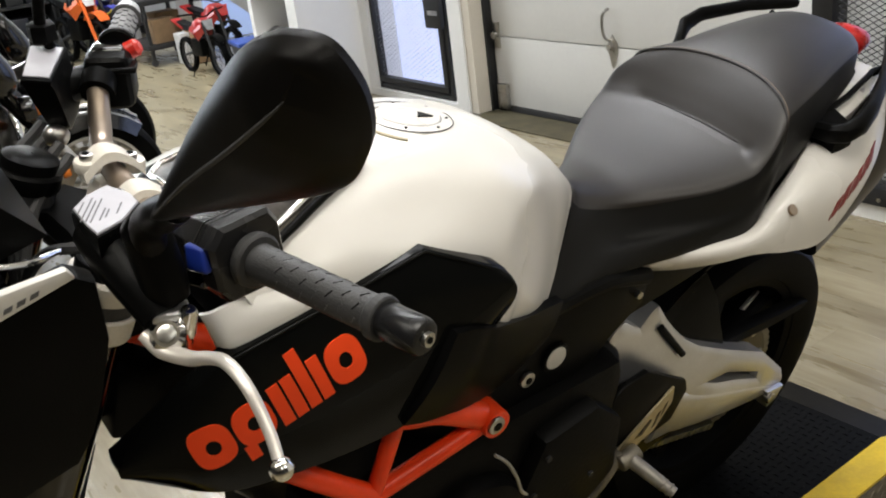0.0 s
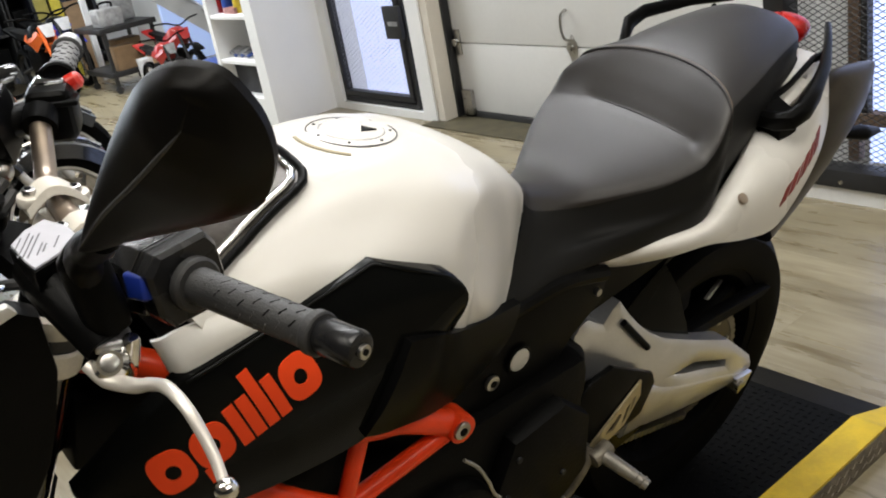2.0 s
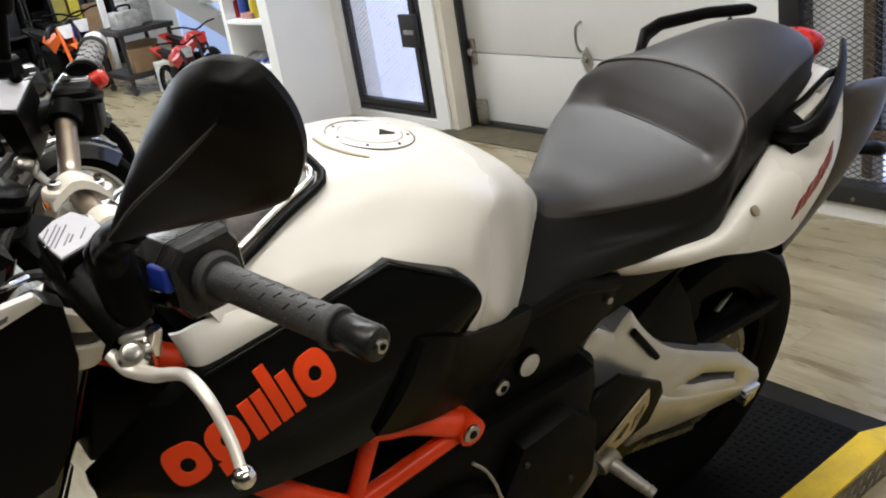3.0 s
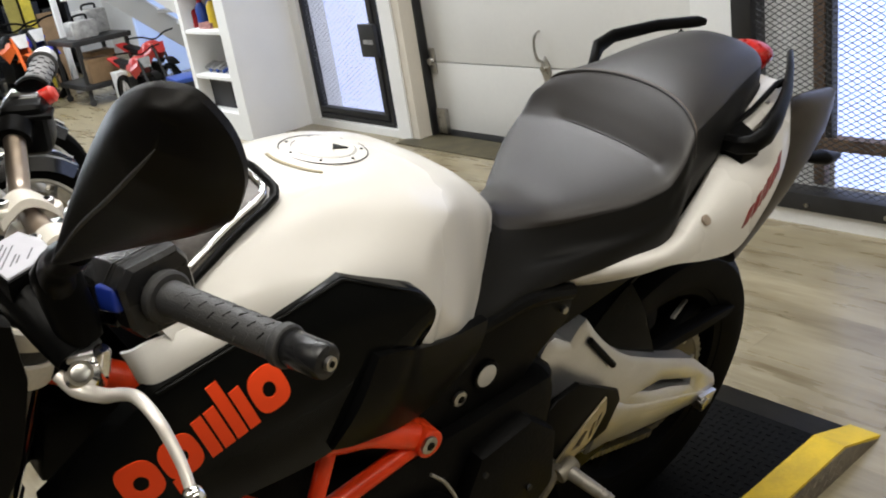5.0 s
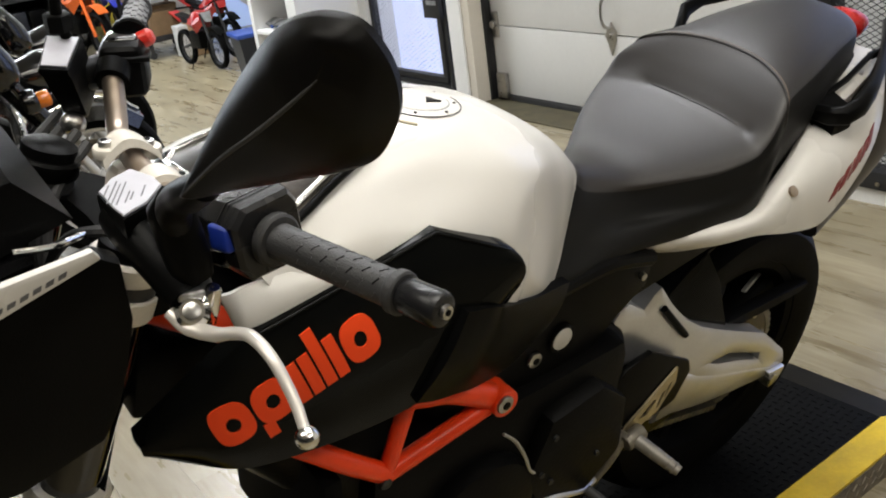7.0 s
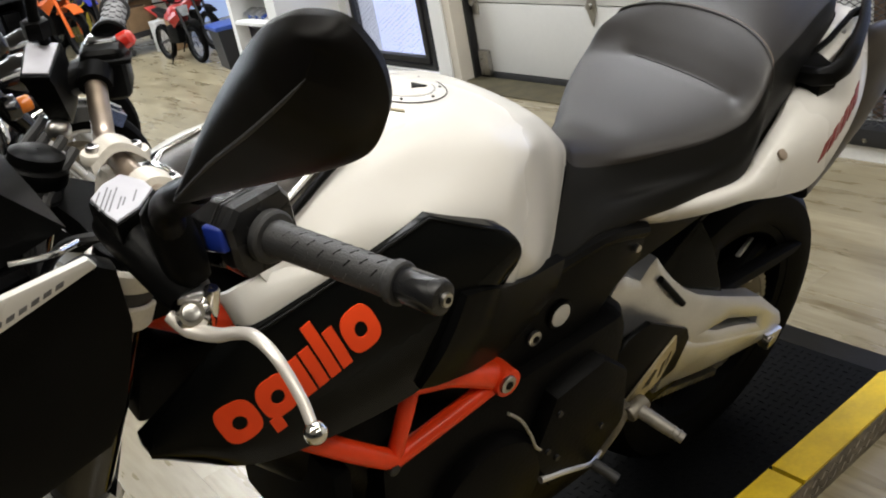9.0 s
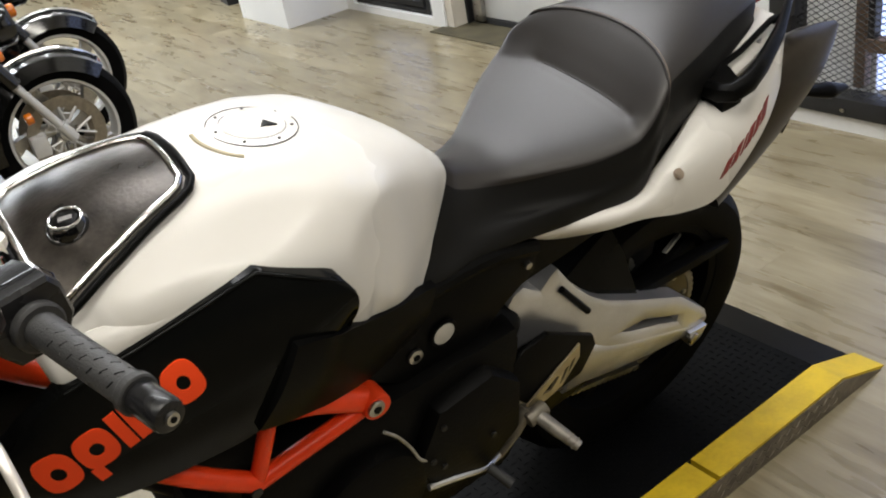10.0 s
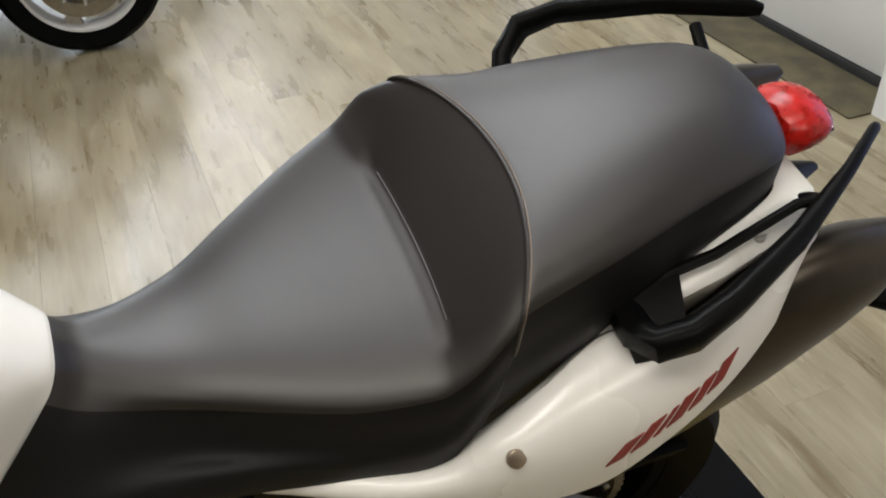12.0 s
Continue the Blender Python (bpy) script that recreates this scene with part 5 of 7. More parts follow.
def rear_wheel():
    c = Vector((1.29, 0.03, 0.372))
    R, w = 0.315, 0.088
    prof = [(R, 0), (R - 0.003, 0.4 * w), (R - 0.014, 0.75 * w), (R - 0.034, 0.98 * w), (R - 0.06, w), (R - 0.095, 0.86 * w), (R - 0.098, 0.6 * w), (R - 0.098, -0.6 * w), (R - 0.095, -0.86 * w), (R - 0.06, -w), (R - 0.034, -0.98 * w), (R - 0.014, -0.75 * w), (R - 0.003, -0.4 * w)]
    wheel = bp("rear_wheel", spun(c, (0, 1, 0), [(0.035, -0.06), (0.035, 0.06), (0.02, 0.065), (0.02, -0.065)], 32), SATIN, "black rear wheel")
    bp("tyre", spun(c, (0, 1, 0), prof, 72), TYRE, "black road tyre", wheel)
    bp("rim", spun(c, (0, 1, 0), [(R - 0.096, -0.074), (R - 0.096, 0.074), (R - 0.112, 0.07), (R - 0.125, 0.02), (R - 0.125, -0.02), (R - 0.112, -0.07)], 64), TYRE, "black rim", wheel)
    for k in range(5):
        a = 2 * math.pi * k / 5 + 0.50
        rows = []
        for r, half, deep in ((0.03, 0.020, 0.030), (0.08, 0.017, 0.026), (0.14, 0.015, 0.022), (R - 0.118, 0.022, 0.026)):
            d, e = Vector((math.cos(a), 0, math.sin(a))), Vector((-math.sin(a), 0, math.cos(a)))
            rows.append([c + r * d + u * half * e + Vector((0, v * deep - 0.02, 0)) for u, v in ((-1, -0.6), (-0.6, -1), (0.6, -1), (1, -0.6), (1, 0.6), (0.6, 1), (-0.6, 1), (-1, 0.6))])
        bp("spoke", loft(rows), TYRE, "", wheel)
    teeth = 46
    hub = c + Vector((0.035, -0.068, -0.008))
    loop = [[hub + Vector((r * math.cos(math.pi * k / teeth), y, r * math.sin(math.pi * k / teeth))) for y, r in ((-0.003, 0.110), (-0.003, 0.126 if k % 2 else 0.121), (0.003, 0.126 if k % 2 else 0.121), (0.003, 0.110))] for k in range(2 * teeth)]
    sprocket = bp("sprocket", loft(loop + [loop[0]], True, False), GRIMY, "steel rear sprocket", wheel, angle=20)
    bp("sprocket_carrier", spun(hub, (0, 1, 0), [(0.110, -0.002), (0.110, 0.002), (0.05, 0.004), (0.05, -0.004)], 48), EXHM, "dark sprocket carrier", sprocket)
    for k in range(8):
        a = math.pi * k / 4 + 0.2
        bp("carrier_bolt", disc(hub + Vector((0.096 * math.cos(a), -0.003, 0.096 * math.sin(a))), (0, -1, 0), 0.006, 0.006, 10, 0.001), STEEL, "", sprocket)
    bp("brake_disc", spun(c + Vector((0, 0.07, 0)), (0, 1, 0), [(0.12, -0.002), (0.12, 0.002), (0.06, 0.002), (0.06, -0.002)], 48), EXHM, "dark steel brake disc", wheel)
    # bright strip laid on the spoke in place of its edge highlight
    bp("wheel_weight", obox((1.4235, 0.009, 0.4715), (0.019, 0, 0.0143), (0, 0.0045, -0.002), (-0.0015, 0.001, 0.002), 0.0008), SILVERP, "bright strip standing for the highlight on the spoke edge", wheel)
    bp("hugger", loft([[(c.x + (R + 0.018) * math.cos(a), y, c.z + (R + 0.018) * math.sin(a)) for y in (-0.045, -0.02, 0.03, 0.08, 0.105)] + [(c.x + (R + 0.01) * math.cos(a), y, c.z + (R + 0.01) * math.sin(a)) for y in (0.105, 0.08, 0.03, -0.02, -0.045)] for a in [radians(d) for d in range(75, 185, 10)]]), SATIN, "black rear hugger")
    # added black fill over the front half of the wheel, which reads as dark
    bp("hugger_skirt", loft([[Vector((c.x + r * math.cos(a), y, c.z + r * math.sin(a))) for r, y in ((R + 0.016, -0.047), (R - 0.04, -0.066), (R - 0.20, -0.070), (R - 0.20, -0.064), (R - 0.04, -0.060), (R + 0.010, -0.043))] for a in [radians(d) for d in range(112, 196, 6)]]), COWLB, "black sheet added beside the hugger to darken the wheel")
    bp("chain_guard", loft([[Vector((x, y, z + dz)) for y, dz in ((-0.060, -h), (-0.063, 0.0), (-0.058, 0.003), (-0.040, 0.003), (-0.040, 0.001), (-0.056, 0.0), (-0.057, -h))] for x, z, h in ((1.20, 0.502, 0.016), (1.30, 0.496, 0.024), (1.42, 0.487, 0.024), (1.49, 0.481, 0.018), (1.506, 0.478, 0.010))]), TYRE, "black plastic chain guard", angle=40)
    # added black sheet that keeps the openings of the wheel dark
    bp("heat_shield", plate([(1.06, 0.30), (1.08, 0.66), (1.30, 0.77), (1.50, 0.66), (1.588, 0.44), (1.588, 0.30), (1.55, 0.20), (1.28, 0.10)], 0.150, 0.156, 0.001), TYRE, "black sheet added behind the wheel to darken its openings")


rear_wheel()


def swingarm():
    out = [(0.938, 0.561), (0.935, 0.654), (0.948, 0.671), (0.964, 0.674), (0.982, 0.66), (0.998, 0.649), (1.005, 0.657), (1.014, 0.671), (1.027, 0.683), (1.048, 0.65), (1.067, 0.625), (1.095, 0.594), (1.131, 0.566), (1.18, 0.538), (1.23, 0.51), (1.341, 0.451), (1.428, 0.367), (1.44, 0.34), (1.415, 0.32), (1.348, 0.326), (1.26, 0.343), (1.18, 0.362), (1.124, 0.376), (1.088, 0.382), (1.041, 0.384), (1.002, 0.381), (0.964, 0.384), (0.933, 0.457), (0.933, 0.509)]
    hole = [(1.178, 0.462), (1.238, 0.456), (1.345, 0.402), (1.345, 0.384), (1.275, 0.418), (1.209, 0.444)]
    for s in (-1, 1):
        a, b = (-0.090, -0.056) if s < 0 else (0.10, 0.13)
        bm = plate(out, a, b, 0.0, [hole])
        face_y = a if s < 0 else b
        sel = [f for f in bm.faces if abs(f.calc_center_median().y - face_y) < 1e-4]
        bmesh.ops.inset_region(bm, faces=sel, thickness=0.010, depth=0.007, use_even_offset=True)
        bmesh.ops.triangulate(bm, faces=bm.faces)
        for v in bm.verts:
            t = min(1.0, max(0.0, (1.16 - v.co.x) / 0.20))
            v.co.y -= s * 0.028 * t * t * (3 - 2 * t)
        sw = bp("swingarm_beam", bm, ALU, "grey cast aluminium swingarm", angle=40)
        crest = smooth_path([(1.075, 0, 0.500), (1.150, 0, 0.456), (1.209, 0, 0.428), (1.290, 0, 0.394), (1.350, 0, 0.368), (1.398, 0, 0.343)], 4)
        foot = smooth_path([(1.050, 0, 0.386), (1.124, 0, 0.377), (1.180, 0, 0.363), (1.260, 0, 0.344), (1.348, 0, 0.327), (1.394, 0, 0.323)], 4)
        flank = []
        for p, q in zip(crest, foot):
            line = [p.lerp(q, t) + Vector((0, s * (o - (0.0 if s < 0 else -0.028)), 0)) for t, o in ((0, 0.092), (0.06, 0.097), (0.16, 0.0985), (0.5, 0.096), (0.92, 0.090), (1.0, 0.085))]
            flank.append(line + [v - Vector((0, s * 0.006, 0)) for v in line[::-1]])
        bp("lower_flank", loft(flank), ALU, "", sw, angle=50)
        mid_y = -0.062 if s < 0 else 0.104
        # black plate set behind the slot to give the hole its shade
        bp("slot_back", plate([(1.16, 0.475), (1.24, 0.468), (1.36, 0.405), (1.36, 0.375), (1.27, 0.405), (1.19, 0.435)], mid_y, mid_y + 0.004), TYRE, "black plate in the slot, standing for its shade", sw)
        bp("slot_insert", tube([(1.027, -0.081 if s < 0 else 0.10, 0.648), (1.083, -0.092 if s < 0 else 0.12, 0.575)], 0.006, 10, smooth=False), SATIN, "dark slot", sw)
        yy = -0.102 if s < 0 else 0.142
        bp("chain_adjuster", plate([(1.372, 0.345), (1.426, 0.338), (1.412, 0.308), (1.385, 0.300)], yy + s * 0.004, yy - s * 0.02, 0.003), ALU, "aluminium chain adjuster", sw)
        bp("axle_nut", disc((1.385, yy - 0.002 * -s, 0.325), (0, 1, 0), 0.013, 0.014, 6, 0.001), STEEL, "steel axle nut", sw)
    chain = bmesh.new()
    n = 60
    for k in range(n):
        t = k / n
        for (x0, z0), (x1, z1) in (((0.86, 0.50), (1.29, 0.475)), ((0.86, 0.40), (1.29, 0.268))):
            x, z = x0 + (x1 - x0) * t, z0 + (z1 - z0) * t
            add_box(chain, x, -0.062 + (0.002 if k % 2 else 0), z - 0.006, x + 0.0085, -0.050 + (0.002 if k % 2 else 0), z + 0.006)
    tagged(bp("drive_chain", chain, STEEL, "steel drive chain"), kind="stuff")
    bp("heel_cover", plate([(0.905, 0.585), (0.925, 0.600), (0.976, 0.606), (1.082, 0.534), (1.091, 0.508), (1.064, 0.455), (0.96, 0.44), (0.91, 0.50)], -0.112, -0.1005, 0.004), SATIN, "black heel cover")
    heel = [(1.043, 0.545), (1.046, 0.512), (1.012, 0.466), (0.962, 0.452), (0.930, 0.462), (0.936, 0.474), (1.005, 0.520)]
    holes = [[(0.965, 0.474), (0.985, 0.472), (1.003, 0.496), (0.996, 0.500)], [(1.005, 0.474), (1.012, 0.478), (1.022, 0.508), (1.013, 0.503)], [(1.022, 0.489), (1.028, 0.496), (1.036, 0.520), (1.028, 0.514)]]
    bp("heel_guard", plate(heel, -0.118, -0.114, 0.0, holes), GOLDA, "worn gold alloy heel guard")
    rs = bp("rearset", tube([(0.932, -0.118, 0.470), (0.912, -0.122, 0.445), (0.896, -0.122, 0.42), (0.872, -0.12, 0.395)], [0.012, 0.011, 0.009, 0.008], 12), GRIMY, "aluminium footpeg bracket")
    bp("peg_knuckle", disc((0.940, -0.132, 0.462), (1, 0, 0.2), 0.014, 0.04, 16, 0.003), GRIMY, "", rs)
    peg = bp("footpeg", tube([(0.940, -0.140, 0.462), (0.950, -0.175, 0.452), (0.962, -0.212, 0.440)], [0.012, 0.0115, 0.009], 12), PEGM, "ribbed aluminium footpeg", rs)
    for k in range(7):
        t = (k + 0.7) / 7.5
        p = Vector((0.940, -0.140, 0.462)).lerp(Vector((0.962, -0.212, 0.440)), t)
        bp("peg_rib", ring(p, (0.25, -1, -0.25), 0.0102, 0.0014, 16, 6), PEGM, "", peg)
    sl = bp("shift_lever", tube([(0.872, -0.122, 0.40), (0.828, -0.138, 0.42), (0.76, -0.142, 0.454), (0.717, -0.140, 0.468)], 0.0055, 10), ALU, "aluminium gear lever")
    bp("lever_rubber", tube([(0.836, -0.140, 0.416), (0.850, -0.180, 0.402)], 0.009, 12, smooth=False), RUBBER, "black rubber lever tip", sl)
    bp("side_stand", tube([(0.66, -0.10, 0.34), (0.68, -0.19, 0.18), (0.70, -0.262, 0.015)], [0.013, 0.012, 0.011], 12), SATIN, "black side stand")


swingarm()


def front_end():
    ax = Vector((0.40, 0, 1)).normalized()

    def fork_at(y, z):
        return Vector((0.213 - 0.43 * (1.035 - z), y, z))

    for s in (-1, 1):
        y = s * 0.102
        leg = bp("fork_leg", tube([fork_at(y, 1.075), fork_at(y, 0.76)], 0.0265, 24, smooth=False), GLOSS, "black upside-down fork leg")
        bp("fork_slider", tube([fork_at(y, 0.76), fork_at(y, 0.36)], 0.0215, 18, smooth=False), STEEL, "", leg)
        bp("fork_ring", spun(fork_at(y, 1.052), ax, [(0.025, -0.014), (0.031, -0.014), (0.0325, -0.011), (0.0325, 0.007), (0.031, 0.009), (0.025, 0.009)], 36), CLAMPW if s < 0 else SATIN, "cream clamp ring" if s < 0 else "black clamp ring", leg)
        bp("fork_ring", spun(fork_at(y, 1.0655), ax, [(0.025, -0.006), (0.029, -0.006), (0.029, 0.007), (0.025, 0.007)], 36), RUBBER, "black band", leg)
        bp("fork_ring", spun(fork_at(y, 1.079), ax, [(0.018, -0.008), (0.030, -0.008), (0.0315, -0.005), (0.0315, 0.008), (0.029, 0.011), (0.018, 0.011)], 36), CLAMPW if s < 0 else SATIN, "cream clamp ring" if s < 0 else "black clamp ring", leg)
        bp("fork_cap", spun(fork_at(y, 1.095), ax, [(0.001, -0.01), (0.026, -0.01), (0.026, 0.004), (0.018, 0.008), (0.001, 0.008)], 24), SATIN, "black fork cap", leg)
        bp("lower_clamp", spun(fork_at(y, 0.858), ax, [(0.0265, -0.026), (0.036, -0.026), (0.0375, -0.022), (0.0375, 0.010), (0.035, 0.016), (0.0265, 0.016)], 36), CLAMPW, "cream lower clamp", leg)
        bp("clamp_bolt", disc(fork_at(y, 0.848) + Vector((0.036, -0.006, 0.004)), (0.3, -1, 0), 0.006, 0.012, 12, 0.001), STEEL, "", leg)
        bp("clamp_bolt", disc(fork_at(y, 0.836) + Vector((0.036, -0.006, 0.0)), (0.3, -1, 0), 0.006, 0.012, 12, 0.001), STEEL, "", leg)
    bp("lower_yoke", loft([[(0.15, -0.125, 0.835), (0.19, -0.05, 0.835), (0.19, 0.05, 0.835), (0.15, 0.125, 0.835), (0.125, 0.07, 0.835), (0.125, -0.07, 0.835)], [(0.165, -0.125, 0.865), (0.205, -0.05, 0.865), (0.205, 0.05, 0.865), (0.165, 0.125, 0.865), (0.14, 0.07, 0.865), (0.14, -0.07, 0.865)]]), SATIN, "black lower yoke")
    bp("top_yoke", loft([[(0.262, -0.125, 1.032), (0.305, -0.055, 1.030), (0.312, 0, 1.030), (0.305, 0.055, 1.030), (0.262, 0.125, 1.032), (0.222, 0.125, 1.036), (0.236, 0.03, 1.036), (0.236, -0.03, 1.036), (0.222, -0.125, 1.036)], [(0.268, -0.122, 1.050), (0.310, -0.055, 1.050), (0.316, 0, 1.050), (0.310, 0.055, 1.050), (0.268, 0.122, 1.050), (0.230, 0.122, 1.053), (0.242, 0.03, 1.053), (0.242, -0.03, 1.053), (0.230, -0.122, 1.053)]]), SATIN, "black cast top yoke")
    bp("stem_nut", disc((0.282, 0.0, 1.054), (0.4, 0, 1), 0.014, 0.008, 6, 0.002), SATIN, "black stem nut")
    bar = [(0.305, -0.235, 1.152), (0.299, -0.17, 1.146), (0.291, -0.10, 1.120), (0.292, -0.045, 1.101), (0.296, 0.03, 1.094), (0.305, 0.098, 1.086), (0.316, 0.130, 1.094), (0.327, 0.158, 1.109), (0.337, 0.180, 1.121), (0.362, 0.212, 1.132), (0.40, 0.270, 1.132)]
    bp("handlebar", tube(bar, 0.0112, 20), BRONZE, "bronze anodised handlebar tube")
    for s in (-1, 1):
        y = s * 0.040
        riser = bp("bar_riser", loft([[(0.256, y - 0.020, 1.045), (0.318, y - 0.020, 1.045), (0.318, y + 0.020, 1.045), (0.256, y + 0.020, 1.045)], [(0.264, y - 0.018, 1.072), (0.316, y - 0.018, 1.072), (0.316, y + 0.018, 1.072), (0.264, y + 0.018, 1.072)], [(0.268, y - 0.017, 1.098), (0.320, y - 0.017, 1.094), (0.320, y + 0.017, 1.094), (0.268, y + 0.017, 1.098)]]), CLAMPW, "cream cast bar riser", sub=1, angle=70)
        arch = [(0.266, y, 1.101), (0.276, y, 1.110), (0.288, y, 1.1165), (0.300, y, 1.1145), (0.312, y, 1.105), (0.321, y, 1.093)]
        bp("bar_cap", loft([[Vector(p) + Vector((0, dy, dz)) for dy, dz in ((-0.015, -0.004), (-0.012, 0.004), (0.012, 0.004), (0.015, -0.004))] for p in smooth_path(arch, 4)]), CLAMPW, "cream bar cap", riser, angle=50)
        for dx, dz in ((0.274, 1.112), (0.314, 1.101)):
            bp("cap_eye", disc((dx, y, dz - 0.004), (0.1, 0, 1), 0.0125, 0.012, 20, 0.003), CLAMPW, "", riser)
            bp("clamp_bolt", disc((dx, y, dz + 0.004), (0.1, 0, 1), 0.0062, 0.008, 14, 0.001), STEEL, "steel clamp bolt", riser)
            bp("bolt_socket", disc((dx, y, dz + 0.0085), (0.1, 0, 1), 0.0032, 0.001, 6), SATIN, "", riser)
    # clutch side
    g0, g1 = Vector((0.304, -0.238, 1.151)), Vector((0.3317, -0.3555, 1.1634))
    d = (g1 - g0).normalized()
    grip = bp("left_grip", tube([g0, g0 + 0.3 * (g1 - g0), g1], [0.0140, 0.0134, 0.0131], 28), GRIP, "grey-black ribbed rubber grip")
    bp("grip_flange", tube([g0 - 0.005 * d, g0 - 0.003 * d, g0 + 0.003 * d, g0 + 0.005 * d], [0.0185, 0.0205, 0.0205, 0.0185], 28, smooth=False), RUBBER, "", grip)
    bp("grip_flange", tube([g1 - 0.005 * d, g1 - 0.003 * d, g1 + 0.003 * d, g1 + 0.004 * d], [0.0142, 0.0156, 0.0156, 0.0142], 28, smooth=False), RUBBER, "", grip)
    up = Vector((0, 0, 1))
    sidev = d.cross(up).normalized()
    upv = sidev.cross(d).normalized()
    for k in range(9):
        for a in range(8):
            an = 2 * math.pi * (a + 0.5 * (k % 2)) / 8
            n = math.cos(an) * sidev + math.sin(an) * upv
            p = g0.lerp(g1, (k + 1.0) / 10) + 0.0128 * n
            t = n.cross(d)
            bp("grip_groove", tube([p - 0.0028 * t - 0.0018 * d, p + 0.0028 * t + 0.0018 * d], 0.0008, 4, smooth=False), SATIN if n.z > 0.55 else GRIP, "", grip)
    bp("bar_end", tube([g1 + 0.004 * d, g1 + 0.006 * d, g1 + 0.034 * d, g1 + 0.037 * d, g1 + 0.038 * d], [0.0115, 0.0127, 0.0127, 0.0115, 0.009], 28, smooth=False), BAREND, "black bar end weight")
    bp("bar_end_screw", disc(g1 + 0.0395 * d, d, 0.005, 0.003, 12), STEEL, "steel bar end screw")
    bp("bar_end_socket", disc(g1 + 0.0413 * d, d, 0.0025, 0.001, 6), SATIN, "")
    a, b, w = frame_of(d)
    sc = g0 - 0.027 * d
    sw = bp("switch_housing", loft([[sc + k * a + r * (x * b + z * w) for x, z in ((-0.022, -0.030), (0.020, -0.034), (0.034, -0.010), (0.032, 0.020), (0.024, 0.033), (-0.022, 0.034), (-0.034, 0.022), (-0.032, -0.014))] for k, r in ((-0.030, 0.62), (-0.026, 0.84), (-0.010, 0.92), (0.012, 0.95), (0.019, 0.93), (0.0225, 0.84))]), BAREND, "black switch housing", angle=28)
    bp("housing_seam", tube([sc + 0.006 * a + 1.0 * (x * b + z * w) for x, z in ((-0.0335, 0.022), (-0.022, 0.0335), (0.024, 0.0325), (0.032, 0.02), (0.0335, -0.010))], 0.0008, 5, smooth=False), GLOSS, "", sw)
    n = Vector((-0.80, -0.45, 0.30)).normalized()
    e1 = Vector((0, 0, 1)).cross(n).normalized()
    e2 = n.cross(e1)
    bp("blue_switch", obox((0.268, -0.226, 1.160), 0.0085 * e1, 0.0092 * e2 - 0.0025 * e1, 0.006 * n, 0.003), BLUEP, "blue switch button", sw)
    bp("switch_rocker", obox((0.270, -0.214, 1.136), 0.010 * e1, 0.006 * e2, 0.006 * n, 0.002), GLOSS, "", sw)
    perch = bp("clutch_master", tube([(0.222, -0.150, 1.158), (0.224, -0.170, 1.153), (0.230, -0.208, 1.138), (0.234, -0.232, 1.126)], [0.0165, 0.018, 0.0165, 0.014], 20), SATIN, "black clutch master cylinder")
    cap = [(0.212, -0.145), (0.2125, -0.172), (0.2145, -0.186), (0.235, -0.178), (0.253, -0.161), (0.2525, -0.146), (0.243, -0.126), (0.226, -0.132)]
    cc = Vector((0.231, -0.156))
    body = [[(cc.x + (x - cc.x) * k, cc.y + (y - cc.y) * k, z) for x, y in cap] for k, z in ((0.72, 1.135), (0.9, 1.150), (1.08, 1.160), (1.10, 1.172), (1.06, 1.1755), (0.99, 1.1765))]
    bp("reservoir", loft(body), SATIN, "black fluid reservoir", perch, angle=40)
    lab = bp("reservoir_label", loft([[(cc.x + (x - cc.x) * k, cc.y + (y - cc.y) * k, z) for x, y in cap] for k, z in ((1.0, 1.1762), (1.0, 1.1775), (0.97, 1.1782))]), LABEL, "silver-grey printed reservoir cap", perch, angle=30)
    lx, ly = Vector((0.55, 0.83)).normalized(), Vector((0.83, -0.55)).normalized()
    for k, (q, w0, w1) in enumerate(((-0.0165, -0.010, 0.006), (-0.012, -0.020, 0.012), (-0.0085, -0.020, 0.008), (-0.005, -0.021, 0.011), (0.0005, -0.018, -0.002), (0.0035, -0.014, -0.003), (0.010, -0.009, 0.006))):
        m = cc + q * ly
        bp("print_bar", obox((*(m + (w0 + w1) / 2 * lx), 1.1783), (*((w1 - w0) / 2 * lx), 0), (*(0.0005 * ly), 0), (0, 0, 0.0003)), INK, "", lab)
    bp("bar_strap", obox((0.276, -0.186, 1.146), (0.020, 0, 0.002), (0, 0.010, 0), (0, 0, 0.014), 0.004), SATIN, "black perch strap", perch)
    piv = Vector((0.234, -0.241, 1.116))
    lever = bp("clutch_lever", tube([(0.219, -0.232, 1.119), (0.226, -0.247, 1.112), (0.236, -0.270, 1.116), (0.240, -0.292, 1.130), (0.2425, -0.316, 1.142), (0.244, -0.342, 1.139), (0.244, -0.366, 1.123), (0.2415, -0.381, 1.112)], [0.005, 0.0068, 0.0060, 0.0051, 0.0046, 0.0042, 0.0039, 0.0037], 14, 0.85), LEVERS, "silver clutch lever with ball end")
    bb = bmesh.new()
    bmesh.ops.create_uvsphere(bb, u_segments=20, v_segments=12, radius=0.0078)
    bb.transform(Matrix.Translation((0.241, -0.385, 1.109)))
    bp("lever_ball", bb, CHROME, "bright ball end", lever)
    bp("lever_pivot", spun(piv, (-0.35, -0.55, 0.75), [(0.001, 0.011), (0.009, 0.011), (0.0125, 0.008), (0.0135, 0.002), (0.0135, -0.014), (0.001, -0.014)], 28), CHROME, "bright lever pivot", lever)
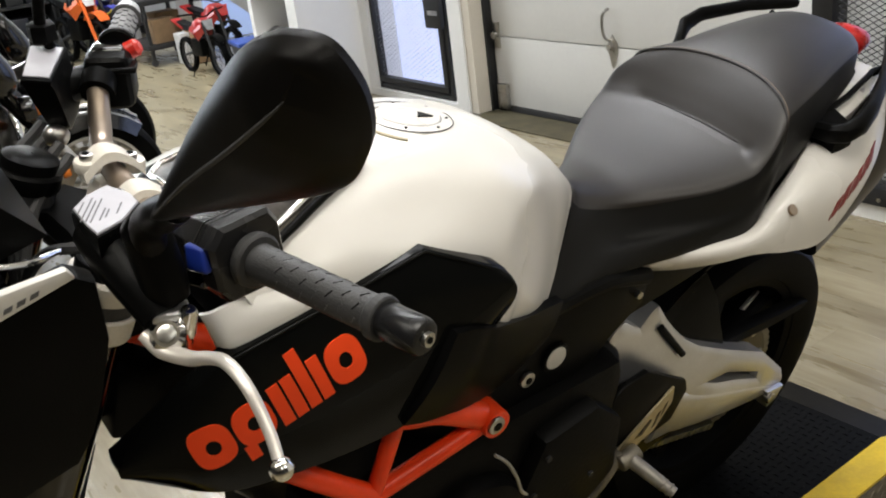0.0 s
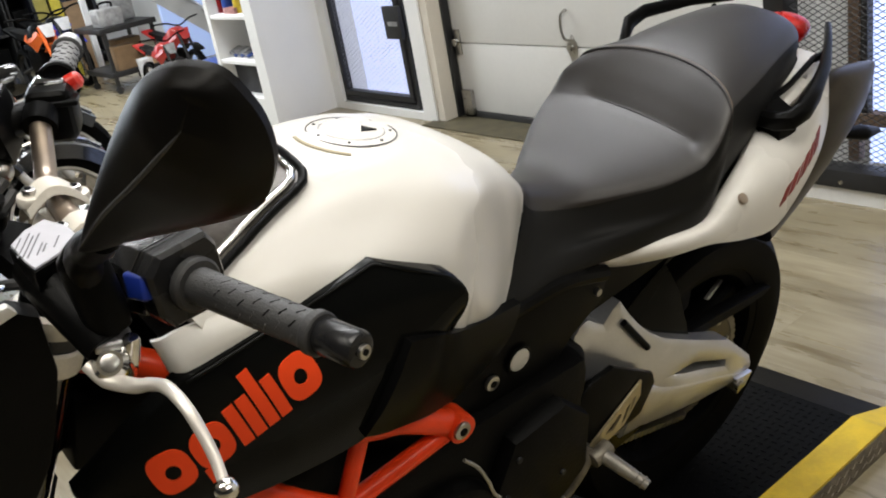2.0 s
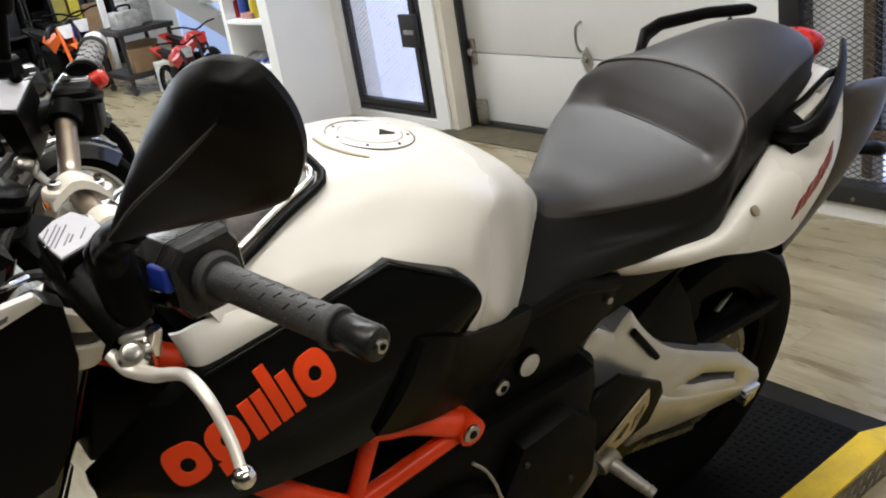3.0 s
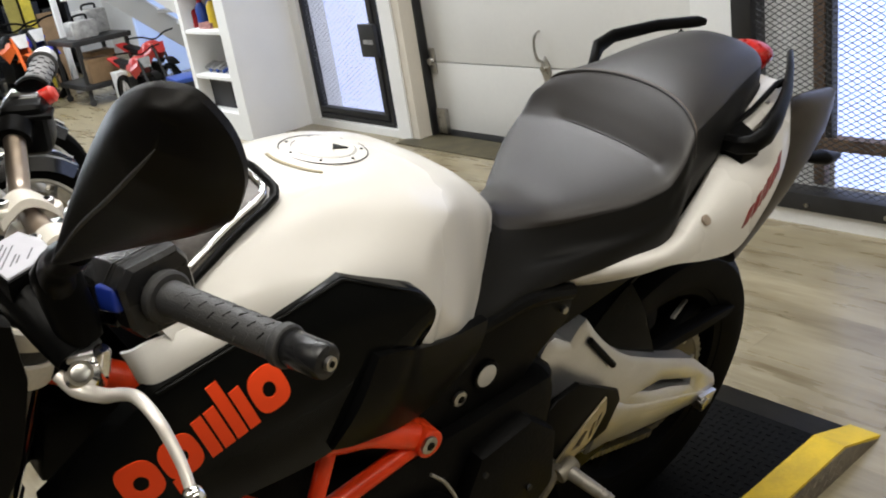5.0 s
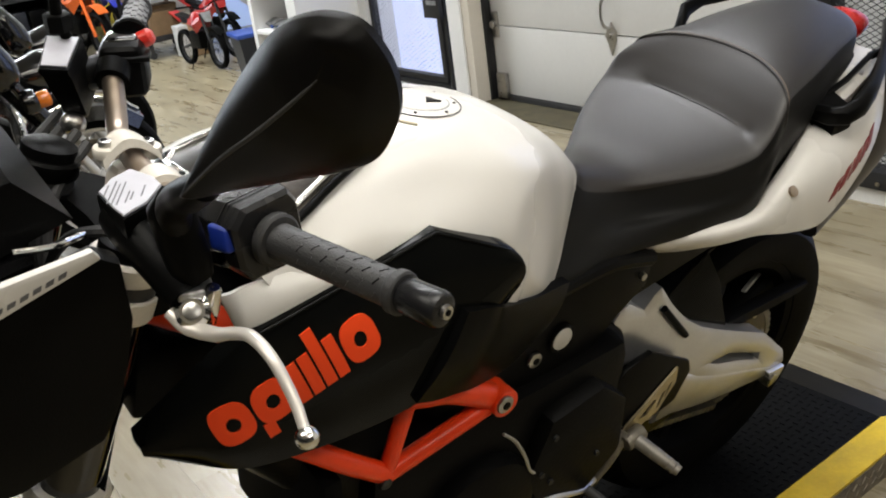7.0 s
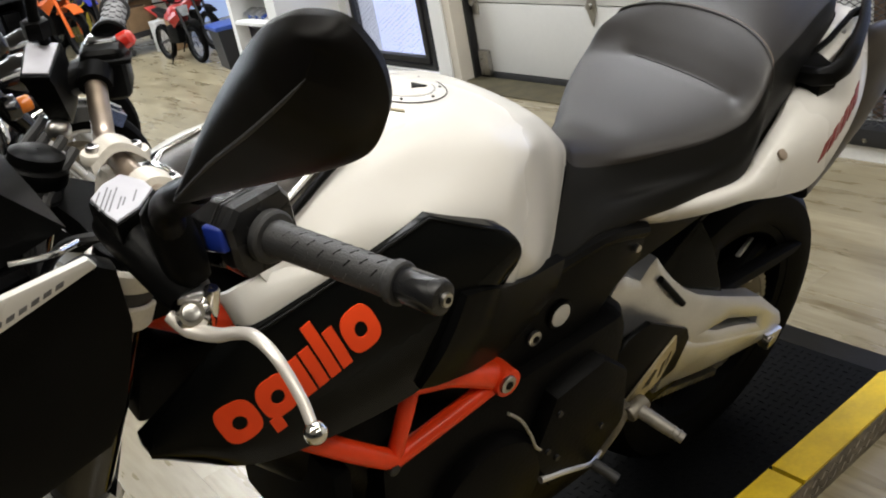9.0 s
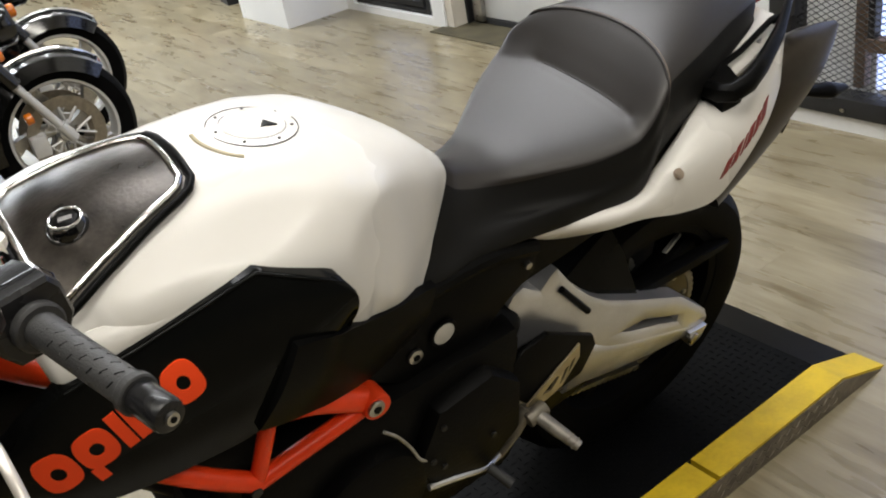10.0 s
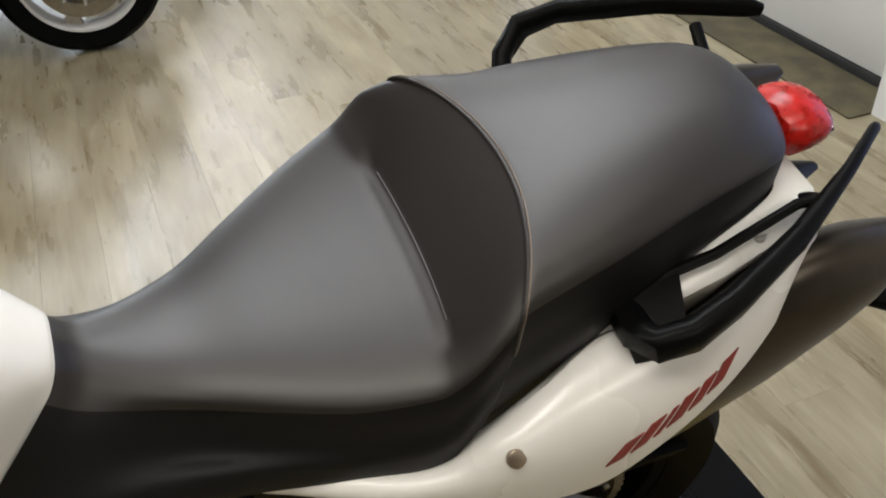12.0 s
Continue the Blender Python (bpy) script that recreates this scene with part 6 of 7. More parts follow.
    bp("pivot_screw", disc(piv + 0.012 * Vector((-0.35, -0.55, 0.75)).normalized(), (-0.35, -0.55, 0.75), 0.0065, 0.003, 16, 0.001), STEEL, "", lever)
    bp("adjuster", spun((0.247, -0.243, 1.124), (0.15, -0.1, 0.95), [(0.001, 0.012), (0.005, 0.012), (0.0065, 0.009), (0.0065, -0.010), (0.001, -0.010)], 16), CHROME, "bright span adjuster", lever)
    bp("lever_fork", obox((0.240, -0.232, 1.127), (0.012, -0.004, 0), (0.003, 0.009, 0), (0, 0, 0.007), 0.003), ALU, "", lever)
    # mirror on the clutch side: a flat drop-shaped shell on a stalk
    stalk = bp("mirror_stalk", tube([(0.238, -0.222, 1.178), (0.236, -0.228, 1.198), (0.236, -0.246, 1.215), (0.232, -0.272, 1.232), (0.232, -0.300, 1.252)], [0.012, 0.012, 0.012, 0.012, 0.010], 16), MIRRORBLK, "black mirror stalk")
    bp("stalk_socket", tube([(0.244, -0.228, 1.136), (0.242, -0.224, 1.150), (0.238, -0.216, 1.188), (0.238, -0.216, 1.192)], [0.013, 0.0165, 0.0165, 0.013], 20), SATIN, "black mirror clamp", stalk)
    outline = [(-0.290, 1.245), (-0.332, 1.298), (-0.364, 1.336), (-0.395, 1.370), (-0.414, 1.388), (-0.432, 1.398), (-0.446, 1.401), (-0.456, 1.399), (-0.461, 1.390), (-0.463, 1.376), (-0.459, 1.356), (-0.449, 1.336), (-0.435, 1.317), (-0.415, 1.302), (-0.386, 1.287), (-0.345, 1.267), (-0.302, 1.246)]
    outline = [(-0.290 + (y + 0.290) * 0.945, 1.245 + (z - 1.245) * 0.94) for y, z in outline]
    cy = sum(y for y, _ in outline) / len(outline)
    cz = sum(z for _, z in outline) / len(outline)
    ridge = [(Vector(p), o) for p, o in (((-0.302, 1.256), 0.003), ((-0.351, 1.303), 0.009), ((-0.391, 1.338), 0.0135), ((-0.417, 1.361), 0.0135), ((-0.432, 1.374), 0.009), ((-0.437, 1.384), 0.002))]
    nm = Vector((1, 0.53, 0.403)).normalized()

    def on_plane(y, z, off):
        """A place on the turned plane of the glass, pushed off along its normal."""
        return Vector((0.248 - 0.53 * (y + 0.43) - 0.403 * (z - 1.36), y, z)) + off * nm

    def to_ridge(y, z):
        """The nearest place on the ridge and its height."""
        best = None
        for (p, o), (q, w) in zip(ridge, ridge[1:]):
            t = max(0.0, min(1.0, (Vector((y, z)) - p).dot(q - p) / (q - p).length_squared))
            c = p.lerp(q, t)
            d = (c - Vector((y, z))).length
            if best is None or d < best[0]:
                best = (d, c, o + (w - o) * t)
        return best[1:]

    fine = [(p.x, p.y) for p in smooth_path([(y, z, 0) for y, z in outline] + [(*outline[0], 0)], 4)][:-1]
    rings = []
    for k in (0.01, 0.06, 0.14, 0.28, 0.44, 0.60, 0.75, 0.87, 0.95, 0.99, 1.0):
        row = []
        for y, z in fine:
            c, o = to_ridge(y, z)
            row.append(on_plane(c.x + (y - c.x) * k, c.y + (z - c.y) * k, -o * (1 - 0.8 * k - 0.2 * k**3) - 0.004 * (1 - k**5) + 0.006 * k**6))
        rings.append(row)
    for k, off in ((0.985, 0.011), (0.94, 0.0125)):
        rings.append([on_plane(cy + (y - cy) * k, cz + (z - cz) * k, off) for y, z in fine])
    bp("mirror_shell", loft(rings), MIRRORBLK, "black drop-shaped mirror shell with a ridge", stalk, angle=24)
    # thin lighter bead stands for the light that the ridge's crest catches
    bead = [on_plane(p.x, p.y, -o - 0.0034) for p, o in ridge[:-1]]
    bp("mirror_ridge", tube(bead, [0.0008, 0.0013, 0.0014, 0.0012, 0.0004], 8), RUBBER, "", stalk)
    bp("mirror_glass", loft([[on_plane(cy + (y - cy) * q, cz + (z - cz) * q, o) for y, z in outline] for q, o in ((0.93, 0.0128), (0.92, 0.0138))]), CHROME, "mirror glass", stalk)
    # brake side
    h0, h1 = Vector((0.386, 0.247, 1.134)), Vector((0.423, 0.325, 1.128))
    e = (h1 - h0).normalized()
    ea, eb, ew = frame_of(e)
    rg = bp("right_grip", tube([h0 - 0.02 * e, h0.lerp(h1, 0.4), h1], [0.0146, 0.0143, 0.0143], 24), GRIPL, "grey ribbed rubber grip")
    bp("grip_flange", tube([h1 - 0.004 * e, h1 - 0.002 * e, h1 + 0.002 * e, h1 + 0.004 * e], [0.0155, 0.0178, 0.0178, 0.0155], 24, smooth=False), RUBBER, "", rg)
    for k in range(9):
        p = (h0 - 0.02 * e).lerp(h1, (k + 1) / 10.5)
        for a in range(7):
            an = 2 * math.pi * (a + 0.5 * (k % 2)) / 7
            nn = math.cos(an) * eb + math.sin(an) * ew
            bp("grip_groove", tube([p + 0.0143 * nn - 0.0030 * nn.cross(e), p + 0.0143 * nn + 0.0030 * nn.cross(e)], 0.0008, 4, smooth=False), SATIN, "", rg)
    bp("bar_end", tube([h1 + 0.004 * e, h1 + 0.006 * e, h1 + 0.033 * e, h1 + 0.036 * e], [0.0125, 0.0140, 0.0140, 0.0115], 24, smooth=False), ALU, "grey bar end weight")
    qc = Vector((0.360, 0.208, 1.117))
    sr = bp("switch_housing", obox(qc - 0.004 * ew, 0.029 * ea, 0.024 * eb, 0.030 * ew, 0.011), SATIN, "black switch housing", angle=25)
    bp("switch_lid", obox(qc + 0.010 * ea + 0.020 * ew, 0.018 * ea, 0.018 * eb, 0.009 * ew, 0.006), GLOSS, "", sr)
    bp("switch_lip", obox(qc - 0.020 * ea + 0.012 * ew - 0.004 * eb, 0.014 * ea, 0.026 * eb, 0.003 * ew, 0.002), SATIN, "", sr)
    bp("bar_collar", tube([(0.330, 0.168, 1.116), (0.340, 0.185, 1.124)], 0.018, 20, smooth=False), SATIN, "", sr)
    bp("throttle_drum", tube([h0 - 0.022 * e, h0 - 0.020 * e, h0 - 0.014 * e, h0 - 0.012 * e], [0.018, 0.0205, 0.0205, 0.018], 28, smooth=False), SATIN, "", sr)
    bp("stop_switch", spun((0.386, 0.208, 1.138), (0.8, -0.4, 0.4), [(0.001, 0.010), (0.006, 0.010), (0.0095, 0.006), (0.0095, -0.012), (0.001, -0.012)], 20), REDP, "red stop switch", sr)
    bp("start_button", disc((0.386, 0.236, 1.094), (0.9, -0.3, 0), 0.007, 0.016, 16, 0.002), GLOSS, "", sr)
    quad = [Vector(q) for q in ((0.2835, 0.199, 1.166), (0.3125, 0.190, 1.161), (0.279, 0.132, 1.157), (0.2575, 0.143, 1.160))]
    qm = sum(quad, Vector()) / 4
    down = Vector((0.014, 0.010, -0.070))
    rn = (quad[1] - quad[0]).cross(quad[3] - quad[0]).normalized()
    rn = rn if rn.z > 0 else -rn
    ringq = [[qm + (q - qm) * k + t * down - o * rn for q in quad] for k, t, o in ((0.55, 1.0, 0), (0.85, 0.85, 0), (1.0, 0.45, 0), (1.08, 0.16, 0), (1.12, 0.0, 0.004), (1.10, 0.0, 0.001), (1.0, 0.0, 0.0))]
    res = bp("brake_reservoir", loft(ringq), SATIN, "black brake fluid reservoir", angle=50)
    bp("reservoir_label", loft([[qm + (q - qm) * k + o * rn for q in quad] for k, o in ((0.97, 0.0004), (0.97, 0.0016), (0.93, 0.0022))]), LABEL, "silver-grey reservoir cap", res)
    bp("brake_master", tube([(0.296, 0.186, 1.120), (0.330, 0.205, 1.116), (0.352, 0.245, 1.104)], [0.018, 0.017, 0.014], 18), SATIN, "black brake master cylinder")
    ms = bp("mirror_stalk", tube([(0.300, 0.190, 1.165), (0.295, 0.19, 1.190), (0.302, 0.19, 1.239)], 0.006, 14), SATIN, "black mirror stalk")
    bp("stalk_boot", tube([(0.302, 0.19, 1.236), (0.303, 0.19, 1.240), (0.307, 0.19, 1.262), (0.309, 0.19, 1.272)], [0.009, 0.0115, 0.0125, 0.011], 16), SATIN, "", ms)
    bp("stalk_nut", disc((0.295, 0.19, 1.182), (0, 0, 1), 0.014, 0.018, 6, 0.002), SATIN, "", ms)
    out_r = [(-y + 0.0, z) for y, z in outline]
    rr = []
    cyr = -cy
    for k, dx in ((0.2, -0.016), (0.7, -0.010), (1.0, 0.004), (1.0, 0.016), (0.5, 0.018)):
        rr.append([(0.335 + dx + 0.3 * (y - cyr), 0.27 + (y - cyr) * k * 0.9, 1.335 + (z - cz) * k) for y, z in out_r])
    bp("mirror_shell", loft(rr), MIRRORBLK, "black drop-shaped mirror shell", ms, sub=1, angle=70)
    bp("brake_lever", tube([(0.320, 0.215, 1.105), (0.345, 0.265, 1.098), (0.385, 0.33, 1.09), (0.41, 0.375, 1.085)], 0.0065, 10), SILVERP, "silver brake lever")
    kn = bmesh.new()
    bmesh.ops.create_uvsphere(kn, u_segments=14, v_segments=8, radius=0.013)
    kn.transform(Matrix.Translation((0.278, 0.152, 1.089)))
    bp("hose_banjo", kn, STEEL, "steel hose fitting")
    for k, (dy, col) in enumerate(((0.0, RUBBER), (0.03, RUBBER), (-0.03, RUBBER), (0.055, RUBBER))):
        bp("cable", tube([(0.275, 0.13 + dy, 1.09), (0.225, 0.10 + dy, 1.06), (0.195, 0.05 + dy * 0.5, 1.00), (0.20, 0.02, 0.93)], 0.0055, 8), col, "black control cable")
    bp("clutch_hose", tube([(0.23, -0.13, 1.13), (0.20, -0.07, 1.10), (0.185, -0.03, 1.04), (0.20, -0.02, 0.95)], 0.005, 8), RUBBER, "black hydraulic hose")
    # headlight cowl with its cream strip
    shell = [(0.02, 1.075), (0.115, 1.104), (0.200, 1.128), (0.216, 1.115), (0.217, 1.060), (0.203, 1.01), (0.190, 0.975), (0.172, 0.948), (0.10, 0.930), (0.02, 0.94)]
    for s in (-1, 1):
        a, b = (-0.152, -0.125) if s < 0 else (0.125, 0.152)
        hc = bp("headlight_cowl", plate(shell, a, b, 0.008), SATIN, "black headlight side cowl", angle=40)
        yy = -0.156 if s < 0 else 0.1525
        bp("cowl_strip", plate([(0.02, 1.074), (0.115, 1.104), (0.201, 1.128), (0.196, 1.137), (0.12, 1.132), (0.02, 1.105)], yy + 0.0, yy + 0.008, 0.002), PEARL, "cream white strip", hc)
        for k in range(6):
            x = 0.119 + 0.0096 * k
            z = 1.1105 + (x - 0.119) * 0.25
            bp("strip_print", plate([(x, z), (x + 0.0062, z + 0.0016), (x + 0.0078, z + 0.0058), (x + 0.0016, z + 0.0042)], yy - 0.0006 if s < 0 else yy + 0.0075, yy + 0.002 if s < 0 else yy + 0.0088), INK, "dark print bar", hc)
    bp("headlight", loft([[(0.02, -0.12, 0.96), (0.02, 0.12, 0.96), (0.02, 0.12, 1.10), (0.02, -0.12, 1.10)], [(0.15, -0.12, 0.96), (0.15, 0.12, 0.96), (0.16, 0.12, 1.12), (0.16, -0.12, 1.12)]]), GLOSS, "black headlight body")
    bp("instrument_pod", loft([[(0.12, -0.10, 1.115), (0.12, 0.09, 1.115), (0.20, 0.09, 1.135), (0.20, -0.10, 1.135)], [(0.10, -0.09, 1.165), (0.10, 0.08, 1.165), (0.165, 0.08, 1.175), (0.165, -0.09, 1.175)]]), SATIN, "black instrument pod")
    bp("pod_bracket", tube([(0.15, -0.112, 1.13), (0.178, -0.118, 1.128), (0.205, -0.10, 1.118)], 0.003, 10), CHROME, "bright bracket")
    # front wheel and mudguard
    c = Vector((-0.059, 0.0, 0.372))
    R, w = 0.305, 0.06
    fw = bp("front_wheel", spun(c, (0, 1, 0), [(0.03, -0.05), (0.03, 0.05), (0.015, 0.055), (0.015, -0.055)], 24), SATIN, "black front wheel")
    bp("tyre", spun(c, (0, 1, 0), [(R, 0), (R - 0.008, 0.6 * w), (R - 0.03, w), (R - 0.085, 0.8 * w), (R - 0.085, -0.8 * w), (R - 0.03, -w), (R - 0.008, -0.6 * w)], 56), TYRE, "black road tyre", fw)
    bp("rim", spun(c, (0, 1, 0), [(R - 0.084, -0.045), (R - 0.084, 0.045), (R - 0.105, 0.03), (R - 0.105, -0.03)], 48), GLOSS, "", fw)
    for k in range(6):
        a = 2 * math.pi * k / 6
        dd = Vector((math.cos(a), 0, math.sin(a)))
        bp("spoke", tube([c + 0.025 * dd, c + (R - 0.1) * dd], 0.011, 8, 1.4, smooth=False), GLOSS, "", fw)
    for s in (-1, 1):
        bp("brake_disc", spun(c + Vector((0, s * 0.06, 0)), (0, 1, 0), [(0.16, -0.002), (0.16, 0.002), (0.11, 0.002), (0.11, -0.002)], 48), STEEL, "steel brake disc", fw)
    bp("front_mudguard", loft([[(c.x + rr * math.cos(a), y, c.z + rr * math.sin(a)) for y, rr in ((-0.07, R + 0.0), (-0.04, R + 0.02), (0.04, R + 0.02), (0.07, R), (0.04, R + 0.012), (-0.04, R + 0.012))] for a in [radians(q) for q in range(-10, 130, 12)]]), PEARL, "white front mudguard")


front_end()

# ---- far end of the hall ----
def shelf_unit():
    u = thing("shelf_unit", pose(3.0, 4.5, 0), "white built-in shelf unit with open bays", "shelving")
    x0, x1, y0, y1 = -0.34, 0.34, -0.45, 0.22
    part("side_panel", box(x0, y0, 0, x1, y0 + 0.12, 3.0), WALLW, u, "white end wall of the unit")
    part("side_panel", box(x0, y1 - 0.05, 0, x1, y1, 3.0), WALLW, u)
    part("back_panel", box(x1 - 0.03, y0 + 0.12, 0, x1, y1 - 0.05, 3.0), WALLW, u)
    part("plinth", box(x0 + 0.002, y0 + 0.12, 0, x1 - 0.03, y1 - 0.05, 0.17), WALLW, u)
    for z in (0.38, 0.67, 0.97, 1.3, 1.65, 2.0):
        part("shelf_board", box(x0 + 0.004, y0 + 0.12, z, x1 - 0.03, y1 - 0.05, z + 0.025, 0.002), WALLW, u)


shelf_unit()


def bottle(x, y, z, h, r, mat, capm, label, name="bottle"):
    b = thing(name, pose(x, y, z), label, "bottle", "bottles on the shelf")
    part("body", spun((0, 0, 0), (0, 0, 1), [(0.0005, 0), (r, 0), (r, h * 0.7), (r * 0.45, h * 0.85), (0.0005, h * 0.85)], 18, False), mat, b)
    part("cap", disc((0, 0, h * 0.92), (0, 0, 1), r * 0.48, h * 0.14, 14), capm, b)


BLUEL = material("blue_label", (0.02, 0.07, 0.35), 0.4)
YELL = material("yellow_plastic", (0.7, 0.5, 0.03), 0.4)
bottle(2.76, 4.69, 0.695, 0.15, 0.032, REDPL, REDPL, "red oil bottle on the white shelf")
bottle(2.76, 4.57, 0.695, 0.19, 0.035, BLUEL, REDPL, "blue bottle with red cap on the white shelf")
bottle(2.80, 4.49, 0.695, 0.22, 0.034, BLUEL, ORANGE, "blue spray bottle on the white shelf")
bottle(2.76, 4.41, 0.695, 0.20, 0.034, YELL, BLUEL, "yellow bottle with blue cap on the white shelf")


def shelf_box(x, y, z, sx, sy, sz, mat, label, name="carton", cat="box"):
    b = thing(name, pose(x, y, z), label, cat)
    part("body", box(-sx / 2, -sy / 2, 0, sx / 2, sy / 2, sz, 0.004), mat, b)
    part("lid", box(-sx / 2 - 0.002, -sy / 2 - 0.002, sz * 0.86, sx / 2 + 0.002, sy / 2 + 0.002, sz + 0.003, 0.003), mat, b)
    return b


shelf_box(2.76, 4.47, 0.695, 0.10, 0.16, 0.035, material("red_white_carton", (0.55, 0.25, 0.22), 0.5, 0, 0.3, 40), "flat red and white carton on the shelf")
shelf_box(2.90, 4.52, 0.17, 0.30, 0.30, 0.19, BLUEBIN, "black box in the lower shelf bay", "black_box")


def tool_pile():
    t = thing("tool_pile", pose(2.80, 4.52, 0.405), "pile of grey and blue tools on the shelf", "tools")
    random.seed(4)
    for k in range(9):
        y = -0.12 + 0.03 * k
        a = random.uniform(-0.5, 0.5)
        part("tool", tube([(-0.07, y, 0.012 + 0.008 * (k % 3)), (0.0, y + 0.03 * a, 0.03 + 0.01 * (k % 3)), (0.07, y + 0.06 * a, 0.014)], 0.011, 8), GREYM if k % 3 else BLUEL, t)


tool_pile()


def cruiser_wheel(parent, c, R, w):
    """Front wheel of a cruiser: tyre, slim rim, five curved blade spokes and two drilled discs on an axle along y."""
    part("tyre", spun(c, (0, 1, 0), [(R, 0), (R - 0.008, 0.55 * w), (R - 0.03, 0.95 * w), (R - 0.082, 0.8 * w), (R - 0.082, -0.8 * w), (R - 0.03, -0.95 * w), (R - 0.008, -0.55 * w)], 56), TYRE, parent, "black tyre")
    ri = R - 0.082
    rim = part("rim", spun(c, (0, 1, 0), [(ri + 0.003, -0.8 * w), (ri + 0.003, 0.8 * w), (ri - 0.010, 0.76 * w), (ri - 0.018, 0.4 * w), (ri - 0.018, -0.4 * w), (ri - 0.010, -0.76 * w)], 56), SILVERP, parent, "slim silver wheel rim")
    for k in range(5):
        rows = []
        for r, turn, half in ((0.03, 0.0, 0.016), (0.09, 0.16, 0.018), (0.15, 0.36, 0.022), (ri - 0.012, 0.50, 0.032)):
            a = 2 * math.pi * k / 5 + 0.2 + turn
            d_, e_ = Vector((math.cos(a), 0, math.sin(a))), Vector((-math.sin(a), 0, math.cos(a)))
            rows.append([c + r * d_ + q * half * e_ + Vector((0, h * 0.022, 0)) for q, h in ((-1, -1), (1, -1), (1, 1), (-1, 1))])
        part("spoke", loft(rows), STEEL, rim)
    part("hub", disc(c, (0, 1, 0), 0.030, 2.2 * w, 20, 0.004), SILVERP, rim)
    for s in (-1, 1):
        o = c + Vector((0, s * w * 1.05, 0))
        dk = part("brake_disc", spun(o, (0, 1, 0), [(0.152, -0.002), (0.152, 0.002), (0.105, 0.002), (0.105, -0.002)], 48), DISCB, parent, "steel brake disc")
        for k in range(5):
            a = 2 * math.pi * k / 5
            for da in (-0.30, 0.30):
                p, q = o + 0.035 * Vector((math.cos(a), 0, math.sin(a))), o + 0.112 * Vector((math.cos(a + da), 0, math.sin(a + da)))
                part("disc_carrier", tube([p, q], 0.0055, 6, smooth=False), SILVERP, dk)
            t = Vector((math.cos(a), 0, math.sin(a)))
            part("disc_carrier", tube([o + 0.080 * t + Vector((0.026 * -math.sin(a), 0, 0.026 * math.cos(a))), o + 0.080 * t - Vector((0.026 * -math.sin(a), 0, 0.026 * math.cos(a)))], 0.0045, 6, smooth=False), SILVERP, dk)


def cruiser(x, y, label):
    """A black touring cruiser that points along +x, its front wheel at the origin."""
    b = thing("cruiser_motorcycle", pose(x, y, 0), label, "motorcycle", "cruisers in a row")
    c, R = Vector((0, 0, 0.295)), 0.295
    cruiser_wheel(b, c, R, 0.062)
    rk = 0.52
    for s in (-1, 1):
        yy = s * 0.115
        fk = part("fork_leg", tube([(0.0, yy, 0.305), (-rk * 0.25, yy, 0.553)], 0.0165, 16, smooth=False), SILVERP, b, "satin silver fork leg")
        part("fork_cover", tube([(-rk * 0.24, yy, 0.543), (-rk * 0.5, yy, 0.80)], 0.031, 16, smooth=False), GLOSS, fk, "black fork cover")
        part("fork_foot", tube([(0.012, yy, 0.282), (-0.022, yy, 0.35)], 0.022, 14, smooth=False), SILVERP, fk)
        part("caliper", box(-0.15, yy - s * 0.045, 0.25, -0.085, yy + s * 0.006, 0.335, 0.012), SILVERP, fk, "silver brake caliper")
        part("fork_lamp", disc((-0.13, s * 0.17, 0.425), (1, 0, 0.1), 0.022, 0.03, 20, 0.006), AMBER, b, "round amber reflector")
        part("turn_signal", disc((-0.17, s * 0.27, 0.70), (1, 0, 0.1), 0.030, 0.05, 20, 0.010), AMBER, b, "amber turn signal in black cup")
        part("signal_cup", disc((-0.215, s * 0.27, 0.70), (1, 0, 0.1), 0.046, 0.05, 20, 0.012), GLOSS, b)
        part("crash_bar", tube([(-0.42, s * 0.10, 0.62), (-0.38, s * 0.32, 0.55), (-0.40, s * 0.36, 0.38), (-0.52, s * 0.14, 0.24)], 0.016, 12), CHROME, b, "chrome crash bar")
    part("front_fender", loft([[(c.x + rr * math.cos(a), q, c.z + rr * math.sin(a)) for q, rr in ((-0.090, R - 0.045), (-0.075, R + 0.008), (0.0, R + 0.026), (0.075, R + 0.008), (0.090, R - 0.045), (0.07, R - 0.002), (0, R + 0.014), (-0.07, R - 0.002))] for a in [radians(q) for q in range(44, 200, 12)]]), GLOSS, b, "gloss black front fender")
    part("fender_trim", tube([(c.x + (R + 0.028) * math.cos(a), 0, c.z + (R + 0.028) * math.sin(a)) for a in [radians(q) for q in range(46, 124, 12)]], 0.008, 8), CHROME, b, "chrome fender trim")
    part("headlight", spun((-0.10, 0, 0.75), (1, 0, 0.05), [(0.0005, -0.12), (0.06, -0.10), (0.085, 0.0), (0.085, 0.05), (0.075, 0.065), (0.0005, 0.075)], 32, False), GLOSS, b, "gloss black round headlight")
    part("fairing", loft([[(-0.16, q, 0.74 + 0.03 * abs(q) / 0.3), (-0.30, q, 1.06 - 0.25 * abs(q)), (-0.36, q, 1.05 - 0.25 * abs(q)), (-0.36, q, 0.72)] for q in (-0.34, -0.25, -0.12, 0.12, 0.25, 0.34)]), GLOSS, b, "gloss black handlebar fairing", sub=2)
    glass = material("smoked_screen", (0.40, 0.42, 0.43), 0.08, 0, 0.05, 5, coat=0.5)
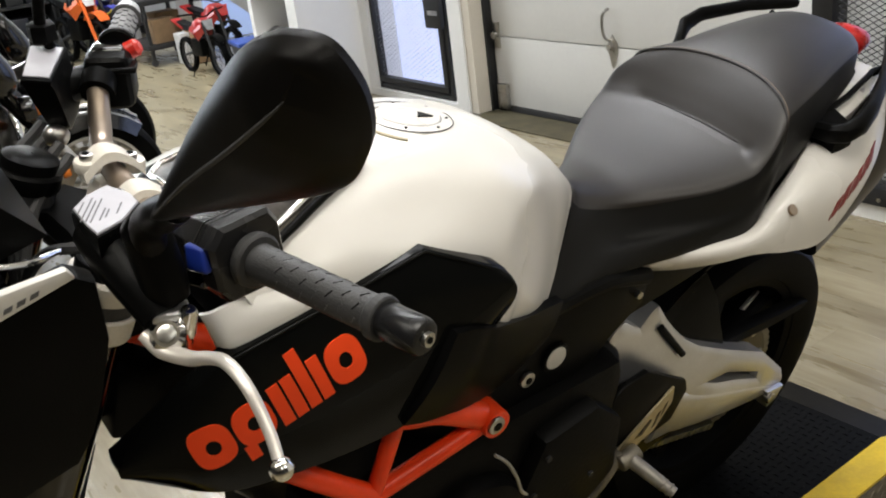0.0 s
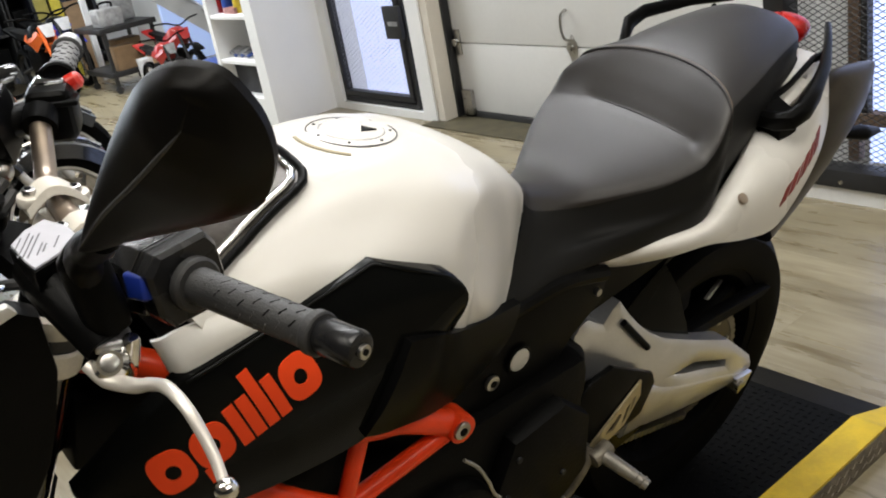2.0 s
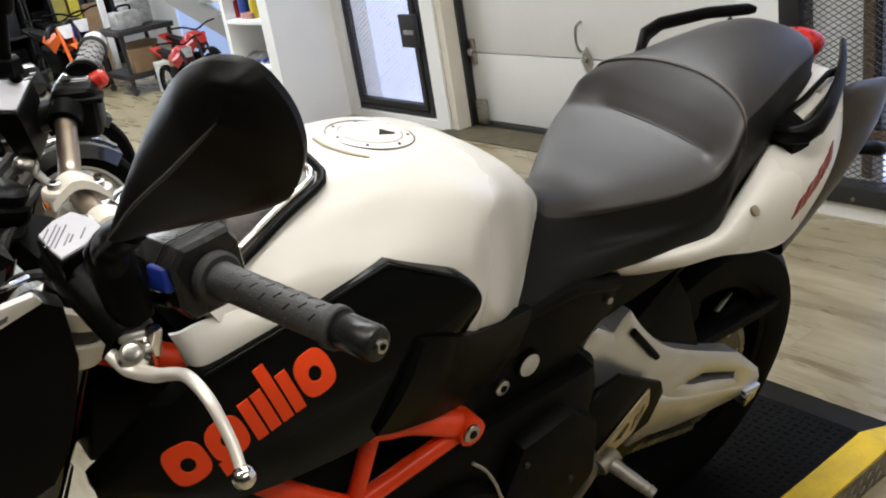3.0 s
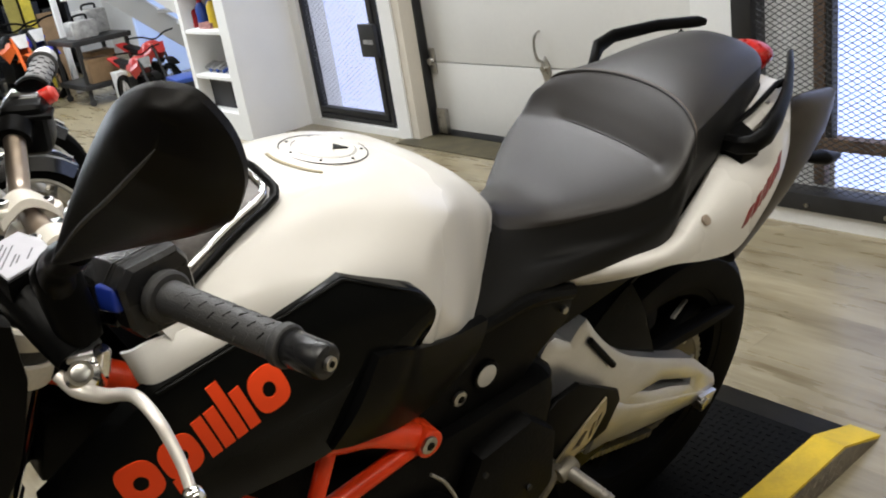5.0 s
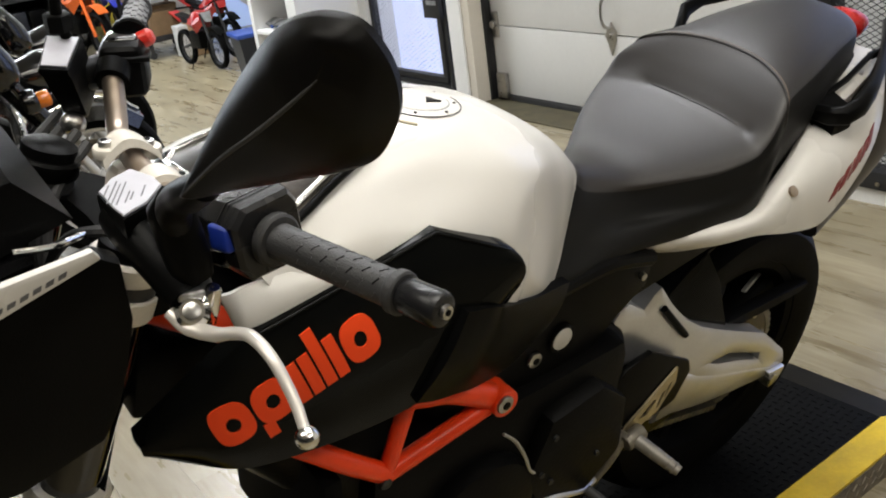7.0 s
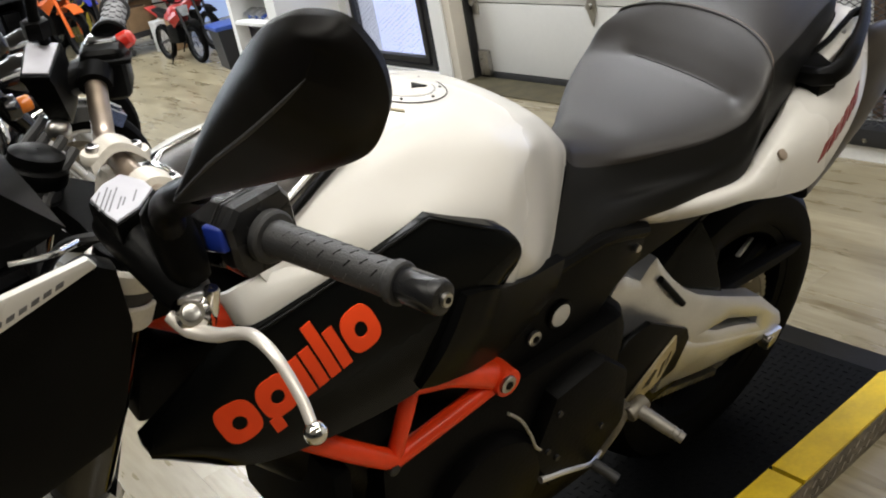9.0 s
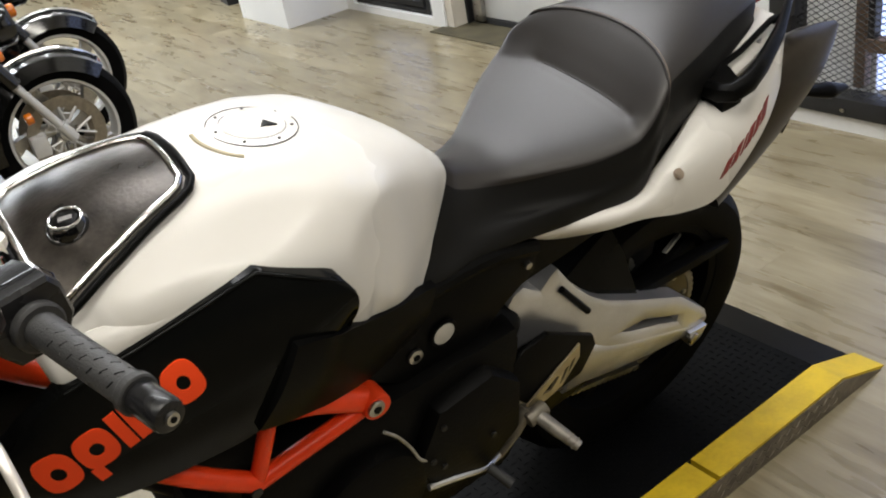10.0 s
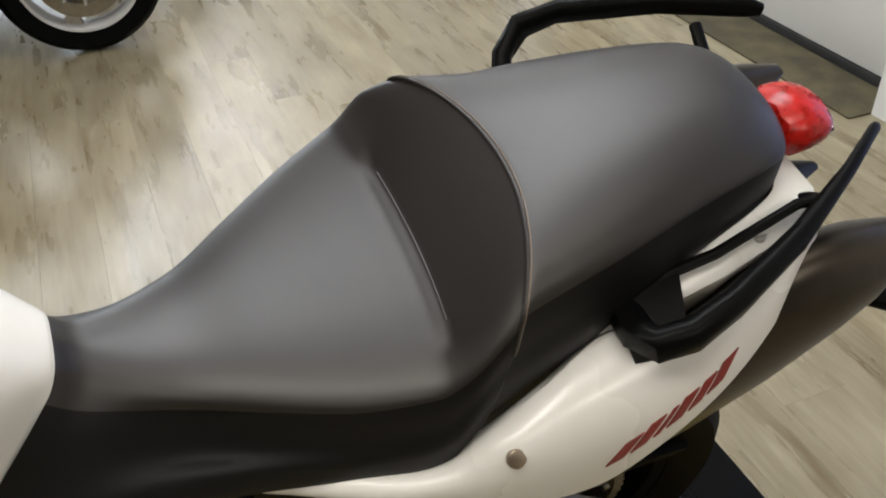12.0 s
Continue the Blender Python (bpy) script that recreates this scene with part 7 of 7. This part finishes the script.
    part("windscreen", loft([[(-0.30 - 0.01 * k, q, 1.0 + 0.0 * k), (-0.43, q * 0.75, 1.26 - 0.5 * q * q), (-0.437, q * 0.75, 1.26 - 0.5 * q * q), (-0.31, q, 1.0)] for k, q in enumerate((-0.26, -0.13, 0.0, 0.13, 0.26))]), glass, b, "smoked windscreen")
    part("screen_trim", tube([(-0.31, q, 1.085 - 0.25 * abs(q)) for q in (-0.33, -0.22, -0.1, 0.0, 0.1, 0.22, 0.33)], 0.012, 10), CHROME, b, "chrome trim under the screen")
    for s in (-1, 1):
        part("side_trim", tube([(-0.36, s * 0.215, 0.70), (-0.46, s * 0.306, 0.72), (-0.75, s * 0.27, 0.70), (-1.08, s * 0.235, 0.65)], 0.011, 8), CHROME, b, "chrome side trim")
    part("fuel_tank", loft(dense([[(-0.50, 0, 0.86), (-0.50, 0.07, 0.85), (-0.50, 0.11, 0.80), (-0.50, 0.10, 0.74)], [(-0.65, 0, 0.93), (-0.65, 0.10, 0.91), (-0.65, 0.16, 0.83), (-0.65, 0.14, 0.72)], [(-0.85, 0, 0.90), (-0.85, 0.09, 0.88), (-0.85, 0.14, 0.82), (-0.85, 0.12, 0.72)], [(-1.0, 0, 0.80), (-1.0, 0.05, 0.79), (-1.0, 0.08, 0.76), (-1.0, 0.07, 0.70)]], 4, 3)), GLOSS, b, "gloss black fuel tank", angle=60)
    part("engine", box(-0.98, -0.20, 0.17, -0.40, 0.20, 0.72, 0.04), ENGINE, b, "black engine")
    part("lower_fairing", loft([[(-0.36, -0.14, 0.22), (-0.36, 0.14, 0.22), (-0.34, 0.20, 0.72), (-0.34, -0.20, 0.72)], [(-0.46, -0.26, 0.18), (-0.46, 0.26, 0.18), (-0.44, 0.30, 0.74), (-0.44, -0.30, 0.74)], [(-1.1, -0.24, 0.18), (-1.1, 0.24, 0.18), (-1.1, 0.22, 0.66), (-1.1, -0.22, 0.66)]]), GLOSS, b, "gloss black lower fairing", angle=40)
    for k in range(5):
        part("engine_fin", box(-0.86, -0.31, 0.46 + 0.04 * k, -0.60, 0.31, 0.475 + 0.04 * k, 0.004), CHROME, b)
    part("seat", loft(dense([[(-1.0, 0, 0.76), (-1.0, 0.10, 0.75), (-1.0, 0.14, 0.68)], [(-1.2, 0, 0.72), (-1.2, 0.15, 0.71), (-1.2, 0.18, 0.64)], [(-1.45, 0, 0.80), (-1.45, 0.14, 0.79), (-1.45, 0.16, 0.68)]], 4, 3)), SEATV, b, "black seat", angle=60)
    part("handlebar", tube([(-0.62, -0.40, 1.02), (-0.45, -0.28, 1.06), (-0.34, -0.1, 1.0), (-0.34, 0.1, 1.0), (-0.45, 0.28, 1.06), (-0.62, 0.40, 1.02)], 0.013, 12), CHROME, b, "chrome handlebar")
    part("rear_wheel", spun((-1.62, 0, 0.305), (0, 1, 0), [(R, 0), (R - 0.01, 0.05), (R - 0.03, 0.07), (R - 0.1, 0.06), (R - 0.1, -0.06), (R - 0.03, -0.07), (R - 0.01, -0.05)], 40), TYRE, b, "black rear tyre")
    part("rear_fender", loft([[(-1.62 + rr * math.cos(a), q, 0.305 + rr * math.sin(a)) for q, rr in ((-0.1, R), (0, R + 0.05), (0.1, R), (0, R + 0.035))] for a in [radians(q) for q in range(10, 170, 16)]]), GLOSS, b, "gloss black rear fender")
    part("exhaust_pipe", tube([(-0.55, -0.20, 0.42), (-0.75, -0.22, 0.24), (-1.2, -0.24, 0.22), (-1.75, -0.25, 0.25)], [0.03, 0.035, 0.05, 0.045], 14), CHROME, b, "chrome exhaust pipe")
    return b


cruiser(0.925, 2.60, "black touring cruiser with chrome trim and smoked windscreen")
cruiser(1.165, 3.42, "black touring cruiser with chrome trim, parked behind another")


def dirt_bike(m, mat, label, plate_m):
    b = thing("dirt_bike", m, label, "motorcycle", "small dirt bikes")
    for x in (0.0, -1.0):
        part("tyre", spun((x, 0, 0.27), (0, 1, 0), [(0.27, 0), (0.262, 0.03), (0.23, 0.042), (0.20, 0.03), (0.20, -0.03), (0.23, -0.042), (0.262, -0.03)], 28), TYRE, b, "knobby black tyre")
        rim = part("rim", spun((x, 0, 0.27), (0, 1, 0), [(0.205, -0.025), (0.205, 0.025), (0.19, 0.018), (0.19, -0.018)], 28), DKSTEEL, b)
        for k in range(8):
            a = 2 * math.pi * k / 8
            part("spoke", tube([(x, 0, 0.27), (x + 0.195 * math.cos(a), 0, 0.27 + 0.195 * math.sin(a))], 0.003, 4, smooth=False), DKSTEEL, rim)
    for s in (-1, 1):
        part("fork_leg", tube([(0, s * 0.065, 0.27), (-0.20, s * 0.065, 0.80)], 0.02, 10, smooth=False), DKSTEEL if mat is not ORANGE else ORANGE, b)
        part("swingarm", tube([(-1.0, s * 0.06, 0.27), (-0.58, s * 0.06, 0.36)], 0.02, 8, smooth=False), DKSTEEL, b)
        part("radiator_shroud", loft([[(-0.16, s * 0.07, 0.66), (-0.18, s * 0.11, 0.72), (-0.22, s * 0.09, 0.76)], [(-0.36, s * 0.10, 0.52), (-0.36, s * 0.15, 0.64), (-0.38, s * 0.12, 0.74)], [(-0.60, s * 0.07, 0.62), (-0.60, s * 0.11, 0.66), (-0.60, s * 0.08, 0.72)]]), mat, b, "bodywork shroud")
    part("front_fender", loft([[(-0.02 + 0.32 * math.cos(a), q, 0.30 + 0.32 * math.sin(a)) for q in (-0.06, 0, 0.06)] + [(-0.02 + 0.31 * math.cos(a), q, 0.30 + 0.31 * math.sin(a)) for q in (0.06, 0, -0.06)] for a in [radians(q) for q in range(45, 150, 15)]]), SATIN if mat is REDPL else mat, b, "front fender")
    part("number_plate", loft([[(-0.10, -0.05, 0.68), (-0.10, 0.05, 0.68), (-0.15, 0.085, 0.82), (-0.15, -0.085, 0.82)], [(-0.115, -0.05, 0.68), (-0.115, 0.05, 0.68), (-0.165, 0.085, 0.82), (-0.165, -0.085, 0.82)]]), plate_m, b, "blank front plate")
    part("handlebar", tube([(-0.32, -0.36, 0.93), (-0.24, -0.18, 0.92), (-0.22, 0, 0.86), (-0.24, 0.18, 0.92), (-0.32, 0.36, 0.93)], 0.012, 8), SATIN, b)
    part("fuel_tank", loft(dense([[(-0.20, 0, 0.80), (-0.20, 0.06, 0.79), (-0.22, 0.09, 0.70)], [(-0.36, 0, 0.84), (-0.36, 0.10, 0.82), (-0.36, 0.14, 0.70)], [(-0.52, 0, 0.77), (-0.52, 0.08, 0.75), (-0.52, 0.11, 0.66)], [(-0.60, 0, 0.71), (-0.60, 0.05, 0.70), (-0.60, 0.07, 0.64)]], 3, 3)), mat if mat is REDPL else SATIN, b, "fuel tank", angle=60)
    part("engine", box(-0.68, -0.09, 0.28, -0.36, 0.09, 0.54, 0.03), ENGINE, b, "engine")
    part("seat", loft([[(-0.45, -0.06, 0.70), (-0.45, 0.06, 0.70), (-0.45, 0.08, 0.63), (-0.45, -0.08, 0.63)], [(-0.80, -0.07, 0.74), (-0.80, 0.07, 0.74), (-0.80, 0.09, 0.66), (-0.80, -0.09, 0.66)], [(-1.05, -0.06, 0.78), (-1.05, 0.06, 0.78), (-1.05, 0.07, 0.72), (-1.05, -0.07, 0.72)]]), SATIN, b, "black seat")
    part("rear_fender", loft([[(-0.85, -0.09, 0.70), (-0.85, 0.09, 0.70), (-0.85, 0.09, 0.66), (-0.85, -0.09, 0.66)], [(-1.25, -0.07, 0.80), (-1.25, 0.07, 0.80), (-1.25, 0.07, 0.78), (-1.25, -0.07, 0.78)]]), mat if mat is REDPL else SATIN, b, "rear fender")
    part("kick_stand", tube([(-0.55, -0.08, 0.30), (-0.57, -0.20, 0.0)], 0.01, 6, smooth=False), SATIN, b)
    return b


WPL = material("white_plastic", (0.7, 0.7, 0.7), 0.4)
dirt_bike(pose(2.82, 5.80, 0, 0, 0, -86) @ Matrix.Scale(0.54, 4), REDPL, "small red dirt bike on its stand", GREYM)
dirt_bike(pose(3.11, 6.15, 0, 0, 0, -84) @ Matrix.Scale(0.60, 4), REDPL, "small red dirt bike beside a blue wall panel", REDPL)
dirt_bike(pose(2.48, 7.62, 0, 0, 0, -82) @ Matrix.Scale(0.80, 4), ORANGE, "orange dirt bike with white plate", WPL)
dirt_bike(pose(2.73, 7.95, 0, 0, 0, -82) @ Matrix.Scale(0.80, 4), material("blue_bodywork", (0.03, 0.04, 0.45), 0.35), "blue dirt bike parked at the far end", WPL)


def plastic_bin():
    b = thing("plastic_bin", pose(2.93, 5.28, 0, 0, 0, -10), "dark blue plastic bin on the floor", "bin")
    part("body", loft([[(x * k, y * k, z) for x, y in ((-0.17, -0.14), (0.17, -0.14), (0.17, 0.14), (-0.17, 0.14))] for k, z in ((0.85, 0), (1.0, 0.30))]), BLUEBIN, b)
    part("rim", box(-0.185, -0.155, 0.29, 0.185, 0.155, 0.32, 0.006), BLUEL, b, "blue rim")


plastic_bin()


def tool_cart():
    t = thing("tool_cart", pose(2.92, 7.3, 0), "dark steel two-tier trolley with boxes below", "cart")
    for x in (-0.22, 0.22):
        for y in (-0.3, 0.3):
            part("leg", box(x - 0.015, y - 0.015, 0.06, x + 0.015, y + 0.015, 0.56), DKSTEEL, t)
            part("castor", disc((x, y, 0.03), (0, 1, 0), 0.03, 0.025, 12), RUBBER, t)
    for z in (0.14, 0.52):
        part("tray", box(-0.26, -0.34, z, 0.26, 0.34, z + 0.045, 0.006), DKSTEEL, t)


tool_cart()


MACHW = material("grey_white_casing", (0.42, 0.42, 0.42), 0.5, 0, 0.2, 18)


def machine(x, y, z, label, sx=0.22, sy=0.22, sz=0.15):
    m = thing("bench_machine", pose(x, y, z), label, "machine", "machines on the trolley")
    part("body", box(-sx / 2, -sy / 2, 0, sx / 2, sy / 2, sz, 0.02), MACHW, m)
    part("panel", box(-sx / 2 - 0.004, -sy * 0.35, sz * 0.2, -sx / 2 + 0.002, sy * 0.35, sz * 0.75, 0.004), GREYM, m, "grey front panel")
    part("handle", tube([(-0.05, 0, sz), (-0.04, 0, sz + 0.04), (0.06, 0, sz + 0.04), (0.07, 0, sz)], 0.01, 8), SATIN, m, "black handle")


machine(2.83, 7.16, 0.566, "grey-white bench machine with black handle")
machine(3.02, 7.42, 0.566, "grey-white bench machine, the taller one", 0.24, 0.24, 0.21)
for x, y, s, lab in ((2.85, 7.1, 0.2, "open cardboard box on the lower tray"), (3.02, 7.45, 0.22, "cardboard box on the lower tray")):
    shelf_box(x, y, 0.186, s, s, s, CARD, lab, "cardboard_box")
shelf_box(3.05, 6.75, 0, 0.16, 0.2, 0.30, CARD, "tall cardboard box on the floor", "cardboard_box")
shelf_box(2.93, 6.82, 0, 0.10, 0.14, 0.26, WPL, "white carton on the floor", "white_carton")


def stair():
    s = thing("loft_stair", pose(3.3, 7.2, 0), "white timber loft stair with open underside", "stair")
    for y in (-0.75, 0.35):
        part("stringer", loft([[(-0.70, y, 1.62), (-0.66, y + 0.05, 1.62), (-0.66, y + 0.05, 1.36), (-0.70, y, 1.36)], [(0.75, y, 0.36), (0.79, y + 0.05, 0.36), (0.79, y + 0.05, 0.10), (0.75, y, 0.10)]]), WALLW, s, "white stringer")
    for k in range(8):
        x = -0.62 + 0.17 * k
        z = 1.50 - 0.148 * k
        part("tread", box(x, -0.70, z, x + 0.22, 0.35, z + 0.03, 0.004), WALLW, s)
    part("post", box(-0.387, 0.824, 0, -0.337, 0.874, 3.0), WALLW, s, "white post")
    part("beam", box(-0.80, -0.80, 0.93, 0.2, -0.74, 1.02, 0.004), WALLW, s, "white cross beam with rail")
    for k in range(14):
        part("baluster", box(-0.68 + 0.065 * k, -0.785, 1.021, -0.655 + 0.065 * k, -0.755, 1.6), WALLW, s)


stair()
# the pane emits its own blue in place of daylight
setting("window_far", box(3.55, 7.75, 0.0, 4.25, 7.80, 1.9), glow("blue_pane_glow", (0.36, 0.46, 0.72), 0.7), "blue window under the stair, glowing as if daylit")


def tall_board(x, y, w, h, mat, label, name):
    b = thing(name, pose(x, y, 0), label, "board")
    part("sheet", loft([[(-w / 2, 0, 0), (w / 2, 0, 0), (w / 2, 0.03, 0), (-w / 2, 0.03, 0)], [(-w / 2, 0.10, h), (w / 2, 0.10, h), (w / 2, 0.13, h), (-w / 2, 0.13, h)]]), mat, b)


tall_board(2.93, 8.80, 0.10, 0.92, YFORK, "tall yellow board leaning upright", "yellow_board")
tall_board(3.07, 8.74, 0.16, 0.74, CARD, "tall brown cardboard sheet leaning upright", "cardboard_sheet")
tall_board(2.80, 8.84, 0.12, 0.98, material("olive_cloth", (0.32, 0.27, 0.06), 0.8), "olive cover leaning upright", "olive_board")


def dark_rack(x):
    r = thing("parts_rack", pose(x, 9.6, 0), "dark steel parts rack with grey bins", "rack", "parts racks")
    for sx in (-0.45, 0.45):
        part("upright", box(sx - 0.02, -0.25, 0, sx + 0.02, 0.25, 0.95), DKSTEEL, r)
    part("back_panel", box(-0.43, 0.22, 0.05, 0.43, 0.24, 0.95), SATIN, r, "black back panel")
    random.seed(int(x * 10) + 20)
    for z in (0.1, 0.5, 0.92):
        part("shelf", box(-0.43, -0.25, z, 0.43, 0.25, z + 0.03), DKSTEEL, r)
    for z in (0.13, 0.53):
        for k in range(4):
            h = random.uniform(0.16, 0.34)
            part("bin", box(-0.40 + 0.2 * k, -0.22, z + 0.001, -0.23 + 0.2 * k, 0.1, z + h, 0.008), random.choice((SATIN, DKSTEEL, BLUEBIN, SATIN)), r)


for x in (-0.6, 0.35, 1.3, 2.1, 3.02):
    dark_rack(x)


# ---- planks of the floor, laid along y ----
def planks():
    fl = bpy.data.objects["floor"]
    meshes = {}
    rnd = random.Random(7)
    w = 0.152
    for i in range(26):
        x = -0.70 + w * i
        y = -1.6 - rnd.uniform(0, 1.2)
        while y < 6.4:
            ln = 1.22
            y0, y1 = max(y, -1.6), min(y + ln, 6.4)
            y += ln
            if y1 - y0 < 0.05:
                continue
            if x > 2.9 and y1 < 0.8:
                continue
            key = round(y1 - y0, 2)
            if key not in meshes:
                bm = bmesh.new()
                hx, hy = w / 2 - 0.00005, key / 2 - 0.00005
                lo = [bm.verts.new((a * hx, b * hy, -0.004)) for a, b in ((-1, -1), (1, -1), (1, 1), (-1, 1))]
                hi = [bm.verts.new((a * (hx - 0.00012), b * (hy - 0.00012), 0.0)) for a, b in ((-1, -1), (1, -1), (1, 1), (-1, 1))]
                bm.faces.new(hi)
                for k in range(4):
                    bm.faces.new((lo[k], lo[(k + 1) % 4], hi[(k + 1) % 4], hi[k]))
                me = bpy.data.meshes.new("plank")
                bm.to_mesh(me)
                bm.free()
                me.materials.append(WOOD)
                meshes[key] = me
            ob = new("plank", meshes[key])
            ob.location = (x + w / 2, (y0 + y1) / 2, 0)
            ob.parent = fl


planks()
